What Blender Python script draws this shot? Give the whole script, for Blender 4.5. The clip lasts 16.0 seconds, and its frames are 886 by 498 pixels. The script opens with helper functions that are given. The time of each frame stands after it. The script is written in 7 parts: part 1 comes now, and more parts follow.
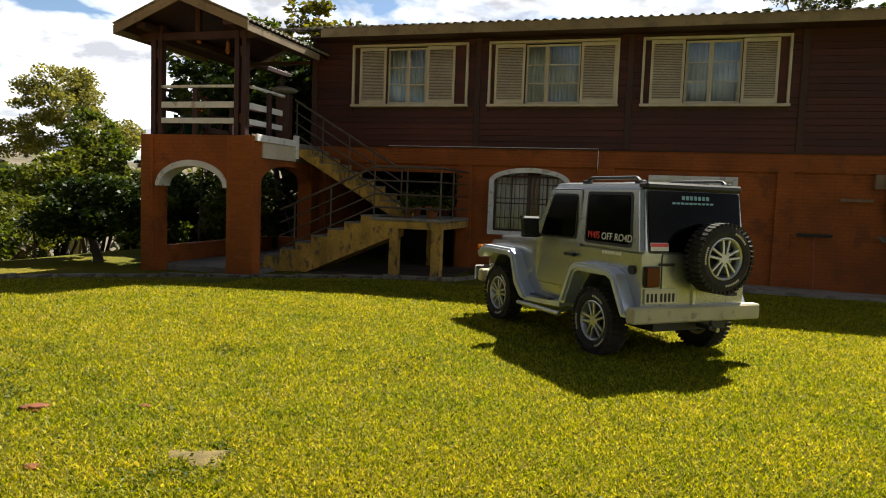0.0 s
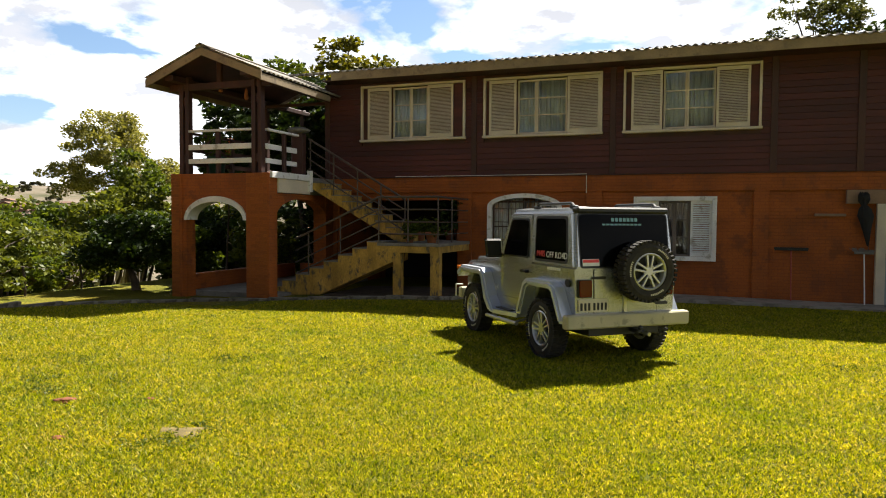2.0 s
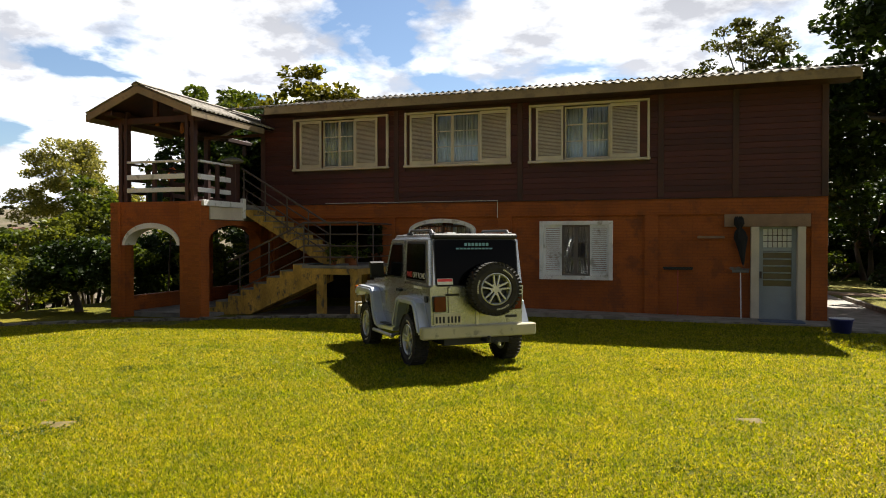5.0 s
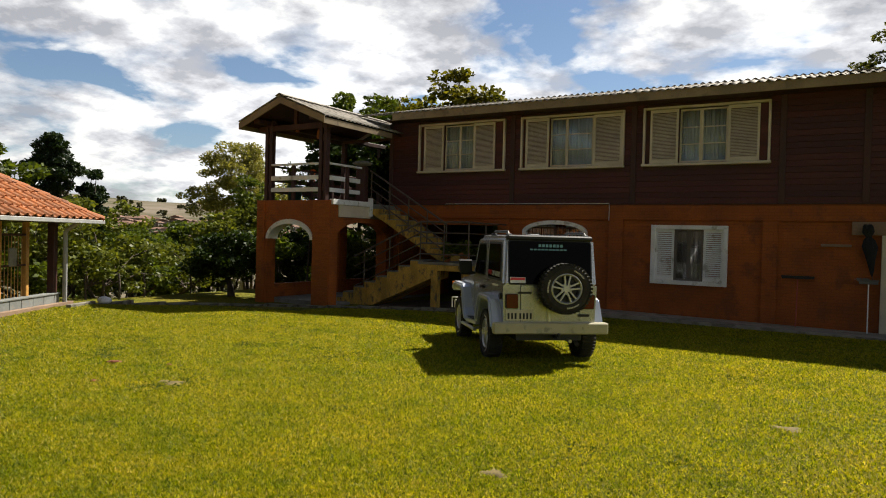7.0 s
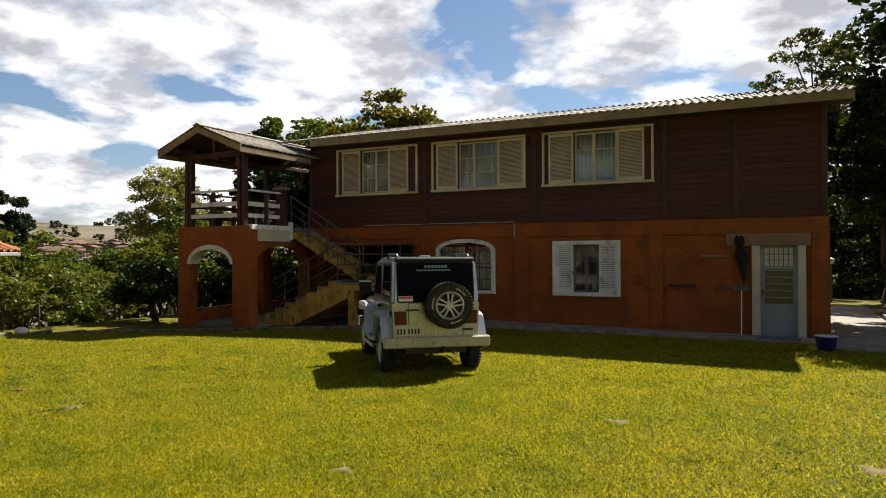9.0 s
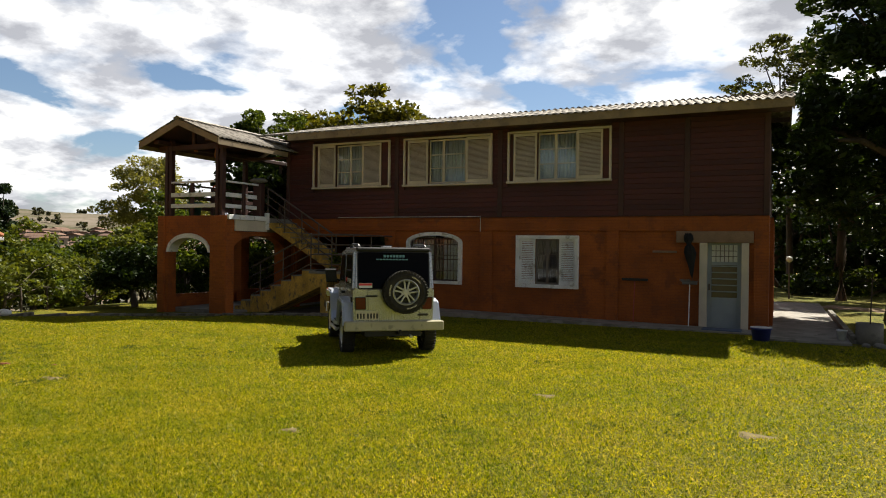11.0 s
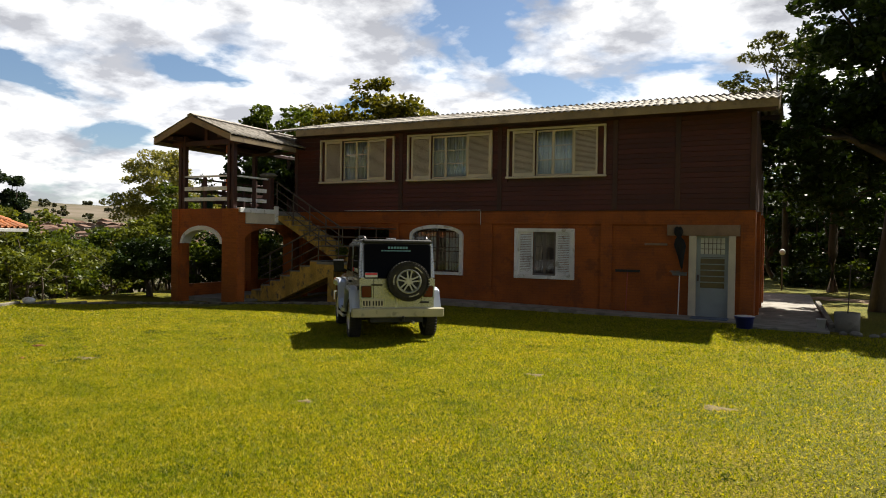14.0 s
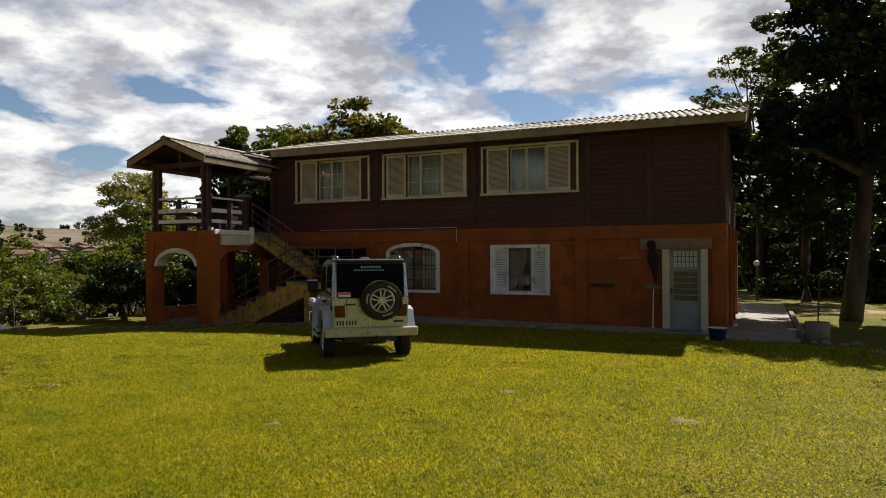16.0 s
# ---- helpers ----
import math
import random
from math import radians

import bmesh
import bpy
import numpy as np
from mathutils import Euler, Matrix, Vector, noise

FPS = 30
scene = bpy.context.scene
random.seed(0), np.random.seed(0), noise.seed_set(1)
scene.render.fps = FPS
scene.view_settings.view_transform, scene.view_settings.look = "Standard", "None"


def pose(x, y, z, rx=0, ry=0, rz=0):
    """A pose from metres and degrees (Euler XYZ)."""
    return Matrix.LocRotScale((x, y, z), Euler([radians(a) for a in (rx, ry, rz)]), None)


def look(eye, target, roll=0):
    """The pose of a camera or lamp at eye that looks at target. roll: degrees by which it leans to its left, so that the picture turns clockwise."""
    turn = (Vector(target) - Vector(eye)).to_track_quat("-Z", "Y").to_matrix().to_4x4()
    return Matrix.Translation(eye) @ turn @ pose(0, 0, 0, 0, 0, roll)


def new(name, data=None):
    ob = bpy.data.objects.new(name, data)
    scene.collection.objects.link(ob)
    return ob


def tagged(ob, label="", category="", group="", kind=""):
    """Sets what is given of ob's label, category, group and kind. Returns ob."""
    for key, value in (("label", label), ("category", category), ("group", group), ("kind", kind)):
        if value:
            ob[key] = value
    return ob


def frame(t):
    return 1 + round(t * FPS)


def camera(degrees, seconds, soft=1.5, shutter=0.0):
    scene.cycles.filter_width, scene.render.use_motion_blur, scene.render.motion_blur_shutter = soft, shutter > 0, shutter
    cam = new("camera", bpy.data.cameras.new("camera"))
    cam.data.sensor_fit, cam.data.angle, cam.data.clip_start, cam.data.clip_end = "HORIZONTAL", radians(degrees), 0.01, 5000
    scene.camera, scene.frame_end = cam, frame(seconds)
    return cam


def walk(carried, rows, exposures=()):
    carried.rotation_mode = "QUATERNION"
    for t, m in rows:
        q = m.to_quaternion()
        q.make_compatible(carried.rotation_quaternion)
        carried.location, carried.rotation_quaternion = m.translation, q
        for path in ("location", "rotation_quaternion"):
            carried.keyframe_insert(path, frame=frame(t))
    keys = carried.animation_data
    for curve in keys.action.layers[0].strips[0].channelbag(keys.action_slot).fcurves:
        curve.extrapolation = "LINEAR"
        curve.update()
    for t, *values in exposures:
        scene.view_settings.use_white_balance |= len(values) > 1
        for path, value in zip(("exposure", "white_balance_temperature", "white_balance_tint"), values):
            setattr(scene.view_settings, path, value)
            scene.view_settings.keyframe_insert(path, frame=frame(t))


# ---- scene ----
cam = camera(65.2, 16.0, soft=1.0)
PATH = [
    (0, (7.128, -15.88, 1.459), (6.565, -13.967, 1.305), 2.1),
    (0.5, (7.459, -16.086, 1.439), (6.742, -14.221, 1.356), 1.3),
    (1, (7.773, -16.298, 1.491), (6.894, -14.508, 1.334), 1.6),
    (1.5, (8.188, -16.638, 1.517), (7.334, -14.835, 1.377), 1.1),
    (2, (8.438, -16.798, 1.527), (7.756, -14.92, 1.439), 0.4),
    (2.5, (8.645, -16.956, 1.615), (8.064, -15.042, 1.594), -0.8),
    (3, (8.969, -16.959, 1.559), (8.405, -15.04, 1.585), 1.1),
    (3.2, (9.092, -17.011, 1.572), (8.558, -15.083, 1.575), 1.3),
    (5.3, (10.464, -17.612, 1.588), (9.815, -15.72, 1.56), 0.4),
    (5.5, (10.565, -17.668, 1.572), (9.859, -15.797, 1.542), 2.3),
    (6, (10.877, -17.785, 1.63), (10.049, -15.965, 1.581), 1.8),
    (6.5, (11.265, -17.685, 1.608), (10.261, -15.956, 1.576), 2.8),
    (7, (11.654, -17.733, 1.61), (10.619, -16.021, 1.577), 1.5),
    (7.5, (11.988, -17.799, 1.644), (10.855, -16.153, 1.577), 1.1),
    (8, (12.339, -17.687, 1.69), (11.229, -16.026, 1.586), 3.8),
    (8.5, (12.677, -18.012, 1.757), (11.635, -16.306, 1.676), 0.3),
    (9, (12.935, -18.103, 1.742), (12.03, -16.32, 1.755), -0.2),
    (9.5, (13.267, -18.283, 1.68), (12.388, -16.487, 1.696), 1.0),
    (9.7, (13.315, -18.272, 1.697), (12.457, -16.465, 1.704), 0.4),
    (11.8, (14.081, -18.956, 1.693), (13.204, -17.158, 1.679), 0.9),
    (12, (14.113, -18.984, 1.71), (13.212, -17.198, 1.684), -0.1),
    (12.5, (14.159, -19.237, 1.709), (13.257, -17.452, 1.692), -0.7),
    (13, (14.173, -19.398, 1.678), (13.317, -17.59, 1.669), 0.5),
    (13.5, (14.24, -19.511, 1.686), (13.371, -17.709, 1.651), 0.7),
    (14, (14.27, -19.48, 1.696), (13.389, -17.685, 1.669), 0.9),
    (14.5, (14.325, -19.428, 1.698), (13.459, -17.625, 1.706), 0.3),
    (15, (14.408, -19.464, 1.697), (13.548, -17.659, 1.734), 0.1),
    (15.5, (14.4, -19.367, 1.686), (13.58, -17.543, 1.714), -0.2),
    (16, (14.459, -19.434, 1.714), (13.623, -17.617, 1.737), -0.2),
]
EXPOSURES = [(0, 1.3), (0.5, 1.45), (1, 1.54), (2, 1.6), (3, 1.45), (5.5, 1.3), (6, 1.2), (6.5, 1.02), (7, 0.9), (8, 0.75), (9, 1.02), (9.5, 0.78), (12, 1.1), (12.5, 1.03), (13, 0.95), (13.5, 1.03), (14, 1.03), (14.5, 0.87), (16, 0.68)]
walk(cam, [(t, look(eye, target, roll)) for t, eye, target, roll in PATH], EXPOSURES)

# ==== place ====

# ---- light: sun behind the house, broken cloud ----
SUN_DIR = Vector((1.15, 4.5, 5.55)).normalized()
world = bpy.data.worlds.new("sky_world")
world.use_nodes = True
scene.world = world
wt = world.node_tree
wt.nodes.clear()


def wn(kind, **kw):
    n = wt.nodes.new(kind)
    for k, v in kw.items():
        n.inputs[k].default_value = v
    return n


def ramp(tree, stops, interp="LINEAR"):
    r = tree.nodes.new("ShaderNodeValToRGB")
    r.color_ramp.interpolation = interp
    e = r.color_ramp.elements
    e[0].position, e[0].color = stops[0][0], (*stops[0][1], 1)
    e[1].position, e[1].color = stops[-1][0], (*stops[-1][1], 1)
    for p, c in stops[1:-1]:
        x = e.new(p)
        x.color = (*c, 1)
    return r


sky = wt.nodes.new("ShaderNodeTexSky")
sky.sky_type = "NISHITA"
sky.sun_disc = False
sky.sun_elevation = math.asin(SUN_DIR.z)
sky.sun_rotation = math.atan2(SUN_DIR.x, SUN_DIR.y)
sky.air_density, sky.dust_density, sky.ozone_density = 1.0, 0.4, 3.0
coord = wt.nodes.new("ShaderNodeTexCoord")
split = wt.nodes.new("ShaderNodeSeparateXYZ")
wt.links.new(coord.outputs["Generated"], split.inputs[0])
# project the direction onto a flat cloud layer
zz = wt.nodes.new("ShaderNodeMath"); zz.operation = "MAXIMUM"; zz.inputs[1].default_value = 0.0
wt.links.new(split.outputs["Z"], zz.inputs[0])
zadd = wt.nodes.new("ShaderNodeMath"); zadd.operation = "ADD"; zadd.inputs[1].default_value = 0.34
wt.links.new(zz.outputs[0], zadd.inputs[0])
flat = wt.nodes.new("ShaderNodeVectorMath"); flat.operation = "DIVIDE"
comb = wt.nodes.new("ShaderNodeCombineXYZ")
for k in ("X", "Y", "Z"):
    wt.links.new(zadd.outputs[0], comb.inputs[k])
wt.links.new(coord.outputs["Generated"], flat.inputs[0])
wt.links.new(comb.outputs[0], flat.inputs[1])
shift = wt.nodes.new("ShaderNodeMapping")
shift.inputs["Location"].default_value = (3.1, 1.7, 0.4)
shift.inputs["Scale"].default_value = (1.0, 1.0, 2.2)
wt.links.new(flat.outputs[0], shift.inputs[0])
cl = wn("ShaderNodeTexNoise", Scale=3.0, Detail=12.0, Roughness=0.52, Distortion=0.25)
wt.links.new(shift.outputs[0], cl.inputs["Vector"])
mask = ramp(wt, [(0.39, (0, 0, 0)), (0.44, (0.65, 0.65, 0.65)), (0.51, (1, 1, 1))])
wt.links.new(cl.outputs["Fac"], mask.inputs[0])
shade = wn("ShaderNodeTexNoise", Scale=5.5, Detail=10.0, Roughness=0.58)
wt.links.new(shift.outputs[0], shade.inputs["Vector"])
cloud_col = ramp(wt, [(0.38, (0.46, 0.47, 0.51)), (0.48, (0.74, 0.75, 0.78)), (0.57, (1.08, 1.07, 1.04))])
wt.links.new(shade.outputs["Fac"], cloud_col.inputs[0])
sky_bg = wn("ShaderNodeBackground", Strength=0.050)
wt.links.new(sky.outputs[0], sky_bg.inputs["Color"])
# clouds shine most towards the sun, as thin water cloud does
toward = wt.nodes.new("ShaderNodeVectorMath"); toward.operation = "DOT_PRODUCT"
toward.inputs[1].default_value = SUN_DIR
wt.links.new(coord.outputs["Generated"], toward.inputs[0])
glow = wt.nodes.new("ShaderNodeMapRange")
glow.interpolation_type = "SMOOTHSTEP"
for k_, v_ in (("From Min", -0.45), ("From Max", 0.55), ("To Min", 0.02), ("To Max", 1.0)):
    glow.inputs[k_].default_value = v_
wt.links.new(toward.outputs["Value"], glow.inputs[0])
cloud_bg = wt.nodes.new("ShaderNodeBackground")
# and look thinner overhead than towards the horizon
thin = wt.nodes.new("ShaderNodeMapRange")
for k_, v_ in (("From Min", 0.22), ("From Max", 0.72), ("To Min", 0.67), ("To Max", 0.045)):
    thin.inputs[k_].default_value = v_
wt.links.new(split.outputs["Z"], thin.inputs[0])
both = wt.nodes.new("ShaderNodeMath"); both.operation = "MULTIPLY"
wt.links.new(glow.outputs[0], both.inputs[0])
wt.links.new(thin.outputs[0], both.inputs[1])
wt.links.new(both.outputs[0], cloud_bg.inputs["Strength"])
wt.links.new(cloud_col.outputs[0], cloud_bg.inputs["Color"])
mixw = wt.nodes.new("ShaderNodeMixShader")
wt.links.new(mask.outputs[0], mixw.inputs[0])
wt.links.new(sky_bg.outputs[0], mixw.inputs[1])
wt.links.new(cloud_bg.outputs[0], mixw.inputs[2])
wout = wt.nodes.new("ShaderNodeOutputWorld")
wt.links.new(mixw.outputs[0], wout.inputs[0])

sun = new("sun", bpy.data.lights.new("sun", "SUN"))
sun.data.energy, sun.data.angle, sun.data.color = 5.0, radians(0.53), (1.0, 0.94, 0.82)
sun.matrix_world = look(SUN_DIR * 60, (0, 0, 0))

# ---- materials ----


def mat(name, col, rough=0.7, var=0.25, scale=2.0, fine=45.0, bump=0.25, metal=0.0, dark=None, spots=0.0, rnd=0.0, spec=0.5, stretch=(1, 1, 1), trans=None):
    """A surface with a coarse and a fine variation, optional stains of another colour, and relief."""
    m = bpy.data.materials.new(name)
    m.use_nodes = True
    t = m.node_tree
    p = t.nodes["Principled BSDF"]
    p.inputs["Roughness"].default_value, p.inputs["Metallic"].default_value = rough, metal
    p.inputs["Specular IOR Level"].default_value = spec
    tc = t.nodes.new("ShaderNodeTexCoord")
    mp = t.nodes.new("ShaderNodeMapping")
    mp.inputs["Scale"].default_value = stretch
    t.links.new(tc.outputs["Object"], mp.inputs[0])
    big = t.nodes.new("ShaderNodeTexNoise")
    big.inputs["Scale"].default_value, big.inputs["Detail"].default_value = scale, 5
    small = t.nodes.new("ShaderNodeTexNoise")
    small.inputs["Scale"].default_value, small.inputs["Detail"].default_value = fine, 4
    for n in (big, small):
        t.links.new(mp.outputs[0], n.inputs["Vector"])
    lo = tuple(c * (1 - var) for c in col)
    hi = tuple(min(1, c * (1 + var)) for c in col)
    r1 = ramp(t, [(0.35, lo), (0.65, hi)])
    t.links.new(big.outputs["Fac"], r1.inputs[0])
    r2 = ramp(t, [(0.3, (1 - var * 0.7,) * 3), (0.7, (1 + var * 0.5,) * 3)])
    t.links.new(small.outputs["Fac"], r2.inputs[0])
    mul = t.nodes.new("ShaderNodeMix")
    mul.data_type, mul.blend_type = "RGBA", "MULTIPLY"
    mul.inputs["Factor"].default_value = 1.0
    t.links.new(r1.outputs[0], mul.inputs["A"])
    t.links.new(r2.outputs[0], mul.inputs["B"])
    last = mul.outputs["Result"]
    if dark:
        st = t.nodes.new("ShaderNodeTexNoise")
        st.inputs["Scale"].default_value, st.inputs["Detail"].default_value, st.inputs["Roughness"].default_value = scale * 2.3, 8, 0.65
        t.links.new(mp.outputs[0], st.inputs["Vector"])
        r3 = ramp(t, [(0.60 - spots * 0.3, (0, 0, 0)), (0.68 - spots * 0.25, (1, 1, 1))])
        t.links.new(st.outputs["Fac"], r3.inputs[0])
        mx = t.nodes.new("ShaderNodeMix")
        mx.data_type = "RGBA"
        t.links.new(r3.outputs[0], mx.inputs["Factor"])
        t.links.new(last, mx.inputs["A"])
        mx.inputs["B"].default_value = (*dark, 1)
        last = mx.outputs["Result"]
    if rnd:
        oi = t.nodes.new("ShaderNodeObjectInfo")
        r4 = ramp(t, [(0.0, (1 - rnd,) * 3), (1.0, (1 + rnd,) * 3)])
        t.links.new(oi.outputs["Random"], r4.inputs[0])
        m4 = t.nodes.new("ShaderNodeMix")
        m4.data_type, m4.blend_type = "RGBA", "MULTIPLY"
        m4.inputs["Factor"].default_value = 1.0
        t.links.new(last, m4.inputs["A"])
        t.links.new(r4.outputs[0], m4.inputs["B"])
        last = m4.outputs["Result"]
    t.links.new(last, p.inputs["Base Color"])
    rr = t.nodes.new("ShaderNodeMapRange")
    rr.inputs["To Min"].default_value, rr.inputs["To Max"].default_value = max(0.02, rough - 0.12), min(1, rough + 0.12)
    t.links.new(small.outputs["Fac"], rr.inputs[0])
    t.links.new(rr.outputs[0], p.inputs["Roughness"])
    if bump:
        b = t.nodes.new("ShaderNodeBump")
        b.inputs["Strength"].default_value, b.inputs["Distance"].default_value = bump, 0.01
        t.links.new(small.outputs["Fac"], b.inputs["Height"])
        t.links.new(b.outputs[0], p.inputs["Normal"])
    return m


def brick_relief(m, scale_w=0.23, row=0.075, depth=0.006):
    """Adds the shallow courses of painted brickwork to a wall's material, on walls that face along x or y."""
    t = m.node_tree
    p = t.nodes["Principled BSDF"]
    tc = t.nodes.new("ShaderNodeTexCoord")
    s = t.nodes.new("ShaderNodeSeparateXYZ")
    t.links.new(tc.outputs["Object"], s.inputs[0])
    ad = t.nodes.new("ShaderNodeMath")
    ad.operation = "ADD"
    t.links.new(s.outputs["X"], ad.inputs[0])
    t.links.new(s.outputs["Y"], ad.inputs[1])
    c = t.nodes.new("ShaderNodeCombineXYZ")
    t.links.new(ad.outputs[0], c.inputs["X"])
    t.links.new(s.outputs["Z"], c.inputs["Y"])
    br = t.nodes.new("ShaderNodeTexBrick")
    for k, v in (("Scale", 1.0), ("Mortar Size", 0.008), ("Mortar Smooth", 0.4), ("Brick Width", scale_w), ("Row Height", row)):
        br.inputs[k].default_value = v
    br.inputs["Color1"].default_value = (1, 1, 1, 1)
    br.inputs["Color2"].default_value = (0.86, 0.86, 0.86, 1)
    br.inputs["Mortar"].default_value = (0.62, 0.60, 0.58, 1)
    t.links.new(c.outputs[0], br.inputs["Vector"])
    old = p.inputs["Base Color"].links[0].from_socket
    mx = t.nodes.new("ShaderNodeMix")
    mx.data_type, mx.blend_type = "RGBA", "MULTIPLY"
    mx.inputs["Factor"].default_value = 0.55
    t.links.new(old, mx.inputs["A"])
    t.links.new(br.outputs["Color"], mx.inputs["B"])
    t.links.new(mx.outputs["Result"], p.inputs["Base Color"])
    b = t.nodes.new("ShaderNodeBump")
    b.invert = True
    b.inputs["Strength"].default_value, b.inputs["Distance"].default_value = 0.8, depth
    t.links.new(br.outputs["Fac"], b.inputs["Height"])
    if p.inputs["Normal"].links:
        t.links.new(p.inputs["Normal"].links[0].from_socket, b.inputs["Normal"])
    t.links.new(b.outputs[0], p.inputs["Normal"])
    return m


def glass(name, col, rough=0.03):
    """Window glass that reflects and lets part of the view through."""
    m = bpy.data.materials.new(name)
    m.use_nodes = True
    p = m.node_tree.nodes["Principled BSDF"]
    p.inputs["Base Color"].default_value = (*col, 1)
    p.inputs["Roughness"].default_value = rough
    p.inputs["Transmission Weight"].default_value = 1.0
    p.inputs["IOR"].default_value = 1.45
    return m


def leafy(name, a, b, trans=0.35, rough=0.5):
    """Leaves: colour differs from leaf to leaf, with light through the blade."""
    m = bpy.data.materials.new(name)
    m.use_nodes = True
    t = m.node_tree
    p = t.nodes["Principled BSDF"]
    g = t.nodes.new("ShaderNodeNewGeometry")
    r = ramp(t, [(0.0, a), (0.7, b), (1.0, tuple(min(1, 1.35 * c) for c in b))])
    t.links.new(g.outputs["Random Per Island"], r.inputs[0])
    t.links.new(r.outputs[0], p.inputs["Base Color"])
    p.inputs["Roughness"].default_value = rough
    p.inputs["Specular IOR Level"].default_value = 0.18
    tr = t.nodes.new("ShaderNodeBsdfTranslucent")
    br = t.nodes.new("ShaderNodeMix")
    br.data_type, br.blend_type = "RGBA", "MULTIPLY"
    br.inputs["Factor"].default_value = 1.0
    br.inputs["B"].default_value = (1.5, 1.4, 0.5, 1)
    t.links.new(r.outputs[0], br.inputs["A"])
    t.links.new(br.outputs["Result"], tr.inputs[0])
    mx = t.nodes.new("ShaderNodeMixShader")
    mx.inputs[0].default_value = trans
    t.links.new(p.outputs[0], mx.inputs[1])
    t.links.new(tr.outputs[0], mx.inputs[2])
    t.links.new(mx.outputs[0], t.nodes["Material Output"].inputs["Surface"])
    return m


M_ORANGE = brick_relief(mat("orange_paint_on_brick", (0.34, 0.087, 0.0095), 0.75, 0.22, 0.9, 30, 0.3, dark=(0.24, 0.065, 0.012), spots=0.25))
M_PLANK = mat("red_brown_boards", (0.076, 0.0165, 0.012), 0.6, 0.3, 1.2, 26, 0.35, rnd=0.22, stretch=(0.25, 1, 3))
M_DARKWOOD = mat("dark_wood", (0.055, 0.020, 0.014), 0.6, 0.3, 2, 30, 0.3, stretch=(1, 1, 0.3))
M_CREAM = mat("cream_paint", (0.62, 0.55, 0.43), 0.55, 0.1, 2, 40, 0.15)
M_WHITE = mat("white_paint", (0.80, 0.80, 0.79), 0.55, 0.1, 2, 40, 0.15, dark=(0.45, 0.43, 0.38), spots=0.12)
M_FASCIA = mat("fascia_wood", (0.27, 0.20, 0.115), 0.7, 0.2, 1.5, 30, 0.25, dark=(0.18, 0.13, 0.08), spots=0.2)
M_ROOF = mat("fibre_cement_sheet", (0.34, 0.305, 0.26), 0.85, 0.25, 1.4, 25, 0.3, dark=(0.13, 0.11, 0.09), spots=0.35, rnd=0.12)
M_STAIR = mat("stained_cream_plaster", (0.46, 0.285, 0.055), 0.8, 0.30, 3.0, 35, 0.3, dark=(0.12, 0.095, 0.055), spots=0.22, stretch=(1, 1, 0.45))
M_CONC = mat("worn_concrete", (0.21, 0.195, 0.17), 0.85, 0.2, 1.5, 40, 0.3, dark=(0.16, 0.15, 0.13), spots=0.3)
M_METAL = mat("dark_railing_metal", (0.10, 0.075, 0.062), 0.5, 0.2, 8, 60, 0.1, metal=0.2)
M_GLASS = glass("window_glass", (0.9, 0.94, 0.95))
M_CURTAIN = mat("pale_curtain", (0.78, 0.79, 0.77), 0.9, 0.12, 3, 60, 0.1)
# near-black that puts the shade of unlit interiors into the colour
M_DARK = mat("interior_shade_dark", (0.03, 0.025, 0.022), 0.9, 0.2)
M_GREYBLUE = mat("grey_blue_door_paint", (0.30, 0.34, 0.36), 0.5, 0.08, 2, 40, 0.1)
M_BARK = mat("bark", (0.075, 0.055, 0.04), 0.9, 0.35, 3, 22, 0.6, stretch=(1, 1, 0.3))
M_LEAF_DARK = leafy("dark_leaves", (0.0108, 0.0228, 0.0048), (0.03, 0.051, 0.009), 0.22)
M_LEAF_MID = leafy("mid_leaves", (0.0275, 0.04675, 0.0066), (0.0825, 0.11, 0.0165), 0.42)
M_LEAF_YEL = leafy("yellow_green_leaves", (0.04675, 0.066, 0.011), (0.132, 0.1485, 0.02475))
M_LEAF_GREY = leafy("olive_leaves", (0.10, 0.105, 0.03), (0.23, 0.22, 0.075), 0.42)
M_LEAF_PINE = leafy("pine_needles", (0.0084, 0.0196, 0.0084), (0.0245, 0.042, 0.0154), 0.15)

# ---- shape helpers ----


def thing(name, label, category, loc=(0, 0, 0), rz=0.0, group="", kind=""):
    e = new(name)
    e.empty_display_size = 0.2
    e.matrix_basis = pose(*loc, 0, 0, rz)
    return tagged(e, label, category, group, kind)


def mesh_of(name, bm, material, smooth=False):
    me = bpy.data.meshes.new(name)
    bm.normal_update()
    bm.to_mesh(me)
    bm.free()
    me.materials.append(material)
    if smooth:
        for f in me.polygons:
            f.use_smooth = True
    return me


def part(name, bm, material, parent=None, label="", smooth=False):
    ob = new(name, mesh_of(name, bm, material, smooth))
    if parent:
        ob.parent = parent
    if label:
        ob["label"] = label
    return ob


def box(bm, x0, x1, y0, y1, z0, z1, bevel=0.0, m=None):
    r = bmesh.ops.create_cube(bm, size=1)
    vs = r["verts"]
    for v in vs:
        v.co = Vector((x0 + (v.co.x + 0.5) * (x1 - x0), y0 + (v.co.y + 0.5) * (y1 - y0), z0 + (v.co.z + 0.5) * (z1 - z0)))
    if bevel:
        es = list({e for v in vs for e in v.link_edges})
        r = bmesh.ops.bevel(bm, geom=es, offset=bevel, segments=1, affect="EDGES", profile=0.5)
        vs = list({v for f in r["faces"] for v in f.verts} | {v for v in vs if v.is_valid})
    if m is not None:
        bmesh.ops.transform(bm, matrix=m, verts=vs)
    return vs


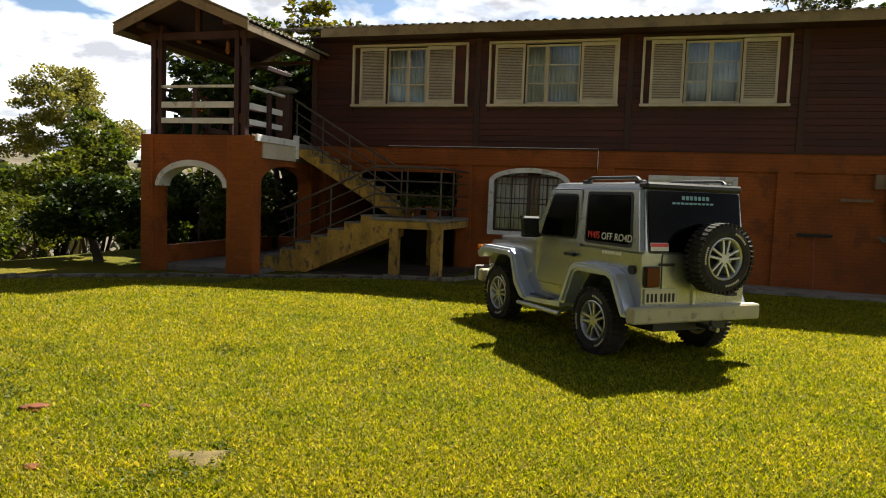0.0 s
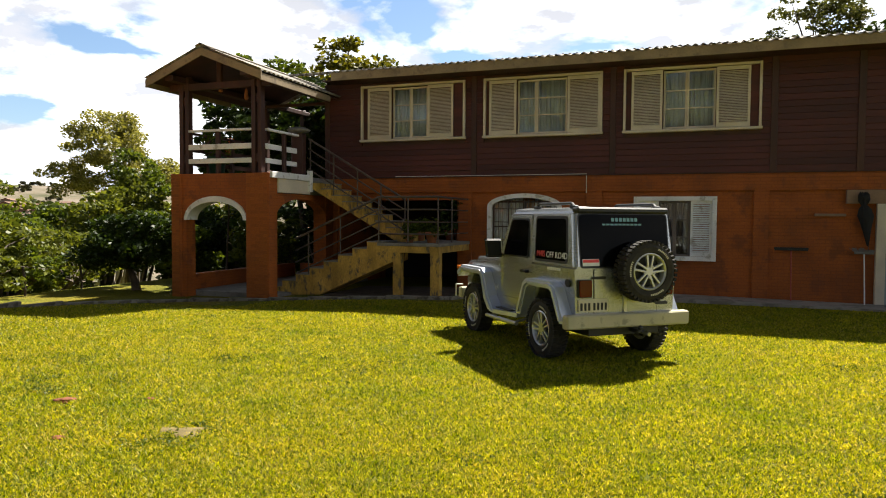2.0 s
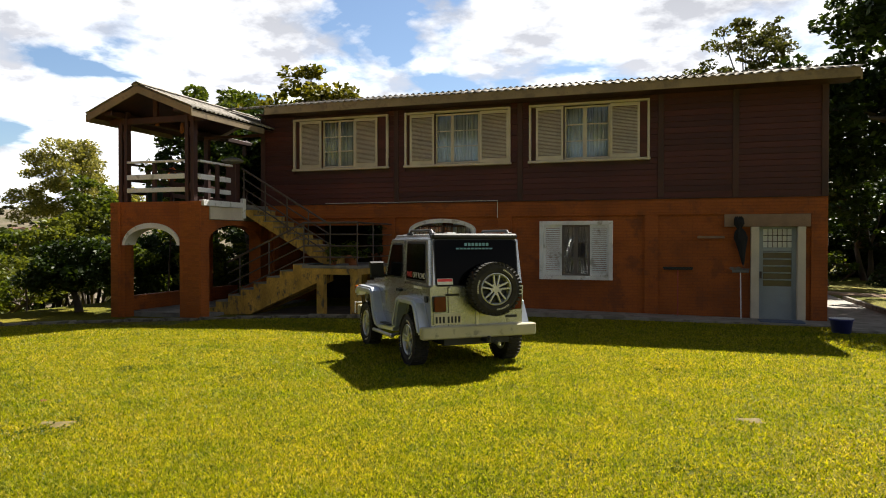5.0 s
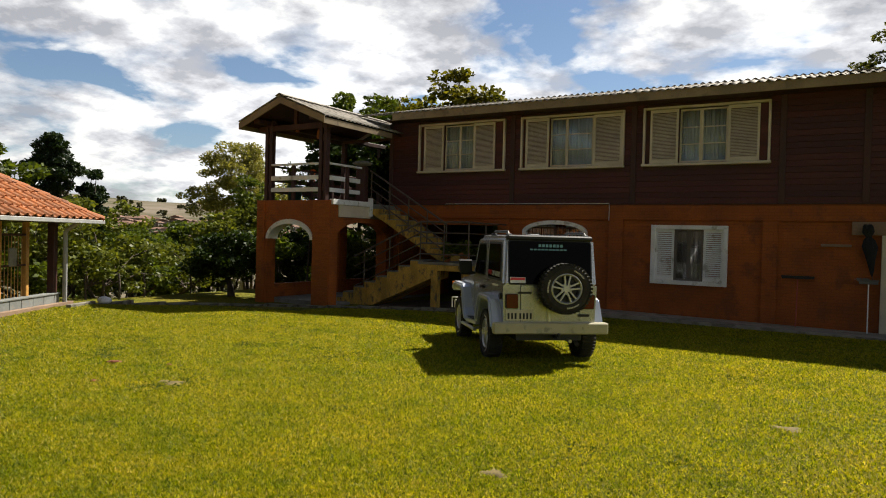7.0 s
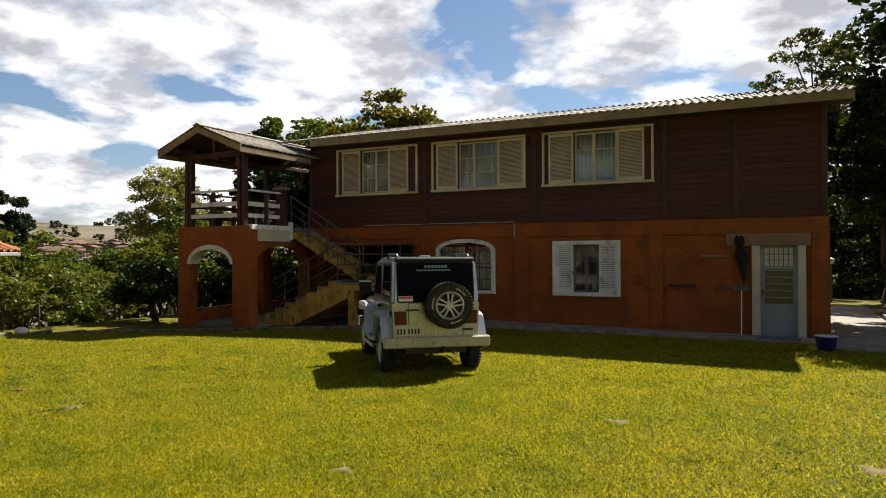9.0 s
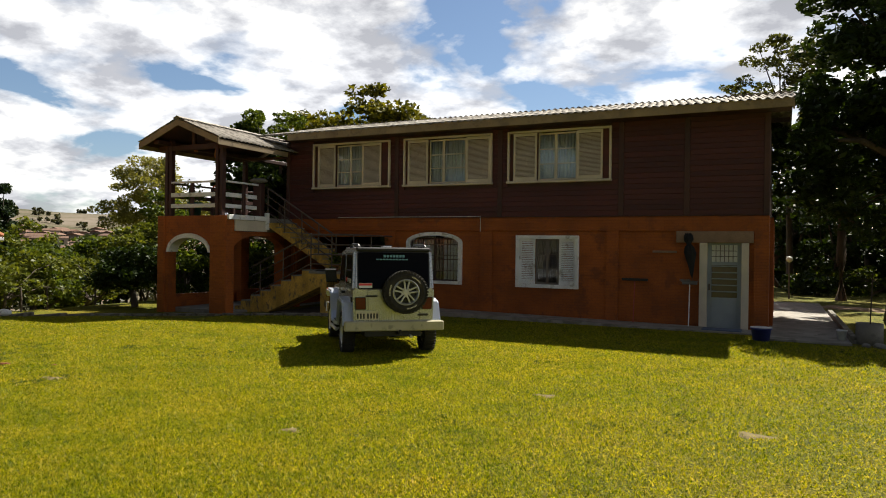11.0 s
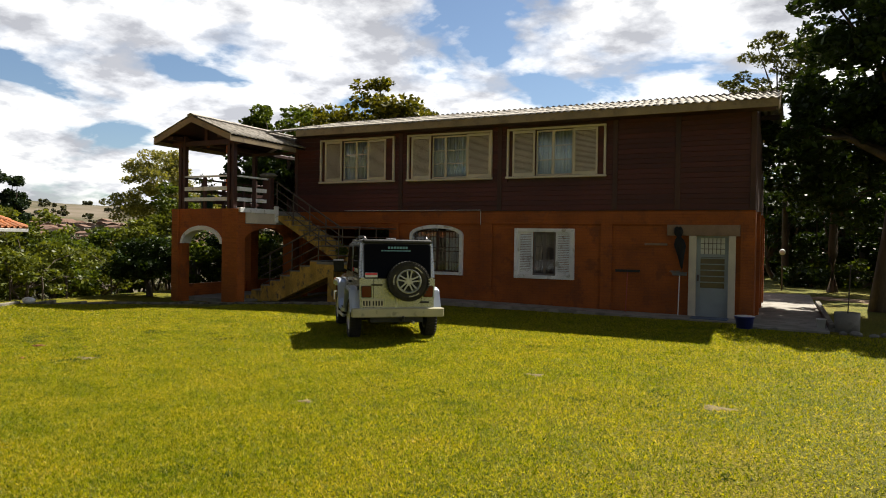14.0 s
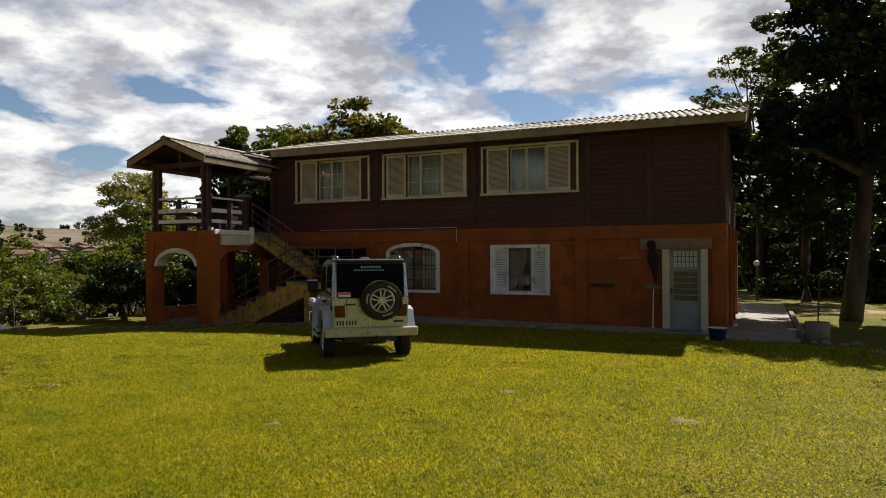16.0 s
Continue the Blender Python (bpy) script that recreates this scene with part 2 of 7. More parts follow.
def boxes(*bs, bevel=0.004):
    bm = bmesh.new()
    for b in bs:
        box(bm, *b, bevel=bevel)
    return bm


def tube(bm, a, b, r, n=8, r2=None):
    a, b = Vector(a), Vector(b)
    d = b - a
    res = bmesh.ops.create_cone(bm, cap_ends=True, segments=n, radius1=r, radius2=r if r2 is None else r2, depth=d.length)
    bmesh.ops.transform(bm, verts=res["verts"], matrix=Matrix.Translation((a + b) / 2) @ d.to_track_quat("Z", "Y").to_matrix().to_4x4())
    return res["verts"]


def prism(bm, pts, axis, a, b):
    """A solid from an outline in the two other axes, along axis from a to b."""
    def at(p, s):
        return {"x": (s, p[0], p[1]), "y": (p[0], s, p[1]), "z": (p[0], p[1], s)}[axis]
    lo = [bm.verts.new(at(p, a)) for p in pts]
    hi = [bm.verts.new(at(p, b)) for p in pts]
    n = len(pts)
    fs = [bm.faces.new(lo[::-1]), bm.faces.new(hi)]
    for i in range(n):
        fs.append(bm.faces.new((lo[i], lo[(i + 1) % n], hi[(i + 1) % n], hi[i])))
    bmesh.ops.recalc_face_normals(bm, faces=fs)
    return lo + hi


def raw_mesh(name, co, polys_n, material, parent=None, label=""):
    """A mesh of separate faces, each of polys_n corners, from an array of corners."""
    n = len(co)
    me = bpy.data.meshes.new(name)
    me.vertices.add(n)
    me.vertices.foreach_set("co", np.asarray(co, dtype=np.float32).ravel())
    k = n // polys_n
    me.loops.add(n)
    me.loops.foreach_set("vertex_index", np.arange(n, dtype=np.int32))
    me.polygons.add(k)
    me.polygons.foreach_set("loop_start", np.arange(0, n, polys_n, dtype=np.int32))
    me.update(calc_edges=True)
    me.materials.append(material)
    ob = new(name, me)
    if parent:
        ob.parent = parent
    if label:
        ob["label"] = label
    return ob


# ---- ground ----


def ground_z(x, y):
    """The lawn: level by the house, rising a little away from it and falling off on the valley side."""
    x, y = np.asarray(x, float), np.asarray(y, float)
    z = -0.26 + 0.014 * np.clip(-13 - y, 0, 12) - 0.01 * np.clip(x - 13, 0, 12) + 0.0 * x
    z = z + 0.06 * np.clip((-1 - x) / 3, 0, 1) * np.clip((-6.0 - y) / 2, 0, 1)
    z = z - 0.16 * np.clip((2.5 - x) / 5, 0, 1) * np.clip((y + 8.0) / 3, 0, 1)
    bank = np.clip((-7.0 - x) / 60, 0, 1)
    z = z - 13 * bank ** 1.15
    r = np.hypot(x - 8, y + 12)
    far = np.clip((r - 150) / 600, 0, 1)
    hill = far * far * (3 - 2 * far)
    a = np.arctan2(x - 8, y + 12)
    up = 47 + 7 * np.sin(a * 3.0 + 0.6) + 3 * np.sin(a * 11) + 1.5 * np.sin(a * 29 + 1)
    z = z + hill * np.where(x < 0, up, 6)
    return z


def gz(x, y):
    return float(ground_z(x, y))


def build_ground():
    """One sheet from the lawn to the horizon: fine rings near the walk, wide ones far off."""
    rings = np.concatenate([np.linspace(0.0, 30, 61), np.geomspace(31, 3500, 60)])
    n = 144
    ang = np.linspace(0, 2 * np.pi, n, endpoint=False)
    xs = 8 + np.outer(rings, np.sin(ang))
    ys = -12 + np.outer(rings, np.cos(ang))
    zs = ground_z(xs, ys)
    bm = bmesh.new()
    vs = [[bm.verts.new((xs[i, j], ys[i, j], zs[i, j])) for j in range(n)] for i in range(1, len(rings))]
    c = bm.verts.new((8, -12, gz(8, -12)))
    for j in range(n):
        bm.faces.new((c, vs[0][(j + 1) % n], vs[0][j]))
    for i in range(len(vs) - 1):
        for j in range(n):
            bm.faces.new((vs[i][j], vs[i][(j + 1) % n], vs[i + 1][(j + 1) % n], vs[i + 1][j]))
    bmesh.ops.recalc_face_normals(bm, faces=bm.faces)
    m = bpy.data.materials.new("lawn_soil_and_far_fields")
    m.use_nodes = True
    t = m.node_tree
    p = t.nodes["Principled BSDF"]
    p.inputs["Roughness"].default_value = 0.9
    p.inputs["Specular IOR Level"].default_value = 0.15
    tc = t.nodes.new("ShaderNodeTexCoord")

    def noise_of(scale, detail=5, rough=0.55):
        k = t.nodes.new("ShaderNodeTexNoise")
        k.inputs["Scale"].default_value, k.inputs["Detail"].default_value, k.inputs["Roughness"].default_value = scale, detail, rough
        t.links.new(tc.outputs["Object"], k.inputs["Vector"])
        return k

    def mix(kind, fac, a, b):
        k = t.nodes.new("ShaderNodeMix")
        k.data_type, k.blend_type = "RGBA", kind
        for sock, v in (("Factor", fac), ("A", a), ("B", b)):
            if isinstance(v, (int, float)):
                k.inputs[sock].default_value = v
            elif isinstance(v, tuple):
                k.inputs[sock].default_value = (*v, 1)
            else:
                t.links.new(v, k.inputs[sock])
        return k.outputs["Result"]
    fine = noise_of(38, 6, 0.7)
    r1 = ramp(t, [(0.34, (0.018, 0.021, 0.002)), (0.50, (0.105, 0.098, 0.005)), (0.66, (0.34, 0.30, 0.027))])
    t.links.new(fine.outputs["Fac"], r1.inputs[0])
    patch = noise_of(0.55, 6, 0.6)
    r2 = ramp(t, [(0.36, (0.72, 0.86, 0.75)), (0.52, (1, 1, 1)), (0.68, (1.22, 1.08, 1.0))])
    t.links.new(patch.outputs["Fac"], r2.inputs[0])
    grass = mix("MULTIPLY", 1.0, r1.outputs[0], r2.outputs[0])
    bare = noise_of(0.9, 5, 0.6)
    r3 = ramp(t, [(0.685, (0, 0, 0)), (0.75, (1, 1, 1))])
    t.links.new(bare.outputs["Fac"], r3.inputs[0])
    grass = mix("MIX", r3.outputs[0], grass, (0.18, 0.13, 0.055))
    # far land: fields, scrub and cleared earth
    fld = noise_of(0.02, 9, 0.68)
    r4 = ramp(t, [(0.30, (0.03, 0.04, 0.018)), (0.40, (0.075, 0.072, 0.036)), (0.49, (0.13, 0.11, 0.073)), (0.64, (0.19, 0.155, 0.12))])
    t.links.new(fld.outputs["Fac"], r4.inputs[0])
    ln = t.nodes.new("ShaderNodeVectorMath")
    ln.operation = "LENGTH"
    t.links.new(tc.outputs["Object"], ln.inputs[0])
    rng = t.nodes.new("ShaderNodeMapRange")
    rng.inputs["From Min"].default_value, rng.inputs["From Max"].default_value = 60, 160
    t.links.new(ln.outputs["Value"], rng.inputs[0])
    col = mix("MIX", rng.outputs[0], grass, r4.outputs[0])
    t.links.new(col, p.inputs["Base Color"])
    b = t.nodes.new("ShaderNodeBump")
    b.inputs["Strength"].default_value, b.inputs["Distance"].default_value = 0.9, 0.03
    t.links.new(fine.outputs["Fac"], b.inputs["Height"])
    t.links.new(b.outputs[0], p.inputs["Normal"])
    ob = part("ground", bm, m, None, smooth=True)
    return tagged(ob, "sunlit yellow-green lawn falling away to a valley and dry hills", "ground", kind="structure")


build_ground()

# ---- house ----
X0, X1, BACK = -1.10, 13.62, 7.0
BELT, TOP = 2.58, 5.12
house = thing("house", "two-storey house, orange painted brick below, red-brown boards above", "house")


def arc(x0, x1, zs, za, n=18):
    """Points of a flat arch from (x0, zs) over the apex height za to (x1, zs)."""
    c, h, w = (x0 + x1) / 2, za - zs, (x1 - x0) / 2
    return [(c - w * math.cos(math.pi * i / n), zs + h * math.sin(math.pi * i / n)) for i in range(n + 1)]


def wall_with_holes(holes, x0, x1, z0, z1, y0, y1):
    """One wall along x, cut by upright openings (x0, x1, z0, z1), with its reveals."""
    xs = sorted({x0, x1, *[v for h in holes for v in h[:2]]})
    zs = sorted({z0, z1, *[v for h in holes for v in h[2:]]})
    nx, nz = len(xs) - 1, len(zs) - 1

    def solid(i, k):
        if not (0 <= i < nx and 0 <= k < nz):
            return False
        cx, cz = (xs[i] + xs[i + 1]) / 2, (zs[k] + zs[k + 1]) / 2
        return not any(h[0] < cx < h[1] and h[2] < cz < h[3] for h in holes)
    bm = bmesh.new()
    made = {}

    def v(i, k, s):
        if (i, k, s) not in made:
            made[i, k, s] = bm.verts.new((xs[i], y1 if s else y0, zs[k]))
        return made[i, k, s]
    for i in range(nx):
        for k in range(nz):
            if not solid(i, k):
                continue
            for s in (0, 1):
                bm.faces.new((v(i, k, s), v(i + 1, k, s), v(i + 1, k + 1, s), v(i, k + 1, s)))
            for (di, dk), (p, q) in (((-1, 0), ((i, k), (i, k + 1))), ((1, 0), ((i + 1, k), (i + 1, k + 1))), ((0, -1), ((i, k), (i + 1, k))), ((0, 1), ((i, k + 1), (i + 1, k + 1)))):
                if not solid(i + di, k + dk):
                    bm.faces.new((v(*p, 0), v(*q, 0), v(*q, 1), v(*p, 1)))
    bmesh.ops.recalc_face_normals(bm, faces=bm.faces)
    return bm


WIN_UP = [(0.0, 2.92), (3.406, 6.327), (6.81, 9.763)]
WZ0, WZ1 = 3.571, 5.02
LOW_WIN = (7.08, 8.898, 0.595, 2.069)
ARCH_WIN = (3.52, 5.385, 0.60, 1.84, 2.16)
DOOR = (12.10, 13.12, -0.30, 1.90)
# the first opening is added so the wall behind the stairs reads black
low_holes = [(-0.70, 2.70, -0.6, 2.0), (7.13, 8.85, 0.64, 2.02), DOOR, (ARCH_WIN[0] + 0.04, ARCH_WIN[1] - 0.04, 0.64, 2.15)]
part("lower_wall", wall_with_holes(low_holes, X0, X1, -0.6, BELT, 0.06, 0.26), M_ORANGE, house, "orange painted brick wall")
# pilasters and the belt that frame the recessed bays
for i, (a, b) in enumerate([(X0, -0.75), (2.75, 3.1), (5.97, 6.35), (9.65, 9.97), (13.28, X1)]):
    part("pilaster", boxes((a, b, 0.0, 0.06, -0.6, 2.2), bevel=0.006), M_ORANGE, house)
part("belt_course", boxes((X0, X1, -0.002, 0.06, 2.2, BELT), bevel=0.006), M_ORANGE, house)
# the infill over the flat arch of the barred window
bm = bmesh.new()
ax0, ax1 = ARCH_WIN[0] + 0.04, ARCH_WIN[1] - 0.04
pts = arc(ax0, ax1, 1.84, 2.13)
prism(bm, [(ax0 - 0.01, 2.16)] + pts + [(ax1 + 0.01, 2.16)], "y", 0.062, 0.25)
part("arch_infill", bm, M_ORANGE, house)
# other sides
part("side_wall", boxes((X1 - 0.2, X1, 0.06, BACK, -0.6, BELT), (X0, X0 + 0.2, 0.27, BACK, -0.6, BELT), (X0, X1, BACK, BACK + 0.2, -0.9, BELT)), M_ORANGE, house)
for k in range(3):
    y = 1.2 + 2.3 * k
    part("pilaster", boxes((X1, X1 + 0.09, y, y + 0.32, -0.6, BELT)), M_ORANGE, house)
part("upper_core", wall_with_holes([(a + 0.05, b - 0.05, WZ0 + 0.05, WZ1 - 0.05) for a, b in WIN_UP], X0, X1, BELT, TOP + 0.1, 0.05, 0.2), M_DARKWOOD, house, "dark timber frame behind the boards")
part("upper_side_wall", boxes((X1 - 0.2, X1 - 0.02, 0.2, BACK, BELT, TOP), (X0 + 0.02, X0 + 0.2, 0.2, BACK, BELT, TOP), (X0, X1, BACK, BACK + 0.18, BELT, TOP)), M_DARKWOOD, house)
# unseen ceiling added to block sun that leaks in under the roof
part("upper_ceiling", boxes((X0 + 0.2, X1 - 0.2, 0.21, BACK, 5.06, 5.1)), M_DARKWOOD, house)
# two added dark walls close off that opening and stand in for its shade
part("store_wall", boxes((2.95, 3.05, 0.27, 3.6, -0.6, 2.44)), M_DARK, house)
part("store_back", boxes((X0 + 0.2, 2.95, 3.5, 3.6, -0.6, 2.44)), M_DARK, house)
part("upper_floor", boxes((X0 + 0.2, X1 - 0.2, 0.27, BACK, 2.45, 2.56)), M_DARKWOOD, house)
# corner boards and posts
for a in (X0, 3.08, 6.50, 9.95, 11.62, X1 - 0.14):
    part("post", boxes((a, a + 0.14, -0.025, 0.05, BELT + 0.03, TOP), bevel=0.008), M_DARKWOOD, house)
part("sill_beam", boxes((X0, X1, -0.03, 0.05, BELT, BELT + 0.03)), M_DARKWOOD, house)


def plank_rows():
    """Horizontal boards, bay by bay, cut round the windows."""
    rows, h = 18, (TOP - BELT - 0.03) / 18
    posts = [X0 + 0.14, 3.08, 3.22, 6.50, 6.64, 9.95, 10.09, 11.62, 11.76, X1 - 0.14]
    cache = {}
    for a, b in zip(posts[::2], posts[1::2]):
        for r in range(rows):
            z0 = BELT + 0.03 + r * h
            spans = [(a, b)]
            for wa, wb in WIN_UP:
                if z0 + h > WZ0 and z0 < WZ1:
                    spans = [s for p, q in spans for s in ((p, min(q, wa)), (max(p, wb), q)) if s[1] - s[0] > 0.02]
            for p, q in spans:
                key = round(q - p, 3)
                if key not in cache:
                    bm = bmesh.new()
                    prism(bm, [(0.045, 0.003), (0.0, 0.003), (-0.001, 0.010), (0.010, h - 0.003), (0.045, h - 0.004)], "x", 0, q - p)
                    cache[key] = mesh_of("plank", bm, M_PLANK)
                ob = new("plank", cache[key])
                ob.parent = house
                ob.location = (p, random.uniform(-0.004, 0.003), z0)


def shutter(parent, x0, x1, z0, z1, y, material, slat=0.035):
    """A louvred shutter: a frame, and its slats."""
    w = 0.055
    bm = wall_with_holes([(x0 + w, x1 - w, z0 + 0.09, z1 - 0.08)], x0, x1, z0, z1, y, y + 0.035)
    sh = part("shutter", bm, material, parent, "cream louvred sliding shutter" if material is M_CREAM else "white louvred shutter")
    bm = bmesh.new()
    z = z0 + 0.095
    while z < z1 - 0.1:
        prism(bm, [(y + 0.004, z), (y + 0.026, z + slat * 0.72), (y + 0.031, z + slat * 0.70), (y + 0.009, z - 0.003)], "x", x0 + w, x1 - w)
        z += slat
    tagged(part("slats", bm, material, sh), kind="stuff")
    return sh


def sash(parent, x0, x1, z0, z1, y, material, rows=3, cols=1):
    bm = bmesh.new()
    w = 0.045
    for b in ((x0, x0 + w, z0, z1), (x1 - w, x1, z0, z1), (x0 + w, x1 - w, z0, z0 + w), (x0 + w, x1 - w, z1 - w, z1)):
        box(bm, b[0], b[1], y, y + 0.035, b[2], b[3], bevel=0.004)
    hh = (z1 - z0 - 2 * w) / rows
    for r in range(1, rows):
        z = z0 + w + r * hh
        box(bm, x0 + w, x1 - w, y + 0.004, y + 0.03, z - 0.014, z + 0.014)
    for c in range(1, cols):
        x = x0 + (x1 - x0) * c / cols
        box(bm, x - 0.014, x + 0.014, y + 0.004, y + 0.03, z0 + w, z1 - w)
    part("sash", bm, material, parent)
    for r in range(rows):
        za, zb = z0 + w + r * hh, z0 + w + (r + 1) * hh
        for c in range(cols):
            xa = x0 + w + (x1 - x0 - 2 * w) * c / cols
            xb = x0 + w + (x1 - x0 - 2 * w) * (c + 1) / cols
            bm = bmesh.new()
            box(bm, xa, xb, y + 0.015, y + 0.019, za + 0.005, zb - 0.005)
            ob = part("pane", bm, M_GLASS, parent)
            ob.visible_shadow = False


def curtain(parent, x0, x1, z0, z1, y, material=None, gap=None):
    """A hanging curtain with folds."""
    bm = bmesh.new()
    n = int((x1 - x0) / 0.012)
    prev = None
    for i in range(n + 1):
        x = x0 + (x1 - x0) * i / n
        if gap and gap[0] < x < gap[1]:
            prev = None
            continue
        d = 0.022 * math.sin(x * 62 + 1.7 * math.sin(x * 9)) + 0.012 * math.sin(x * 131)
        cur = (bm.verts.new((x, y + d, z1)), bm.verts.new((x + 0.01 * math.sin(x * 23), y + d * 1.5, z0)))
        if prev:
            bm.faces.new((prev[0], prev[1], cur[1], cur[0]))
        prev = cur
    ob = part("curtain", bm, material or M_CURTAIN, parent, smooth=True)
    sm = ob.modifiers.new("cloth", "SOLIDIFY")
    sm.thickness = 0.003
    return ob


def upper_window(x0, x1, sh_l, gl, sh_r, mid):
    w = thing(f"window_{WIN_UP.index((x0, x1)) + 1}", "cream framed window with sliding louvred shutters open and a pale curtain", "window", kind="structure")
    bm = bmesh.new()
    f = 0.055
    for b in ((x0, x0 + f, WZ0, WZ1), (x1 - f, x1, WZ0, WZ1), (x0 + f, x1 - f, WZ1 - f, WZ1)):
        box(bm, b[0], b[1], -0.075, 0.05, b[2], b[3], bevel=0.006)
    box(bm, x0 - 0.02, x1 + 0.02, -0.11, 0.05, WZ0 - 0.03, WZ0 + 0.03, bevel=0.008)
    part("window_frame", bm, M_CREAM, w)
    part("backing_board", boxes((x0 + f, x0 + gl[0], 0.0, 0.045, WZ0 + 0.05, WZ1 - 0.06)), M_PLANK, w)
    part("backing_board", boxes((x0 + gl[1], x1 - f, 0.0, 0.045, WZ0 + 0.05, WZ1 - 0.06)), M_PLANK, w)
    shutter(w, x0 + sh_l[0], x0 + sh_l[1], WZ0 + 0.04, WZ1 - 0.07, -0.055, M_CREAM)
    shutter(w, x0 + sh_r[0], x0 + sh_r[1], WZ0 + 0.04, WZ1 - 0.07, -0.055, M_CREAM)
    sash(w, x0 + gl[0], x0 + mid, WZ0 + 0.05, WZ1 - 0.08, 0.045, M_CREAM)
    sash(w, x0 + mid, x0 + gl[1], WZ0 + 0.05, WZ1 - 0.08, 0.028, M_CREAM)
    curtain(w, x0 + gl[0] - 0.1, x0 + gl[1] + 0.1, WZ0, WZ1, 0.22)


upper_window(*WIN_UP[0], (0.20, 0.88), (0.90, 1.89), (1.91, 2.60), 1.42)
upper_window(*WIN_UP[1], (0.15, 0.84), (0.86, 2.08), (2.10, 2.87), 1.33)
upper_window(*WIN_UP[2], (0.18, 0.87), (0.89, 2.01), (2.02, 2.72), 1.40)

# ground-floor window with folded-back white shutters
lw = thing("window_4", "white framed window with white louvred shutters and a brown curtain", "window", kind="structure")
x0, x1, z0, z1 = LOW_WIN
bm = bmesh.new()
for b in ((x0, x0 + 0.1, z0, z1), (x1 - 0.1, x1, z0, z1), (x0 + 0.1, x1 - 0.1, z1 - 0.1, z1), (x0 + 0.1, x1 - 0.1, z0, z0 + 0.1)):
    box(bm, b[0], b[1], -0.03, 0.10, b[2], b[3], bevel=0.006)
part("window_frame", bm, M_WHITE, lw)
shutter(lw, 7.18, 7.64, 0.70, 1.97, 0.03, M_WHITE, 0.05)
shutter(lw, 8.34, 8.80, 0.70, 1.97, 0.03, M_WHITE, 0.05)
M_SASH = mat("grey_brown_sash", (0.16, 0.13, 0.11), 0.6, 0.15, 3, 40, 0.1)
sash(lw, 7.65, 7.99, 0.70, 1.97, 0.08, M_SASH)
sash(lw, 7.99, 8.33, 0.70, 1.97, 0.07, M_SASH)
M_CURT2 = mat("brown_grey_curtain", (0.20, 0.16, 0.14), 0.9, 0.15, 3, 50, 0.1)
curtain(lw, 7.6, 8.4, 0.62, 2.0, 0.30, M_CURT2)

# arched window with iron bars
aw = thing("window_5", "arched window with a white surround and dark iron bars", "window", kind="structure")
x0, x1, z0, zs, za = ARCH_WIN
bm = bmesh.new()
outer = [(x0, z0)] + arc(x0, x1, zs, za) + [(x1, z0)]
inner = [(x0 + 0.11, z0 + 0.09)] + arc(x0 + 0.11, x1 - 0.11, zs - 0.02, za - 0.11) + [(x1 - 0.11, z0 + 0.09)]
n = len(outer)
vv = [[bm.verts.new((p[0], y, p[1])) for p in q] for q, y in ((outer, -0.03), (inner, -0.03), (outer, 0.09), (inner, 0.20))]
for i in range(n):
    j = (i + 1) % n
    bm.faces.new((vv[0][i], vv[0][j], vv[1][j], vv[1][i]))
    bm.faces.new((vv[1][i], vv[1][j], vv[3][j], vv[3][i]))
    bm.faces.new((vv[0][j], vv[0][i], vv[2][i], vv[2][j]))
    bm.faces.new((vv[2][j], vv[2][i], vv[3][i], vv[3][j]))
bmesh.ops.recalc_face_normals(bm, faces=bm.faces)
part("window_surround", bm, M_WHITE, aw)
for k in range(15):
    x = x0 + 0.17 + (x1 - x0 - 0.34) * k / 14
    top = zs - 0.02 + (za - 0.12 - zs) * math.sqrt(max(0, 1 - ((x - (x0 + x1) / 2) / ((x1 - x0) / 2 - 0.1)) ** 2))
    bm = bmesh.new()
    tube(bm, (x, 0.05, z0 + 0.09), (x, 0.05, top), 0.009, 6)
    part("bar", bm, M_METAL, aw)
bm = bmesh.new()
for z in (1.0, 1.45, 1.78):
    box(bm, x0 + 0.11, x1 - 0.11, 0.045, 0.055, z - 0.012, z + 0.012)
part("cross_bar", bm, M_METAL, aw)
sash(aw, x0 + 0.11, (x0 + x1) / 2, z0 + 0.09, zs + 0.14, 0.10, M_DARKWOOD, 2, 2)
sash(aw, (x0 + x1) / 2, x1 - 0.11, z0 + 0.09, zs + 0.14, 0.10, M_DARKWOOD, 2, 2)
curtain(aw, x0 + 0.05, x1 - 0.05, z0, 2.12, 0.31, gap=(x0 + 0.85, x0 + 1.15))

# door with glazed grille, jambs and lintel
dr = thing("door_1", "closed grey-blue metal door with a barred glazed upper half", "door", kind="structure")
part("jamb", boxes((12.02, 12.20, -0.05, 0.26, -0.32, 1.90), bevel=0.008), M_CREAM, dr, "pale plaster jamb")
part("jamb", boxes((13.00, 13.17, -0.05, 0.26, -0.32, 1.90), bevel=0.008), M_CREAM, dr, "pale plaster jamb")
M_LINTEL = mat("brown_grey_concrete", (0.26, 0.17, 0.11), 0.85, 0.2, 2, 40, 0.3)
part("lintel", boxes((11.45, 13.27, -0.045, 0.255, 1.90, 2.195), bevel=0.01), M_LINTEL, dr, "brown concrete lintel")
bm = bmesh.new()
dx0, dx1 = 12.20, 13.00
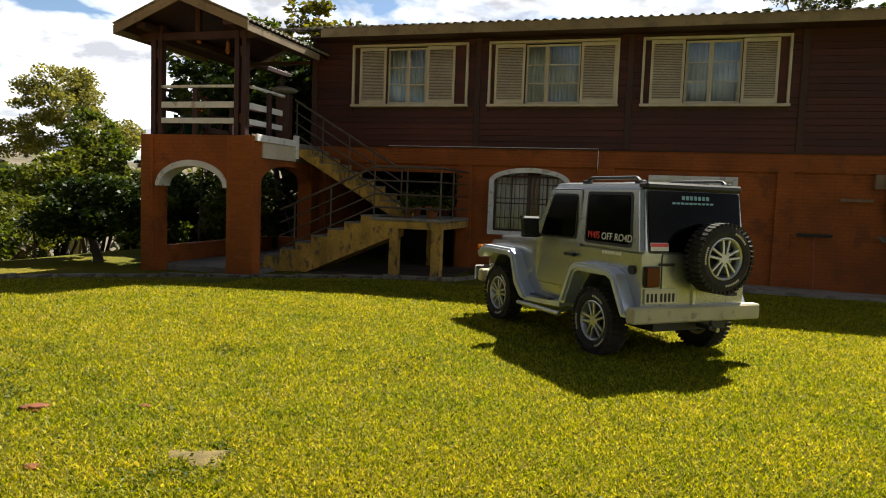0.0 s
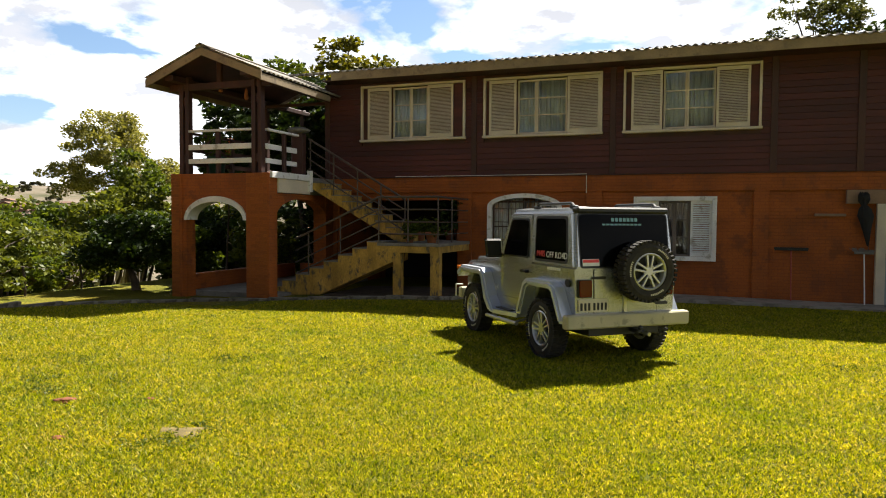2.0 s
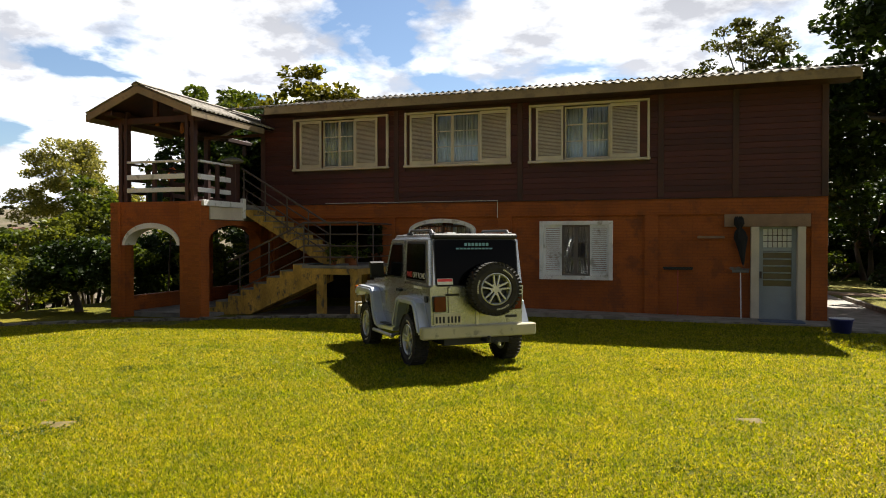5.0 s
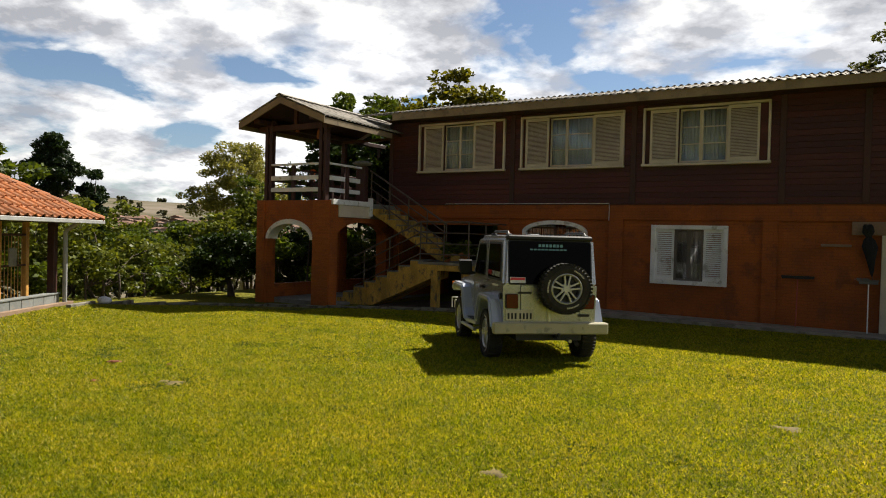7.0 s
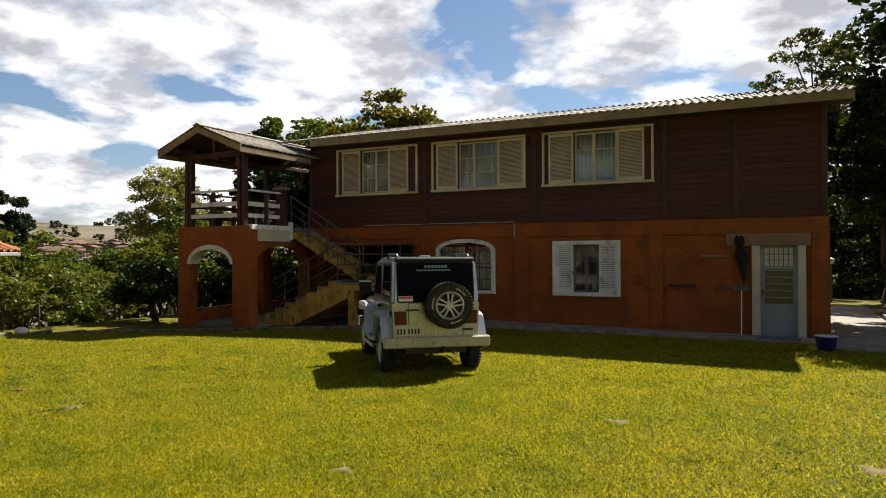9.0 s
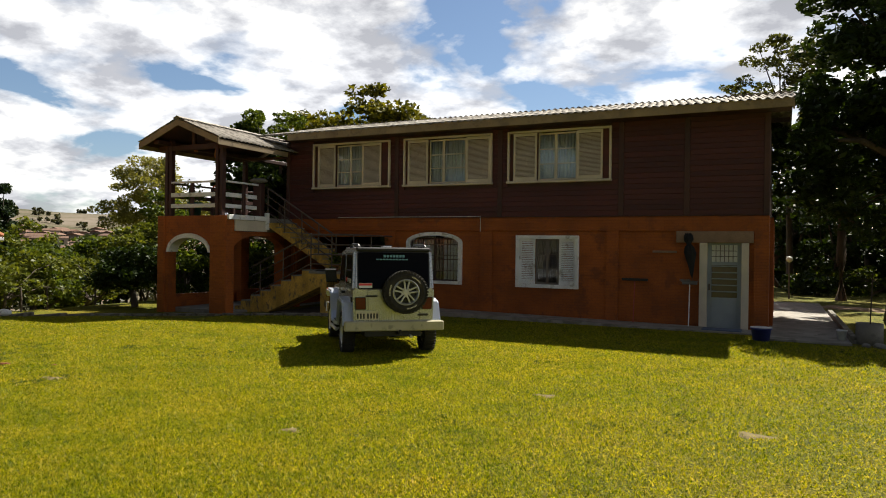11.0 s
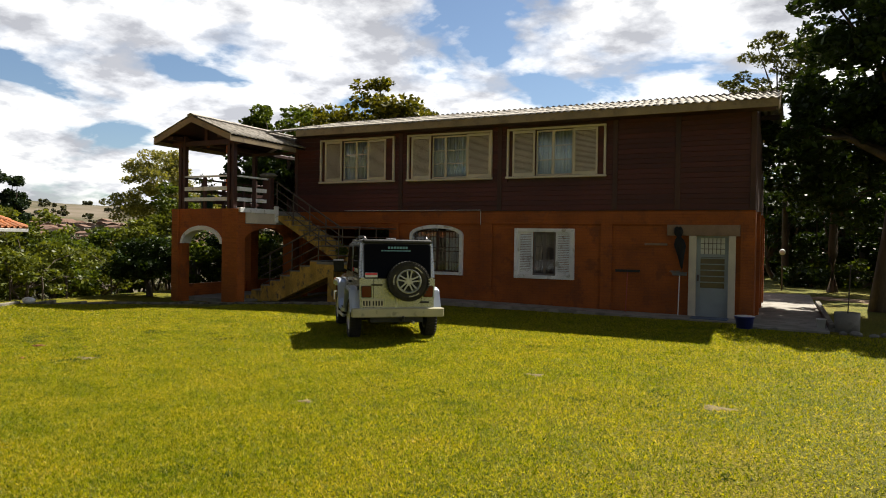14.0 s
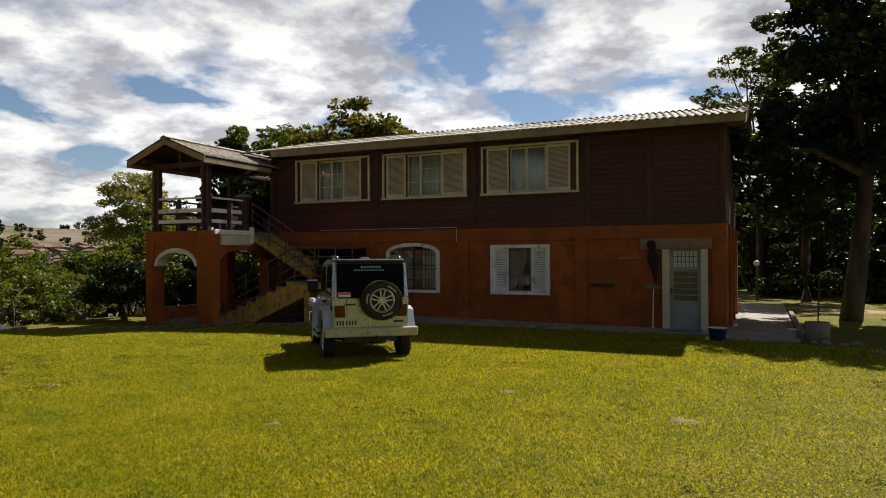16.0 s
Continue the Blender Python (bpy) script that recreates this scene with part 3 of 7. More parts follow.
for b in ((dx0, dx0 + 0.10, -0.28, 1.90), (dx1 - 0.10, dx1, -0.28, 1.90), (dx0 + 0.1, dx1 - 0.1, -0.28, 0.52), (dx0 + 0.1, dx1 - 0.1, 1.34, 1.42), (dx0 + 0.1, dx1 - 0.1, 1.85, 1.90)):
    box(bm, b[0], b[1], 0.12, 0.16, b[2], b[3], bevel=0.004)
part("leaf", bm, M_GREYBLUE, dr)
for k in range(5):
    z = 0.66 + 0.16 * k
    part("grille_bar", boxes((dx0 + 0.1, dx1 - 0.1, 0.10, 0.12, z, z + 0.028)), M_GREYBLUE, dr)
for k in range(1, 6):
    x = dx0 + 0.1 + 0.1 * k
    part("grille_bar", boxes((x - 0.008, x + 0.008, 0.105, 0.119, 1.42, 1.85)), M_METAL, dr)
for z in (1.56, 1.70):
    part("grille_bar", boxes((dx0 + 0.1, dx1 - 0.1, 0.100, 0.104, z - 0.008, z + 0.008)), M_METAL, dr)
# pale colour gives the door's top pane its lit look
M_PALE_GLASS = mat("lit_look_pale_glass", (0.75, 0.75, 0.70), 0.25, 0.06, 3, 60, 0.2)
part("pane", boxes((dx0 + 0.1, dx1 - 0.1, 0.135, 0.141, 1.42, 1.85)), M_PALE_GLASS, dr, "pane coloured pale to look lit")
M_DIMGLASS = mat("dim_ribbed_glass", (0.10, 0.075, 0.05), 0.15, 0.15, 3, 60, 0.2)
part("pane", boxes((dx0 + 0.1, dx1 - 0.1, 0.135, 0.141, 0.52, 1.34)), M_DIMGLASS, dr, "dim brown pane")
part("handle", boxes((dx0 + 0.03, dx0 + 0.07, 0.06, 0.12, 0.70, 0.86), bevel=0.008), M_METAL, dr)


def corrugated(name, parent, width, length, period=0.20, amp=0.028, thick=0.008):
    """One corrugated sheet, ridges along local y, from y=0 (eave) to y=length."""
    n = int(round(width / period * 8))
    xs = [width * i / n for i in range(n + 1)]
    up = [amp * math.cos(2 * math.pi * x / period) for x in xs]
    bm = bmesh.new()
    rows = []
    for y, dz in ((0, 0), (length, 0)):
        rows.append([bm.verts.new((x, y, u)) for x, u in zip(xs, up)])
        rows.append([bm.verts.new((x, y, u - thick)) for x, u in zip(xs, up)])
    for i in range(n):
        bm.faces.new((rows[0][i], rows[0][i + 1], rows[2][i + 1], rows[2][i]))
        bm.faces.new((rows[1][i + 1], rows[1][i], rows[3][i], rows[3][i + 1]))
        bm.faces.new((rows[0][i + 1], rows[0][i], rows[1][i], rows[1][i + 1]))
        bm.faces.new((rows[2][i], rows[2][i + 1], rows[3][i + 1], rows[3][i]))
    me = mesh_of(name, bm, M_ROOF, True)
    return me


PITCH = math.atan(0.225)
EAVE_Y, EAVE_Z, RIDGE_Y = -0.72, 5.285, 3.5
RX0, RX1 = -0.95, 14.15
SW = 0.20 * 5
slope_len = (RIDGE_Y - EAVE_Y) / math.cos(PITCH)
me_f = corrugated("roof_sheet", house, SW, slope_len / 3 + 0.12)
count = math.ceil((RX1 - RX0) / SW)
for i in range(count):
    for k in range(3):
        for back in (0, 1):
            ob = new("roof_sheet", me_f)
            ob.parent = house
            d = k * slope_len / 3
            dz = 0.012 + 0.009 * k + random.uniform(-0.002, 0.004)
            y = EAVE_Y + d * math.cos(PITCH)
            z = EAVE_Z + d * math.sin(PITCH) + dz
            x = RX1 - (i + 1) * SW
            if back:
                ob.matrix_basis = pose(x + SW, 2 * RIDGE_Y - y, z, 0, 0, 180) @ pose(0, 0, 0, math.degrees(PITCH))
            else:
                ob.matrix_basis = pose(x, y, z, math.degrees(PITCH) + random.uniform(-0.15, 0.1))
part("fascia_board", boxes((-0.55, RX1 - 0.06, EAVE_Y + 0.03, EAVE_Y + 0.065, 5.085, 5.30)), M_FASCIA, house, "weathered tan fascia board")
bm = bmesh.new()
prism(bm, [(EAVE_Y + 0.07, 5.09), (EAVE_Y + 0.07, 5.12), (0.06, 5.14), (0.06, 5.11)], "x", RX0 + 0.1, RX1 - 0.1)
part("eave_soffit", bm, M_DARKWOOD, house)
for xx in (RX1 - 0.06,):
    bm = bmesh.new()
    prism(bm, [(EAVE_Y + 0.03, 5.02), (EAVE_Y + 0.03, 5.25), (RIDGE_Y, 6.19), (RIDGE_Y, 5.96)], "x", xx, xx + 0.035)
    part("barge_board", bm, M_FASCIA, house)
for xx in (X0 + 0.05, X1 - 0.17):
    bm = bmesh.new()
    prism(bm, [(0.05, TOP), (0.05, 5.33), (RIDGE_Y, 6.10), (BACK, 5.33), (BACK, TOP)], "x", xx, xx + 0.1)
    part("gable_infill", bm, M_DARKWOOD, house)
for y in (0.6, 2.2, 3.4, 4.8, 6.4):
    z = 5.20 + (min(y, 2 * RIDGE_Y - y) - EAVE_Y) * 0.225 - 0.06
    part("purlin", boxes((X1 - 0.1, RX1 - 0.06, y, y + 0.08, z - 0.14, z)), M_DARKWOOD, house)

# ---- porch: brick arch below, roofed timber balcony above ----
PX0, PX1, PY0, DECK = -2.87, -0.27, -3.86, 2.66
porch = thing("porch", "orange brick arched porch carrying a roofed timber balcony", "porch")
PORCH_M = Matrix.Translation((-0.514, 0.74, -0.272)) @ Matrix.Diagonal((1.058, 1.0, 1.064, 1.0))
STAIR_M = Matrix.Translation((-0.495, 0.74, -0.17)) @ Matrix.Diagonal((1.052, 1.0, 1.0256, 1.0))
porch.matrix_basis = PORCH_M


def on_porch(x, y, z):
    return tuple(PORCH_M @ Vector((x, y, z)))


def on_stairs(x, y, z):
    return tuple(STAIR_M @ Vector((x, y, z)))


B0 = -0.25
bm = bmesh.new()
ox0, ox1, ospr, oap = -2.50, -0.87, 1.62, 2.10
prism(bm, [(PX0, B0), (ox0, B0), (ox0, ospr)] + arc(ox0, ox1, ospr, oap)[1:-1] + [(ox1, ospr), (ox1, B0), (PX1, B0), (PX1, DECK), (PX0, DECK)], "y", PY0, PY0 + 0.32)
part("arched_wall", bm, M_ORANGE, porch, "orange brick front with a round-headed opening")
part("pilaster", boxes((PX0 - 0.02, PX0 + 0.27, PY0 - 0.04, PY0 - 0.001, B0, DECK), bevel=0.006), M_ORANGE, porch)
part("pilaster", boxes((ox1 + 0.02, PX1 + 0.02, PY0 - 0.04, PY0 - 0.001, B0, DECK), bevel=0.006), M_ORANGE, porch)
bm = bmesh.new()
o, q = arc(ox0 - 0.03, ox1 + 0.03, ospr, oap + 0.055, 24), arc(ox0 + 0.06, ox1 - 0.06, ospr, oap - 0.07, 24)
prism(bm, o + q[::-1], "y", PY0 - 0.05, PY0 + 0.33)
part("arch_trim", bm, M_WHITE, porch, "white painted arch trim")
for a, b, c, d in ((PX1 - 0.36, PX1, -1.25, -0.85), (PX0, PX0 + 0.36, -0.6, -0.2), (PX0 + 0.001, PX0 + 0.36, 3.15, 3.55)):
    part("pillar", boxes((a, b, c, d, B0, DECK - 0.2), bevel=0.008), M_ORANGE, porch)
bm = bmesh.new()
prism(bm, [(-1.25, 1.7)] + [(p, z) for p, z in arc(PY0 + 0.32, -1.25, 1.7, 2.12)[1:-1]][::-1] + [(PY0 + 0.32, 1.7), (PY0 + 0.32, 2.23), (-1.25, 2.23)], "x", PX1 - 0.3, PX1 - 0.02)
part("side_arch", bm, M_ORANGE, porch)
part("low_wall", boxes((PX0 + 0.36, -1.12, 1.3, 1.5, B0, 0.35), (PX0, PX0 + 0.2, PY0 + 0.33, 1.3, B0, 0.35)), M_ORANGE, porch)
# deck slab and floor boards are lengthened at the unseen back to block sun
part("deck_slab", boxes((PX0 + 0.02, PX1 - 0.02, PY0 + 0.33, 3.6, 2.24, DECK - 0.06)), M_CONC, porch)
part("edge_beam", boxes((PX1 - 0.018, PX1 + 0.03, PY0 + 0.33, -2.10, 2.24, 2.55)), M_CREAM, porch, "cream painted slab edge")
part("edge_kerb", boxes((PX1 - 0.06, PX1 + 0.07, PY0 + 0.02, -2.08, 2.555, DECK + 0.03), (PX1 - 0.01, PX1 + 0.075, -2.19, -2.05, 2.30, 2.80)), M_WHITE, porch, "white painted kerb along the slab edge")
part("floor_boards", boxes((PX0 + 0.02, PX1 - 0.06, PY0 + 0.02, 3.6, DECK - 0.06, DECK)), M_CONC, porch)
part("porch_floor", boxes((PX0, PX1, PY0 + 0.33, 1.3, -0.2, -0.02)), M_CONC, porch)


def beam(name, b, material=None, label=""):
    return part(name, boxes(b, bevel=0.01), material or M_DARKWOOD, porch, label)


FP = PY0 + 0.06
for a, b in ((-2.73, -2.62), (-2.56, -2.46), (-0.77, -0.67), (-0.61, -0.51)):
    beam("post", (a, b, FP, FP + 0.16, DECK, 4.86))
for a in (-2.62, -0.67):
    beam("post_block", (a, a + 0.06, FP + 0.03, FP + 0.13, 2.9, 3.1))
    beam("post_block", (a, a + 0.06, FP + 0.03, FP + 0.13, 4.2, 4.4))
for x, y in ((-0.62, -0.55), (-2.68, -0.4), (-2.68, 1.6)):
    beam("post", (x, x + 0.14, y, y + 0.14, DECK, 4.86))
beam("corner_post", (-0.66, -0.36, -2.28, -2.08, DECK, 3.68))
beam("tie_beam", (-3.0, -0.25, FP + 0.02, FP + 0.12, 4.55, 4.70))
beam("tie_beam", (-2.6, -0.7, -0.5, -0.4, 4.62, 4.70))
for x in (-2.73, -0.75):
    beam("wall_plate", (x, x + 0.22, PY0 - 0.4, 2.0, 4.70, 4.82))
# rails on the three open sides
for z, h, d in ((3.60, 0.05, 0.09), (3.20, 0.12, 0.03), (2.89, 0.11, 0.03)):
    part("rail_board", boxes((-2.46, -0.77, FP - 0.012, FP - 0.012 + d, z, z + h)), M_WHITE, porch)
    part("rail_board", boxes((-0.53, -0.53 + d, FP + 0.17, -2.1, z, z + h)), M_WHITE, porch)
    part("rail_board", boxes((-2.74, -2.74 + d, FP + 0.17, 1.6, z, z + h)), M_DARKWOOD, porch)
for x in (-1.75,):
    beam("baluster", (x, x + 0.1, FP + 0.03, FP + 0.12, DECK, 3.6))
for y in (-2.85, -1.9, -0.9):
    beam("baluster", (-2.70, -2.61, y, y + 0.1, DECK, 3.6))
beam("baluster", (-0.50, -0.42, -2.98, -2.88, DECK, 3.6))

# gabled roof over the balcony
GX, GZ, GHALF, GY0, GY1 = -1.64, 5.36, 1.52, -4.42, 0.6
gp = math.atan(0.60 / GHALF)
glen = GHALF / math.cos(gp)
me_g = corrugated("roof_sheet", porch, 0.177 * 6, glen + 0.06, 0.177, 0.020)
for side in (-1, 1):
    for i in range(5):
        ob = new("roof_sheet", me_g)
        ob.parent = porch
        y = GY0 + i * 0.177 * 6 * 0.995
        if side > 0:
            m = pose(GX + GHALF, y, GZ - 0.60, 0, 0, 90) @ pose(0, 0, 0, math.degrees(gp))
        else:
            m = pose(GX - GHALF, y + 0.177 * 6, GZ - 0.60, 0, 0, -90) @ pose(0, 0, 0, math.degrees(gp))
        ob.matrix_basis = m
    bm = bmesh.new()
    s = side
    prism(bm, [(GX, GZ - 0.03), (GX, GZ - 0.20), (GX + s * GHALF, GZ - 0.80), (GX + s * GHALF, GZ - 0.63)], "y", GY0 + 0.02, GY0 + 0.055)
    part("barge_board", bm, M_FASCIA, porch, "pale weathered barge board")
    bm = bmesh.new()
    xx = GX + s * (GHALF - 0.04)
    prism(bm, [(xx - 0.02, GZ - 0.80), (xx + 0.02, GZ - 0.80), (xx + 0.02, GZ - 0.655), (xx - 0.02, GZ - 0.655)], "y", GY0 + 0.06, -1.25)
    part("fascia_board", bm, M_FASCIA, porch)
    bm = bmesh.new()
    prism(bm, [(GX, GZ - 0.06), (GX, GZ - 0.09), (GX + s * GHALF * 0.97, GZ - 0.69), (GX + s * GHALF * 0.97, GZ - 0.66)], "y", GY0 + 0.06, 0.4)
    part("roof_lining", bm, M_DARKWOOD, porch)
bm = bmesh.new()
prism(bm, [(GX - 0.14, GZ - 0.015), (GX, GZ + 0.045), (GX + 0.14, GZ - 0.015), (GX + 0.14, GZ - 0.0), (GX, GZ + 0.06), (GX - 0.14, GZ)], "y", GY0 - 0.02, 0.55)
part("ridge_cap", bm, M_ROOF, porch)
beam("king_post", (GX - 0.06, GX + 0.06, FP + 0.02, FP + 0.12, 4.7, 5.2))

# ---- staircase ----
stairs = thing("staircase", "stained cream concrete staircase with a landing and dark metal rails", "staircase")
stairs.matrix_basis = STAIR_M
LY0, LY1, UY1 = -2.94, -2.07, -0.95
LAND = 1.10
# lower flight
nl, tread = 7, 0.365
lx_top = 2.02
rise = (LAND + 0.02) / nl
pts = []
for k in range(nl):
    x = lx_top - (nl - k) * tread
    pts += [(x, -0.02 + k * rise), (x, -0.02 + (k + 1) * rise)]
pts += [(lx_top + 0.28, LAND), (lx_top + 0.28, 0.68), (0.45, -0.15), (-0.75, -0.2), (-0.75, -0.02)]
bm = bmesh.new()
prism(bm, pts[:], "y", LY0, LY1)
part("lower_flight", bm, M_STAIR, stairs)
for k in range(nl):
    x = lx_top - (nl - k) * tread
    part("tread", boxes((x - 0.02, x + tread - 0.02 if k < nl - 1 else x + tread, LY0 + 0.03, LY1 + 0.01, -0.02 + (k + 1) * rise + 0.001, -0.02 + (k + 1) * rise + 0.03), bevel=0.005), M_CONC, stairs)
# landing
part("landing_slab", boxes((1.9, 3.38, LY0 - 0.02, -0.03, LAND - 0.07, LAND), bevel=0.008), M_CONC, stairs)
part("landing_beam", boxes((2.30, 3.36, LY0, LY0 + 0.18, 0.88, LAND - 0.072), (3.18, 3.36, LY0 + 0.18, -0.04, 0.88, LAND - 0.072), bevel=0.005), M_STAIR, stairs)
for a, b, c, d in ((2.28, 2.46, LY0 + 0.004, LY0 + 0.2), (3.16, 3.365, LY0 - 0.004, LY0 + 0.2), (3.17, 3.365, -0.35, -0.12), (2.28, 2.46, -0.35, -0.12)):
    part("landing_pillar", boxes((a, b, c, d, -0.3, 0.90), bevel=0.008), M_STAIR, stairs)
# upper flight
nu, tu = 9, 0.287
ru = (DECK - LAND) / (nu + 1)
pts = []
ux0 = PX1 - 0.02
for k in range(nu):
    z = DECK - (k + 1) * ru
    pts += [(ux0 + k * tu, z), (ux0 + (k + 1) * tu, z)]
pts += [(ux0 + nu * tu, LAND - 0.1), (ux0 + nu * tu - 0.12, LAND - 0.1), (ux0, DECK - ru - 0.10)]
bm = bmesh.new()
prism(bm, pts, "y", -2.07 + 0.004, UY1)
part("upper_flight", bm, M_STAIR, stairs)
for k in range(nu):
    z = DECK - (k + 1) * ru
    part("tread", boxes((ux0 + k * tu - 0.0, ux0 + (k + 1) * tu + 0.02, -2.03, UY1, z + 0.001, z + 0.028), bevel=0.005), M_CONC, stairs)


def rail_run(a, b, heights, posts, y, lean=1.0):
    """Metal rails that run from a to b (x, z of the walking line), with upright posts."""
    for h in heights:
        bm = bmesh.new()
        tube(bm, (a[0], y, a[1] + h), (b[0], y, b[1] + h), 0.027 if h == heights[0] else 0.018, 8)
        part("rail", bm, M_METAL, stairs)
    for s in posts:
        x, z = a[0] + (b[0] - a[0]) * s, a[1] + (b[1] - a[1]) * s
        bm = bmesh.new()
        tube(bm, (x, y, z - 0.05), (x, y, z + heights[0]), 0.018, 8)
        part("rail_post", bm, M_METAL, stairs)


H4 = (1.03, 0.75, 0.47, 0.2)
rail_run((-0.20, 0.12), (1.92, LAND), H4, (0.16, 0.55, 1.0), LY0 + 0.05)
rail_run((1.92, LAND), (3.32, LAND), H4, (0.5, 1.0), LY0 + 0.05)
rail_run((ux0 - 0.05, DECK), (2.20, LAND + 0.05), (0.95, 0.70, 0.45, 0.20), (0.02, 0.27, 0.52, 0.76, 1.0), -2.04)
for h in H4:
    bm = bmesh.new()
    tube(bm, (3.32, LY0 + 0.05, LAND + h), (3.32, -0.06, LAND + h), 0.022 if h > 1 else 0.015, 8)
    part("rail", bm, M_METAL, stairs)
for y in (-1.95, -0.1):
    bm = bmesh.new()
    tube(bm, (3.32, y, LAND - 0.02), (3.32, y, LAND + 1.03), 0.018, 8)
    part("rail_post", bm, M_METAL, stairs)

# dark slab under the landing, its colour standing in for the shade there
M_EARTH_AND_SHADE = mat("landing_shade_dark", (0.075, 0.055, 0.038), 0.95, 0.3, 2, 30, 0.4, dark=(0.03, 0.024, 0.018), spots=0.3)
bm = bmesh.new()
for x_ in (0.15, 3.2):
    for y_ in (-2.3, 0.05):
        for z_ in (-0.5, gz(x_, y_) + 0.035):
            bm.verts.new((x_, y_, z_))
bmesh.ops.convex_hull(bm, input=bm.verts)
soil = part("earth_bed", bm, M_EARTH_AND_SHADE, None)
tagged(soil, "dark slab coloured for the shade under the stair landing", "earth", kind="structure")

# ---- off-road car on the lawn ----
M_SILVER = mat("silver_paint", (0.44, 0.45, 0.45), 0.28, 0.05, 3, 120, 0.02, metal=0.8)
# brighter silver for the flares, with the sky's bluish reflection put into the colour
M_FLARE = mat("silver_flare_sky_tint", (0.60, 0.64, 0.72), 0.32, 0.05, 3, 120, 0.03, metal=0.5)
M_BUMPER = mat("beige_bumper_paint", (0.46, 0.42, 0.27), 0.45, 0.08, 3, 80, 0.05, dark=(0.28, 0.26, 0.18), spots=0.1)
M_TINT = mat("dark_tinted_glass", (0.002, 0.002, 0.0025), 0.05, 0.1, 3, 40, 0.0, spec=0.05)
M_RUBBER = mat("dusty_tyre_rubber", (0.026, 0.023, 0.018), 0.9, 0.3, 5, 60, 0.3, dark=(0.036, 0.029, 0.020), spots=0.25)
M_ALLOY = mat("alloy_wheel", (0.55, 0.55, 0.53), 0.35, 0.08, 5, 60, 0.05, metal=0.8)
M_BLACKP = mat("black_plastic", (0.012, 0.012, 0.013), 0.5, 0.15, 4, 60, 0.1)
M_REDL = mat("red_lamp_lens", (0.10, 0.0015, 0.0015), 0.18, 0.1, 6, 90, 0.05)
M_ORANGEL = mat("orange_lamp_lens", (0.6, 0.16, 0.02), 0.15, 0.1, 6, 90, 0.05)
M_PLATE = mat("number_plate", (0.62, 0.57, 0.42), 0.4, 0.05, 6, 90, 0.02)
M_DECALW = mat("white_decal", (0.75, 0.75, 0.72), 0.4, 0.05, 6, 90, 0.0)
M_DECALR = mat("red_decal", (0.78, 0.05, 0.05), 0.4, 0.05, 6, 90, 0.0)
M_DECALB = mat("pale_blue_decal", (0.15, 0.33, 0.36), 0.4, 0.05, 6, 90, 0.0)
CAR_LOC, CAR_RZ = (7.325, -7.56, -0.262), 40.5
car = thing("off_road_car", "silver off-road car with a tail-mounted spare wheel, parked on grass", "car", CAR_LOC, CAR_RZ)
car.scale = (1.03, 0.985, 0.985)
RA = 0.15  # rear axle ahead of the datum
TAIL0, BELTZ, ROOFZ, HW0, HW1 = -0.50, 1.16, 1.80, 0.69, 0.615


def half_w(z):
    return HW0 - max(0.0, (z - BELTZ)) / (ROOFZ - BELTZ) * (HW0 - HW1)


def tail_y(z):
    return TAIL0 + max(0.0, (z - BELTZ)) / (ROOFZ - BELTZ) * 0.10


def rounded(pts, r, n=4):
    """A polygon with rounded corners."""
    out = []
    k = len(pts)
    for i in range(k):
        p, a, b = Vector(pts[i]), Vector(pts[i - 1]), Vector(pts[(i + 1) % k])
        u, v = (a - p), (b - p)
        d = min(r, u.length * 0.45, v.length * 0.45)
        s, e = p + u.normalized() * d, p + v.normalized() * d
        for j in range(n + 1):
            t = j / n
            q = s * (1 - t) ** 2 + p * 2 * t * (1 - t) + e * t * t
            out.append((q.x, q.y))
    return out


def arch_cut(yc, r, z0=0.42):
    """The wheel opening seen from the side, from its front foot to its rear foot."""
    zc = 0.42
    return [(yc + r * math.cos(a), zc + r * math.sin(a)) for a in [math.pi * i / 10 for i in range(11)]]


# tub: side outline with both wheel openings
bm = bmesh.new()
outline = [(TAIL0, 0.52), (TAIL0, BELTZ), (1.72, BELTZ), (1.76, 1.14), (2.86, 1.04), (2.93, 0.98), (2.95, 0.55)]
outline += [(2.41 + 0.47, 0.52)] + arch_cut(2.41, 0.46)[:] + [(RA + 0.47, 0.42)] + arch_cut(RA, 0.45)[1:]
prism(bm, outline, "x", -HW0, HW0)
bmesh.ops.bevel(bm, geom=[e for e in bm.edges if abs(e.verts[0].co.x - e.verts[1].co.x) < 1e-4 and min(v.co.z for v in e.verts) > 0.9], offset=0.035, segments=3, affect="EDGES")
part("body", bm, M_SILVER, car, smooth=False)
# hood narrows towards the grille
bm = bmesh.new()
vs = box(bm, -0.60, 0.60, 1.80, 2.90, 1.02, 1.17, bevel=0.03)
for v in vs:
    if v.co.y > 2.4:
        v.co.z -= 0.06
        v.co.x *= 0.88
part("hood", bm, M_SILVER, car)
part("underbody", boxes((-0.50, 0.50, -0.48, 2.9, 0.36, 0.56), (-0.52, 0.52, -0.45, 0.45, 0.56, 0.95), (-0.52, 0.52, 1.95, 2.85, 0.56, 0.90)), M_BLACKP, car)
bm = bmesh.new()
tube(bm, (-0.7, RA, 0.39), (0.7, RA, 0.39), 0.05, 10)
tube(bm, (-0.7, 2.41, 0.39), (0.7, 2.41, 0.39), 0.05, 10)
bmesh.ops.create_uvsphere(bm, u_segments=12, v_segments=8, radius=0.13, matrix=Matrix.Translation((0.1, RA, 0.39)))
part("axle", bm, M_BLACKP, car)
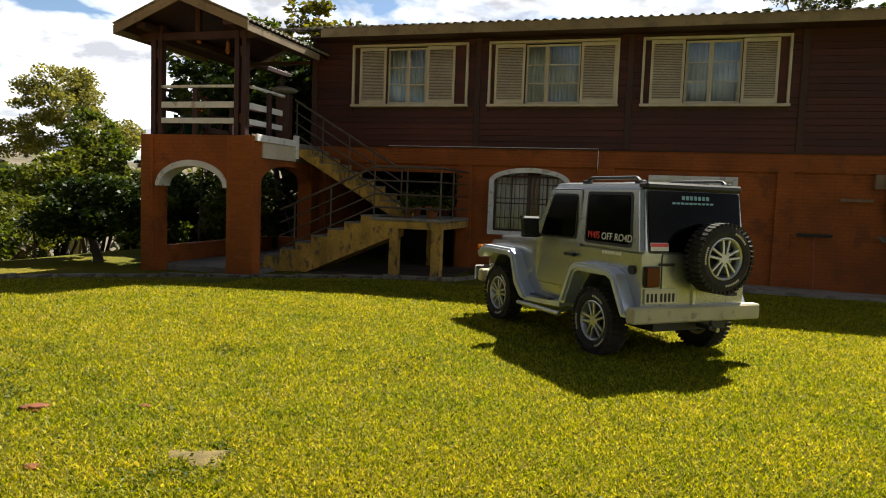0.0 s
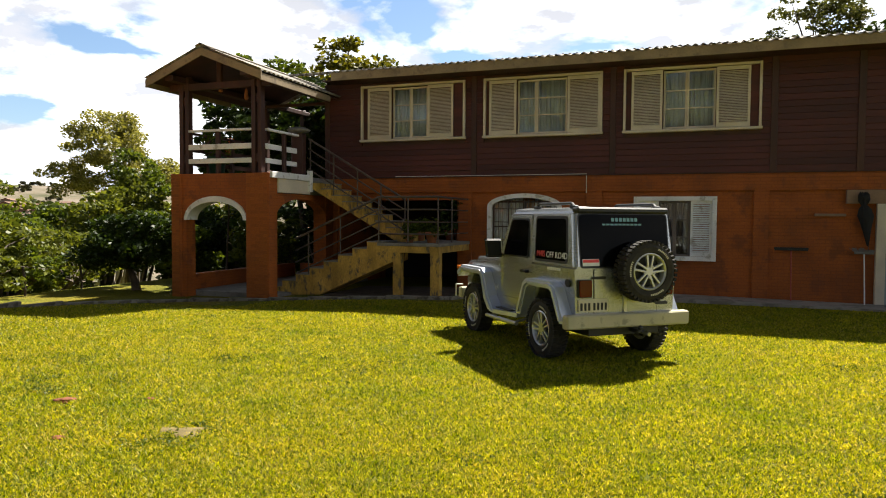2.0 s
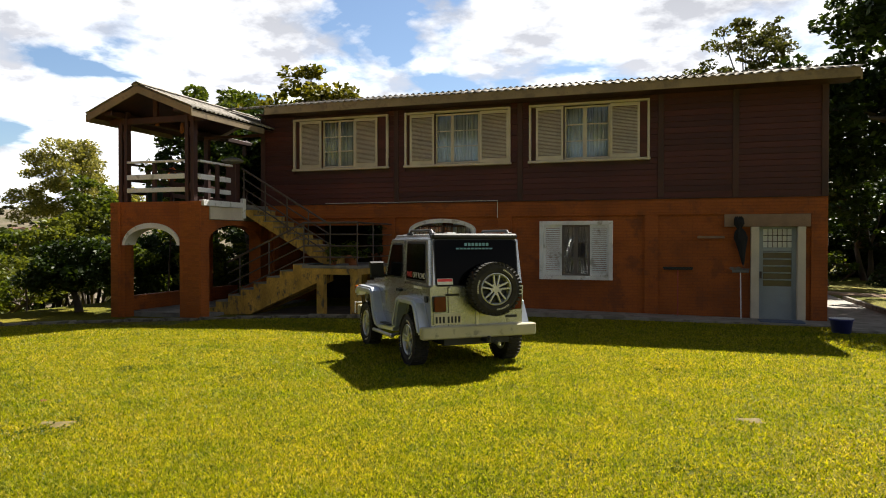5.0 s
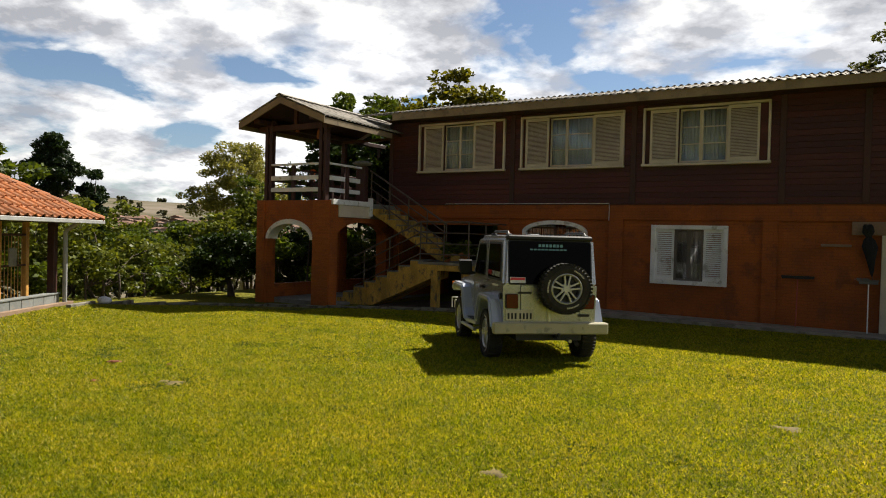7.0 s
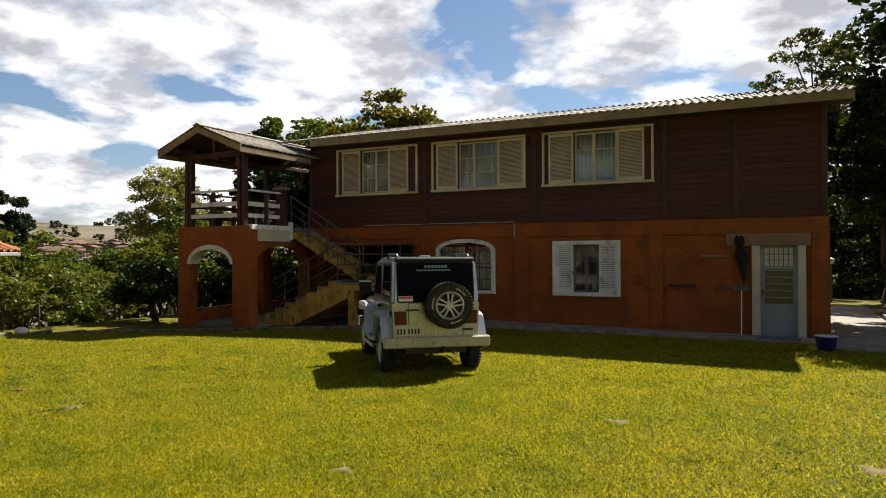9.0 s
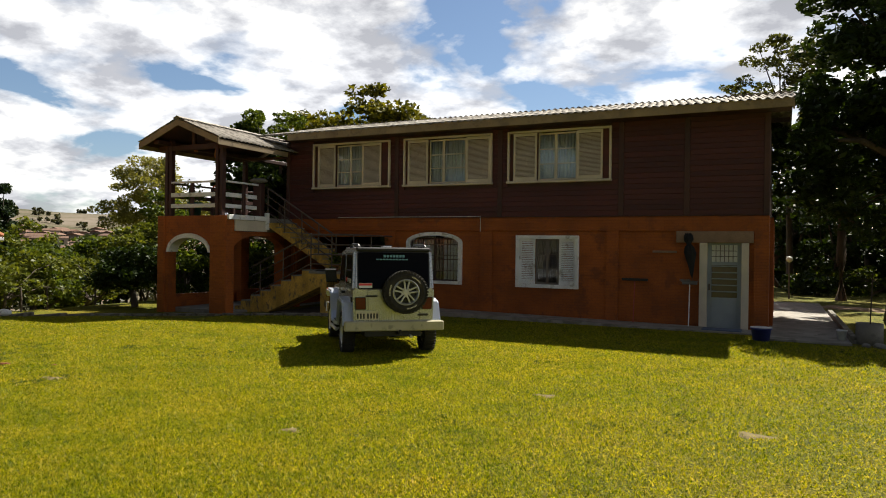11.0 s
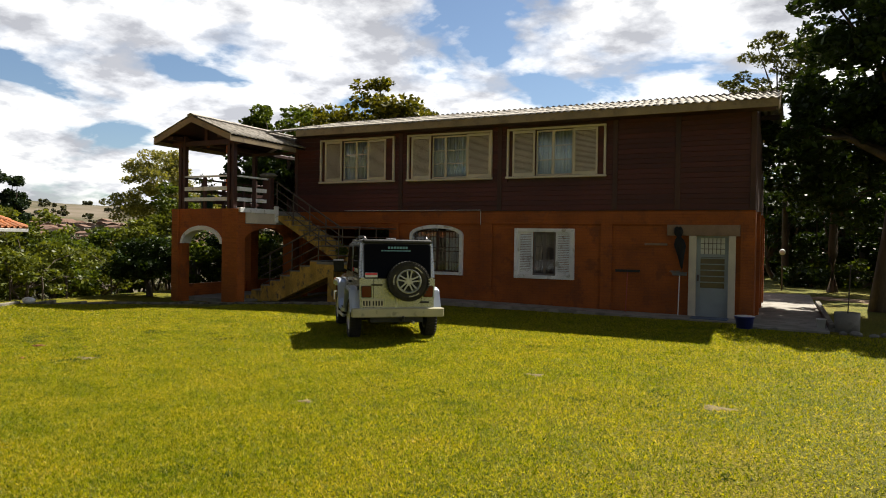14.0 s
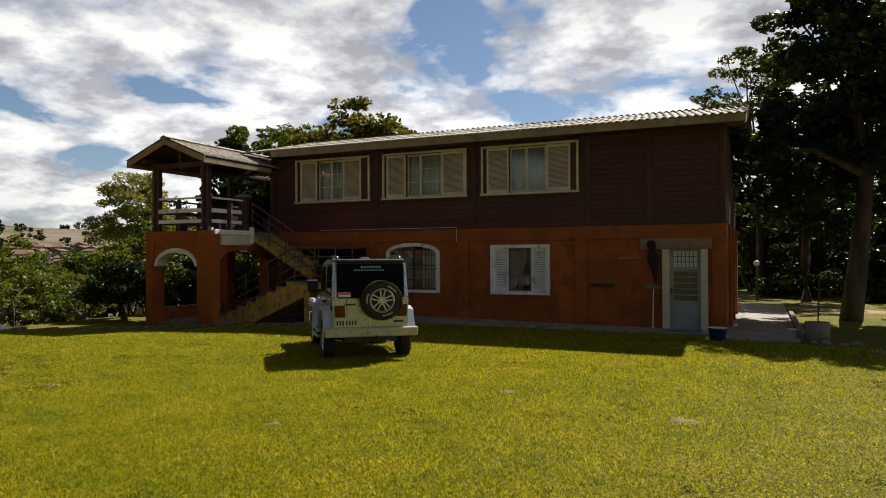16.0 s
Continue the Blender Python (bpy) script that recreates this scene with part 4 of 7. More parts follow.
# hard top
bm = bmesh.new()
lo = [(-HW0, TAIL0), (HW0, TAIL0), (HW0, 1.72), (-HW0, 1.72)]
hi = [(-HW1, TAIL0 + 0.10), (HW1, TAIL0 + 0.10), (HW1, 1.32), (-HW1, 1.32)]
a = [bm.verts.new((p[0], p[1], BELTZ - 0.005)) for p in lo]
b = [bm.verts.new((p[0], p[1], ROOFZ)) for p in hi]
c = [bm.verts.new((p[0] * 0.82, p[1] * 0.96, ROOFZ + 0.035)) for p in hi]
bm.faces.new(a[::-1])
for q, r in ((a, b), (b, c)):
    for i in range(4):
        bm.faces.new((q[i], q[(i + 1) % 4], r[(i + 1) % 4], r[i]))
bm.faces.new(c)
bmesh.ops.recalc_face_normals(bm, faces=bm.faces)
bmesh.ops.bevel(bm, geom=[e for e in bm.edges if max(v.co.z for v in e.verts) > 1.3], offset=0.045, segments=3, affect="EDGES")
part("hard_top", bm, M_SILVER, car)


def side_panel(name, pts, side, material, proud=0.006, label="", r=0.05, thick=0.012):
    """A panel lying on the car's leaning side, from an outline in y and z."""
    bm = bmesh.new()
    p = rounded(pts, r)
    out = [bm.verts.new((side * (half_w(z) + proud), y, z)) for y, z in p]
    inn = [bm.verts.new((side * (half_w(z) + proud - thick), y, z)) for y, z in p]
    k = len(p)
    bm.faces.new(out)
    for i in range(k):
        bm.faces.new((out[i], out[(i + 1) % k], inn[(i + 1) % k], inn[i]))
    bmesh.ops.recalc_face_normals(bm, faces=bm.faces)
    return part(name, bm, material, car, label)


def tail_panel(name, pts, material, proud=0.006, label="", r=0.05, thick=0.012, parent=None):
    bm = bmesh.new()
    p = rounded(pts, r)
    out = [bm.verts.new((x, tail_y(z) - proud, z)) for x, z in p]
    inn = [bm.verts.new((x, tail_y(z) - proud + thick, z)) for x, z in p]
    k = len(p)
    bm.faces.new(out)
    for i in range(k):
        bm.faces.new((out[i], out[(i + 1) % k], inn[(i + 1) % k], inn[i]))
    bmesh.ops.recalc_face_normals(bm, faces=bm.faces)
    return part(name, bm, material, parent or car, label)


SIDE_WIN = [(-0.30, 1.21), (0.50, 1.21), (0.50, 1.70), (-0.25, 1.70)]
DOOR_WIN = [(0.72, 1.22), (1.46, 1.22), (1.42, 1.32), (1.22, 1.68), (0.72, 1.68)]
DOOR_PAN = [(0.63, 0.62), (1.58, 0.62), (1.60, 1.16), (1.30, 1.745), (0.63, 1.745)]
for s in (-1, 1):
    side_panel("side_window_seal", [(-0.34, 1.18), (0.53, 1.18), (0.53, 1.73), (-0.29, 1.73)], s, M_BLACKP, 0.004)
    side_panel("side_window", SIDE_WIN, s, M_TINT, 0.009, "dark tinted rear side window")
    side_panel("door_gap", [(p[0] + (0.008 if p[0] > 1 else -0.008), p[1] + (0.008 if p[1] > 1 else -0.008)) for p in DOOR_PAN], s, M_BLACKP, 0.003)
    side_panel("door", DOOR_PAN, s, M_SILVER, 0.012, thick=0.02)
    side_panel("door_window_seal", [(p[0] + (0.02 if p[0] > 1 else -0.02), p[1] + (0.02 if p[1] > 1.5 else -0.02)) for p in DOOR_WIN], s, M_BLACKP, 0.015)
    side_panel("door_window", DOOR_WIN, s, M_TINT, 0.019, "dark tinted door window")
    bm = bmesh.new()
    box(bm, s * 0.70, s * 0.74, 0.70, 0.86, 0.985, 1.015, bevel=0.008)
    part("door_handle", bm, M_BLACKP, car, "black door handle")
    bm = bmesh.new()
    box(bm, s * 0.78, s * 0.93, 1.42, 1.50, 1.20, 1.40, bevel=0.025)
    tube(bm, (s * 0.69, 1.50, 1.20), (s * 0.80, 1.47, 1.24), 0.018, 8)
    part("wing_mirror", bm, M_BLACKP, car, "black wing mirror")
    # wheel-arch flares
    bm = bmesh.new()
    o = [(0.82, 0.50), (0.60, 0.93), (0.52, 0.97), (-0.12, 0.97), (-0.24, 0.92), (-0.47, 0.52)]
    i_ = [(-0.37, 0.52), (-0.17, 0.84), (-0.08, 0.88), (0.46, 0.88), (0.53, 0.84), (0.70, 0.50)]
    prism(bm, o + i_, "x", s * 0.68, s * 0.87)
    bmesh.ops.bevel(bm, geom=[e for e in bm.edges if all(abs(abs(v.co.x) - 0.87) < 1e-4 for v in e.verts)], offset=0.03, segments=2, affect="EDGES")
    part("rear_flare", bm, M_FLARE, car, "silver wheel-arch flare tinted blue for the sky's reflection")
    bm = bmesh.new()
    o = [(1.58, 0.46), (1.78, 0.62), (1.95, 0.94), (2.05, 1.00), (2.86, 1.00), (3.02, 0.90), (3.00, 0.80)]
    i_ = [(2.90, 0.82), (2.80, 0.90), (2.12, 0.90), (2.03, 0.85), (1.90, 0.56), (1.74, 0.42), (1.58, 0.40)]
    prism(bm, o + i_, "x", s * 0.62, s * 0.87)
    bmesh.ops.bevel(bm, geom=[e for e in bm.edges if all(abs(abs(v.co.x) - 0.87) < 1e-4 for v in e.verts)], offset=0.03, segments=2, affect="EDGES")
    part("front_flare", bm, M_FLARE, car, "silver front fender flare tinted blue for the sky's reflection")
    bm = bmesh.new()
    prism(bm, [(0.80, 0.44), (0.80, 0.50), (1.60, 0.46), (1.60, 0.40)], "x", s * 0.66, s * 0.84)
    part("sill_flare", bm, M_FLARE, car)
    part("step_pad", boxes((min(s * 0.74, s * 0.84), max(s * 0.74, s * 0.84), 1.05, 1.5, 0.495, 0.51)), M_BLACKP, car)
    bm = bmesh.new()
    tube(bm, (s * 0.86, 0.76, 0.36), (s * 0.88, 1.72, 0.36), 0.03, 10)
    tube(bm, (s * 0.60, 0.86, 0.42), (s * 0.87, 0.84, 0.36), 0.02, 8)
    tube(bm, (s * 0.60, 1.62, 0.42), (s * 0.87, 1.64, 0.36), 0.02, 8)
    part("side_step", bm, M_ALLOY, car, "silver tubular side step")
    bm = bmesh.new()
    box(bm, min(s * 0.70, s * 0.86), max(s * 0.70, s * 0.86), 2.94, 3.03, 0.92, 0.985, bevel=0.012)
    part("turn_signal", bm, M_ORANGEL, car, "orange turn signal")
    # roof rails
    bm = bmesh.new()
    xr = s * 0.53
    pts_r = [(-0.28, 1.83), (-0.20, 1.885), (0.62, 1.885), (0.72, 1.83)]
    for p, q in zip(pts_r, pts_r[1:]):
        tube(bm, (xr, p[0], p[1]), (xr, q[0], q[1]), 0.020, 8)
    box(bm, xr - 0.03, xr + 0.03, -0.32, -0.20, 1.815, 1.86, bevel=0.01)
    box(bm, xr - 0.03, xr + 0.03, 0.64, 0.76, 1.815, 1.86, bevel=0.01)
    part("roof_rail", bm, M_BLACKP, car, "black roof rail")
    # tail lamp with its dark housing and two-tone lens
    xa, xb = sorted((s * 0.49, s * 0.65))
    tail_panel("tail_lamp_housing", [(xa - 0.012, 0.755), (xb + 0.012, 0.755), (xb + 0.012, 0.985), (xa - 0.012, 0.985)], M_BLACKP, 0.03, r=0.02, thick=0.04)
    tail_panel("tail_lamp", [(xa, 0.765), (xb, 0.765), (xb, 0.975), (xa, 0.975)], M_REDL, 0.045, "red tail lamp", r=0.025, thick=0.03)
# windscreen, grille and headlamps on the far side
bm = bmesh.new()
q = [(-0.60, 1.70, 1.22), (0.60, 1.70, 1.22), (0.55, 1.36, 1.75), (-0.55, 1.36, 1.75)]
vv = [bm.verts.new((p[0], p[1] + 0.012, p[2] + 0.008)) for p in q] + [bm.verts.new((p[0], p[1] - 0.01, p[2] - 0.008)) for p in q]
for f4 in ((0, 1, 2, 3), (7, 6, 5, 4), (0, 4, 5, 1), (1, 5, 6, 2), (2, 6, 7, 3), (3, 7, 4, 0)):
    bm.faces.new([vv[i] for i in f4])
bmesh.ops.recalc_face_normals(bm, faces=bm.faces)
part("windscreen", bm, M_TINT, car)
part("grille", boxes((-0.42, 0.42, 2.95, 2.97, 0.60, 0.98)), M_BLACKP, car)
part("front_bumper", boxes((-0.80, 0.80, 2.98, 3.10, 0.48, 0.66), bevel=0.02), M_BUMPER, car, "beige front bumper")
for s in (-1, 1):
    bm = bmesh.new()
    tube(bm, (s * 0.52, 2.93, 0.84), (s * 0.52, 2.985, 0.84), 0.09, 18)
    part("headlamp", bm, M_PALE_GLASS, car)
    bm = bmesh.new()
    tube(bm, (s * 0.84, 3.10, 0.50), (s * 0.84, 3.10, 0.70), 0.011, 8)
    tube(bm, (s * 0.84, 3.10, 0.70), (s * 0.72, 3.10, 0.70), 0.011, 8)
    part("bumper_bar", bm, M_DECALW, car, "pale bumper end bar")
# tail: window, hatch, joints, plate, bumper
tail_panel("rear_window_seal", [(-0.615, 1.135), (0.615, 1.135), (0.575, 1.765), (-0.575, 1.765)], M_BLACKP, 0.004, r=0.05)
tail_panel("rear_window", [(-0.595, 1.155), (0.595, 1.155), (0.56, 1.75), (-0.56, 1.75)], M_TINT, 0.010, "large dark tinted rear window", r=0.05)
bm = bmesh.new()
box(bm, -0.585, 0.585, TAIL0 + 0.055, TAIL0 + 0.20, 1.762, 1.838, bevel=0.022)
part("rear_spoiler", bm, M_BLACKP, car, "black strip along the roof's rear edge")
bm = bmesh.new()
box(bm, -0.03, 0.13, 0.62, 0.76, 1.83, 1.865, bevel=0.012)
part("roof_vent", bm, M_SILVER, car)
tail_panel("tailgate_gap", [(-0.445, 0.56), (0.455, 0.56), (0.455, 1.13), (-0.445, 1.13)], M_BLACKP, 0.003, r=0.03)
tail_panel("tailgate", [(-0.01, 0.57), (0.445, 0.57), (0.445, 1.125), (-0.01, 1.125)], M_SILVER, 0.010, r=0.03)
tail_panel("tailgate", [(-0.435, 0.57), (-0.02, 0.57), (-0.02, 1.125), (-0.435, 1.125)], M_SILVER, 0.010, r=0.03)
tail_panel("hinge", [(-0.04, 0.60), (0.0, 0.60), (0.0, 0.80), (-0.04, 0.80)], M_ALLOY, 0.035, r=0.01, thick=0.03)
plate = tail_panel("number_plate", [(-0.655, 0.615), (-0.255, 0.615), (-0.255, 0.735), (-0.655, 0.735)], M_PLATE, 0.022, "pale number plate with dark bars", r=0.015, thick=0.02)
for k in range(7):
    x = -0.635 + 0.052 * k + (0.018 if k > 2 else 0)
    tail_panel("plate_bar", [(x, 0.63), (x + 0.028, 0.63), (x + 0.028, 0.70), (x, 0.70)], M_BLACKP, 0.026, r=0.004, thick=0.006, parent=plate)
bm = bmesh.new()
vs = box(bm, -0.86, 0.88, -0.60, -0.47, 0.47, 0.645, bevel=0.018)
part("rear_bumper", bm, M_BUMPER, car, "beige box-section rear bumper")
bm = bmesh.new()
tube(bm, (0.28, -0.35, 0.38), (0.30, -0.58, 0.36), 0.028, 10)
part("exhaust", bm, M_ALLOY, car)
bm = bmesh.new()
box(bm, 0.05, 0.11, -0.70, -0.5, 0.40, 0.45, bevel=0.01)
bmesh.ops.create_uvsphere(bm, u_segments=10, v_segments=6, radius=0.03, matrix=Matrix.Translation((0.08, -0.70, 0.475)))
part("tow_ball", bm, M_BLACKP, car)
bm = bmesh.new()
bmesh.ops.create_cone(bm, cap_ends=True, segments=14, radius1=0.055, radius2=0.05, depth=0.03, matrix=pose(-0.70, -0.36, 0.93, 0, 90, 0))
part("fuel_cap", bm, M_BLACKP, car, "black fuel cap")


def wheel_mesh():
    """A tyre with blocky tread, and an alloy rim with paired spokes; the axis lies along x, outer face at +x."""
    R, W, RR = 0.385, 0.205, 0.222
    prof = [(-W / 2 + 0.03, RR), (-W / 2, RR + 0.03), (-W / 2 - 0.008, 0.305), (-W / 2 + 0.012, R - 0.035), (-W / 2 + 0.045, R - 0.012), (W / 2 - 0.045, R - 0.012), (W / 2 - 0.012, R - 0.035), (W / 2 + 0.008, 0.305), (W / 2, RR + 0.03), (W / 2 - 0.03, RR)]
    n = 40
    bm = bmesh.new()
    loops = []
    for i in range(n):
        t = 2 * math.pi * i / n
        loops.append([bm.verts.new((x, r * math.cos(t), r * math.sin(t))) for x, r in prof])
    for i in range(n):
        for j in range(len(prof) - 1):
            bm.faces.new((loops[i][j], loops[(i + 1) % n][j], loops[(i + 1) % n][j + 1], loops[i][j + 1]))
    bmesh.ops.recalc_face_normals(bm, faces=bm.faces)
    tyre = mesh_of("tyre", bm, M_RUBBER)
    bm = bmesh.new()
    for i in range(n):
        for (xa, xb), off in (((-W / 2 - 0.002, -0.035), 0.0), ((-0.03, 0.03), 0.4), ((0.035, W / 2 + 0.002), 0.5)):
            t = 2 * math.pi * (i + off) / n
            m = Matrix.Rotation(t, 4, "X") @ Matrix.Translation((0, R - 0.012, 0)) @ Matrix.Rotation(radians(12 if off == 0.4 else 0), 4, "Y")
            box(bm, xa, xb, -0.02, 0.014, -0.019, 0.019, m=m)
    tread_me = mesh_of("tread", bm, M_RUBBER)
    bm = bmesh.new()
    prof = [(W / 2 - 0.012, RR + 0.012), (W / 2 - 0.006, RR), (W / 2 - 0.02, RR - 0.014), (W / 2 - 0.06, RR - 0.03), (-W / 2 + 0.03, RR - 0.03), (-W / 2 + 0.03, RR + 0.005)]
    loops = []
    for i in range(n):
        t = 2 * math.pi * i / n
        loops.append([bm.verts.new((x, r * math.cos(t), r * math.sin(t))) for x, r in prof])
    for i in range(n):
        for j in range(len(prof) - 1):
            bm.faces.new((loops[i][j], loops[(i + 1) % n][j], loops[(i + 1) % n][j + 1], loops[i][j + 1]))
    for k in range(5):
        for d in (-1, 1):
            t = 2 * math.pi * k / 5
            m = Matrix.Rotation(t, 4, "X") @ Matrix.Rotation(radians(9) * d, 4, "X")
            vs = box(bm, W / 2 - 0.055, W / 2 - 0.02, 0.04, RR - 0.012, d * 0.012 - 0.014, d * 0.012 + 0.014, bevel=0.005, m=m)
    bmesh.ops.create_cone(bm, cap_ends=True, segments=20, radius1=0.062, radius2=0.05, depth=0.05, matrix=Matrix.Translation((W / 2 - 0.045, 0, 0)) @ Matrix.Rotation(radians(90), 4, "Y"))
    for k in range(5):
        t = 2 * math.pi * (k + 0.5) / 5
        bmesh.ops.create_cone(bm, cap_ends=True, segments=8, radius1=0.011, radius2=0.011, depth=0.03, matrix=Matrix.Translation((W / 2 - 0.03, 0.075 * math.cos(t), 0.075 * math.sin(t))) @ Matrix.Rotation(radians(90), 4, "Y"))
    bmesh.ops.recalc_face_normals(bm, faces=bm.faces)
    rim = mesh_of("rim", bm, M_ALLOY)
    bm = bmesh.new()
    bmesh.ops.create_cone(bm, cap_ends=True, segments=28, radius1=RR - 0.035, radius2=RR - 0.035, depth=0.03, matrix=Matrix.Rotation(radians(90), 4, "Y"))
    hub = mesh_of("brake_disc", bm, M_BLACKP)
    # raised pale writing round the tyre, as plain bars
    bm = bmesh.new()
    for base in (0.35, 2.45, 4.5):
        for k in range(8):
            t = base + 0.085 * k
            box(bm, W / 2 + 0.0045, W / 2 + 0.0075, 0.278, 0.304, -0.008, 0.007, m=Matrix.Rotation(t, 4, "X"))
    ring = mesh_of("sidewall_bars", bm, M_PLATE)
    return tyre, tread_me, rim, hub, ring


W_MESH = wheel_mesh()


def put_wheel(name, loc, rz, rx=0.0):
    e = new(name)
    e.parent = car
    e.matrix_basis = pose(*loc, 0, 0, rz) @ pose(0, 0, 0, rx)
    for n, me in zip(("tyre", "tread", "rim", "brake_disc", "sidewall_bars"), W_MESH):
        ob = new(n, me)
        ob.parent = e
        if n in ("sidewall_bars", "tread"):
            ob["kind"] = "stuff"
    return e


put_wheel("wheel", (0.73, RA, 0.385), 0, 20)
put_wheel("wheel", (-0.73, RA, 0.385), 180, 33)
put_wheel("wheel", (0.73, 2.41, 0.385), 0, 50)
put_wheel("wheel", (-0.73, 2.41, 0.385), 180, 10)
sp = put_wheel("spare_wheel", (0.17, -0.66, 1.175), -90, 15)
sp["label"] = "spare wheel with an alloy rim on the tailgate"
bm = bmesh.new()
tube(bm, (0.17, -0.50, 1.06), (0.17, -0.62, 1.06), 0.10, 14)
part("spare_carrier", bm, M_BLACKP, car)


def lettering(name, body, size, m, material, parent, label=""):
    cu = bpy.data.curves.new(name, "FONT")
    cu.body, cu.size, cu.extrude = body, size, 0.001
    cu.materials.append(material)
    ob = new(name, cu)
    ob.parent = parent
    ob.matrix_basis = m
    if label:
        ob["label"] = label
    return ob


def side_m(y, z, proud):
    lean = 2.3
    return pose(-(half_w(z) + proud), y, z, 0, 0, -90) @ pose(0, 0, 0, 90 - (lean if z > BELTZ else 0))


lettering("sticker_text", "M4IS", 0.115, side_m(0.45, 1.24, 0.016), M_DECALR, car, "red sticker lettering on the side window")
lettering("sticker_text", "OFF RO4D", 0.115, side_m(0.19, 1.235, 0.016), M_DECALW, car, "white sticker lettering on the side window")
lettering("sticker_text", "4x4", 0.13, side_m(1.90, 0.66, 0.006), M_DECALW, car, "pale lettering on the front wing")
for i in range(7):
    side_panel("badge_bar", [(-0.16 + 0.05 * i, 1.075), (-0.125 + 0.05 * i, 1.075), (-0.125 + 0.05 * i, 1.115), (-0.16 + 0.05 * i, 1.115)], -1, M_DECALW, 0.004, r=0.004, thick=0.005)
    tail_panel("badge_bar", [(-0.16 + 0.05 * i, 1.67), (-0.125 + 0.05 * i, 1.67), (-0.125 + 0.05 * i, 1.71), (-0.16 + 0.05 * i, 1.71)], M_DECALB, 0.014, r=0.004, thick=0.005)
for i in range(10):
    tail_panel("text_bar", [(-0.28 + 0.052 * i, 1.625), (-0.24 + 0.052 * i, 1.625), (-0.24 + 0.052 * i, 1.645), (-0.28 + 0.052 * i, 1.645)], M_DECALB, 0.014, r=0.003, thick=0.005)
tail_panel("sticker", [(-0.585, 1.165), (-0.365, 1.165), (-0.365, 1.245), (-0.585, 1.245)], M_DECALW, 0.013, "red and white sticker", r=0.006, thick=0.005)
tail_panel("sticker", [(-0.58, 1.205), (-0.37, 1.205), (-0.37, 1.24), (-0.58, 1.24)], M_DECALR, 0.015, r=0.004, thick=0.005)
tail_panel("text_bar", [(-0.48, 0.985), (-0.28, 0.985), (-0.28, 1.02), (-0.48, 1.02)], M_BLACKP, 0.013, r=0.004, thick=0.004)
tail_panel("text_bar", [(0.42, 0.66), (0.60, 0.66), (0.60, 0.69), (0.42, 0.69)], M_BLACKP, 0.013, r=0.004, thick=0.004)

# the upper body stands taller over the sills than the flares and bumpers
LOW_PARTS = ("rear_flare", "front_flare", "sill_flare", "step_pad", "side_step", "underbody", "axle", "exhaust", "tow_ball", "rear_bumper", "front_bumper", "bumper_bar", "turn_signal", "wheel", "spare_wheel")


def lift(z):
    return float(np.interp(z, (0.0, 0.42, 0.56, 0.735, 0.865, 1.0, 1.16, 1.8, 2.0), (0.0, 0.44, 0.60, 0.83, 0.965, 1.09, 1.235, 1.935, 2.135)))


def spread(z):
    if z <= BELTZ:
        return float(np.interp(z, (0.5, BELTZ), (1.0, 1.04)))
    return (1.04 * HW0 - 0.045 * (min(z, ROOFZ) - BELTZ)) / half_w(min(z, ROOFZ))


for ob in [o for o in car.children if o.name.split(".")[0] not in LOW_PARTS]:
    for o in (ob, *ob.children):
        if o.type == "MESH":
            for v in o.data.vertices:
                v.co.x *= spread(v.co.z)
                v.co.z = lift(v.co.z)
        else:
            o.location.x *= spread(o.location.z)
            o.location.z = lift(o.location.z)
for ob in [o for o in car.children if o.name.split(".")[0] in ("rear_flare", "front_flare", "turn_signal")]:
    for v in ob.data.vertices:
        v.co.z += 0.05 * min(1.0, max(0.0, (v.co.z - 0.5) / 0.3))

# ---- trees and shrubs ----


def leaf_cloud(rng, clumps, per, size, flat=0.6, aspect=0.55):
    """Corners of leaf blades scattered round clump centres (x, y, z, radius)."""
    out = []
    for cx, cy, cz, cr in clumps:
        n = max(6, int(per * (cr ** 1.6)))
        d = rng.normal(size=(n, 3))
        d /= np.linalg.norm(d, axis=1)[:, None]
        rad = cr * rng.uniform(0.35, 1.0, n) ** 0.6
        p = d * rad[:, None] * np.array([1, 1, flat]) + np.array([cx, cy, cz])
        a = rng.normal(size=(n, 3))
        a[:, 2] *= 0.6
        a /= np.linalg.norm(a, axis=1)[:, None]
        b = np.cross(a, rng.normal(size=(n, 3)))
        b /= np.linalg.norm(b, axis=1)[:, None] + 1e-9
        s = size * rng.uniform(0.6, 1.35, n)[:, None]
        q = np.stack([p - a * s, p + b * s * aspect, p + a * s, p - b * s * aspect], axis=1)
        out.append(q.reshape(-1, 3))
    return np.concatenate(out)


def limb(bm, pts, radii, n=7):
    """A bent tapering limb through the points."""
    rings = []
    for i, (p, r) in enumerate(zip(pts, radii)):
        d = Vector(pts[min(i + 1, len(pts) - 1)]) - Vector(pts[max(i - 1, 0)])
        m = d.to_track_quat("Z", "Y").to_matrix()
        rings.append([bm.verts.new(Vector(p) + m @ Vector((r * math.cos(2 * math.pi * k / n), r * math.sin(2 * math.pi * k / n), 0))) for k in range(n)])
    for a, b in zip(rings, rings[1:]):
        for k in range(n):
            bm.faces.new((a[k], a[(k + 1) % n], b[(k + 1) % n], b[k]))
    bm.faces.new(rings[-1])


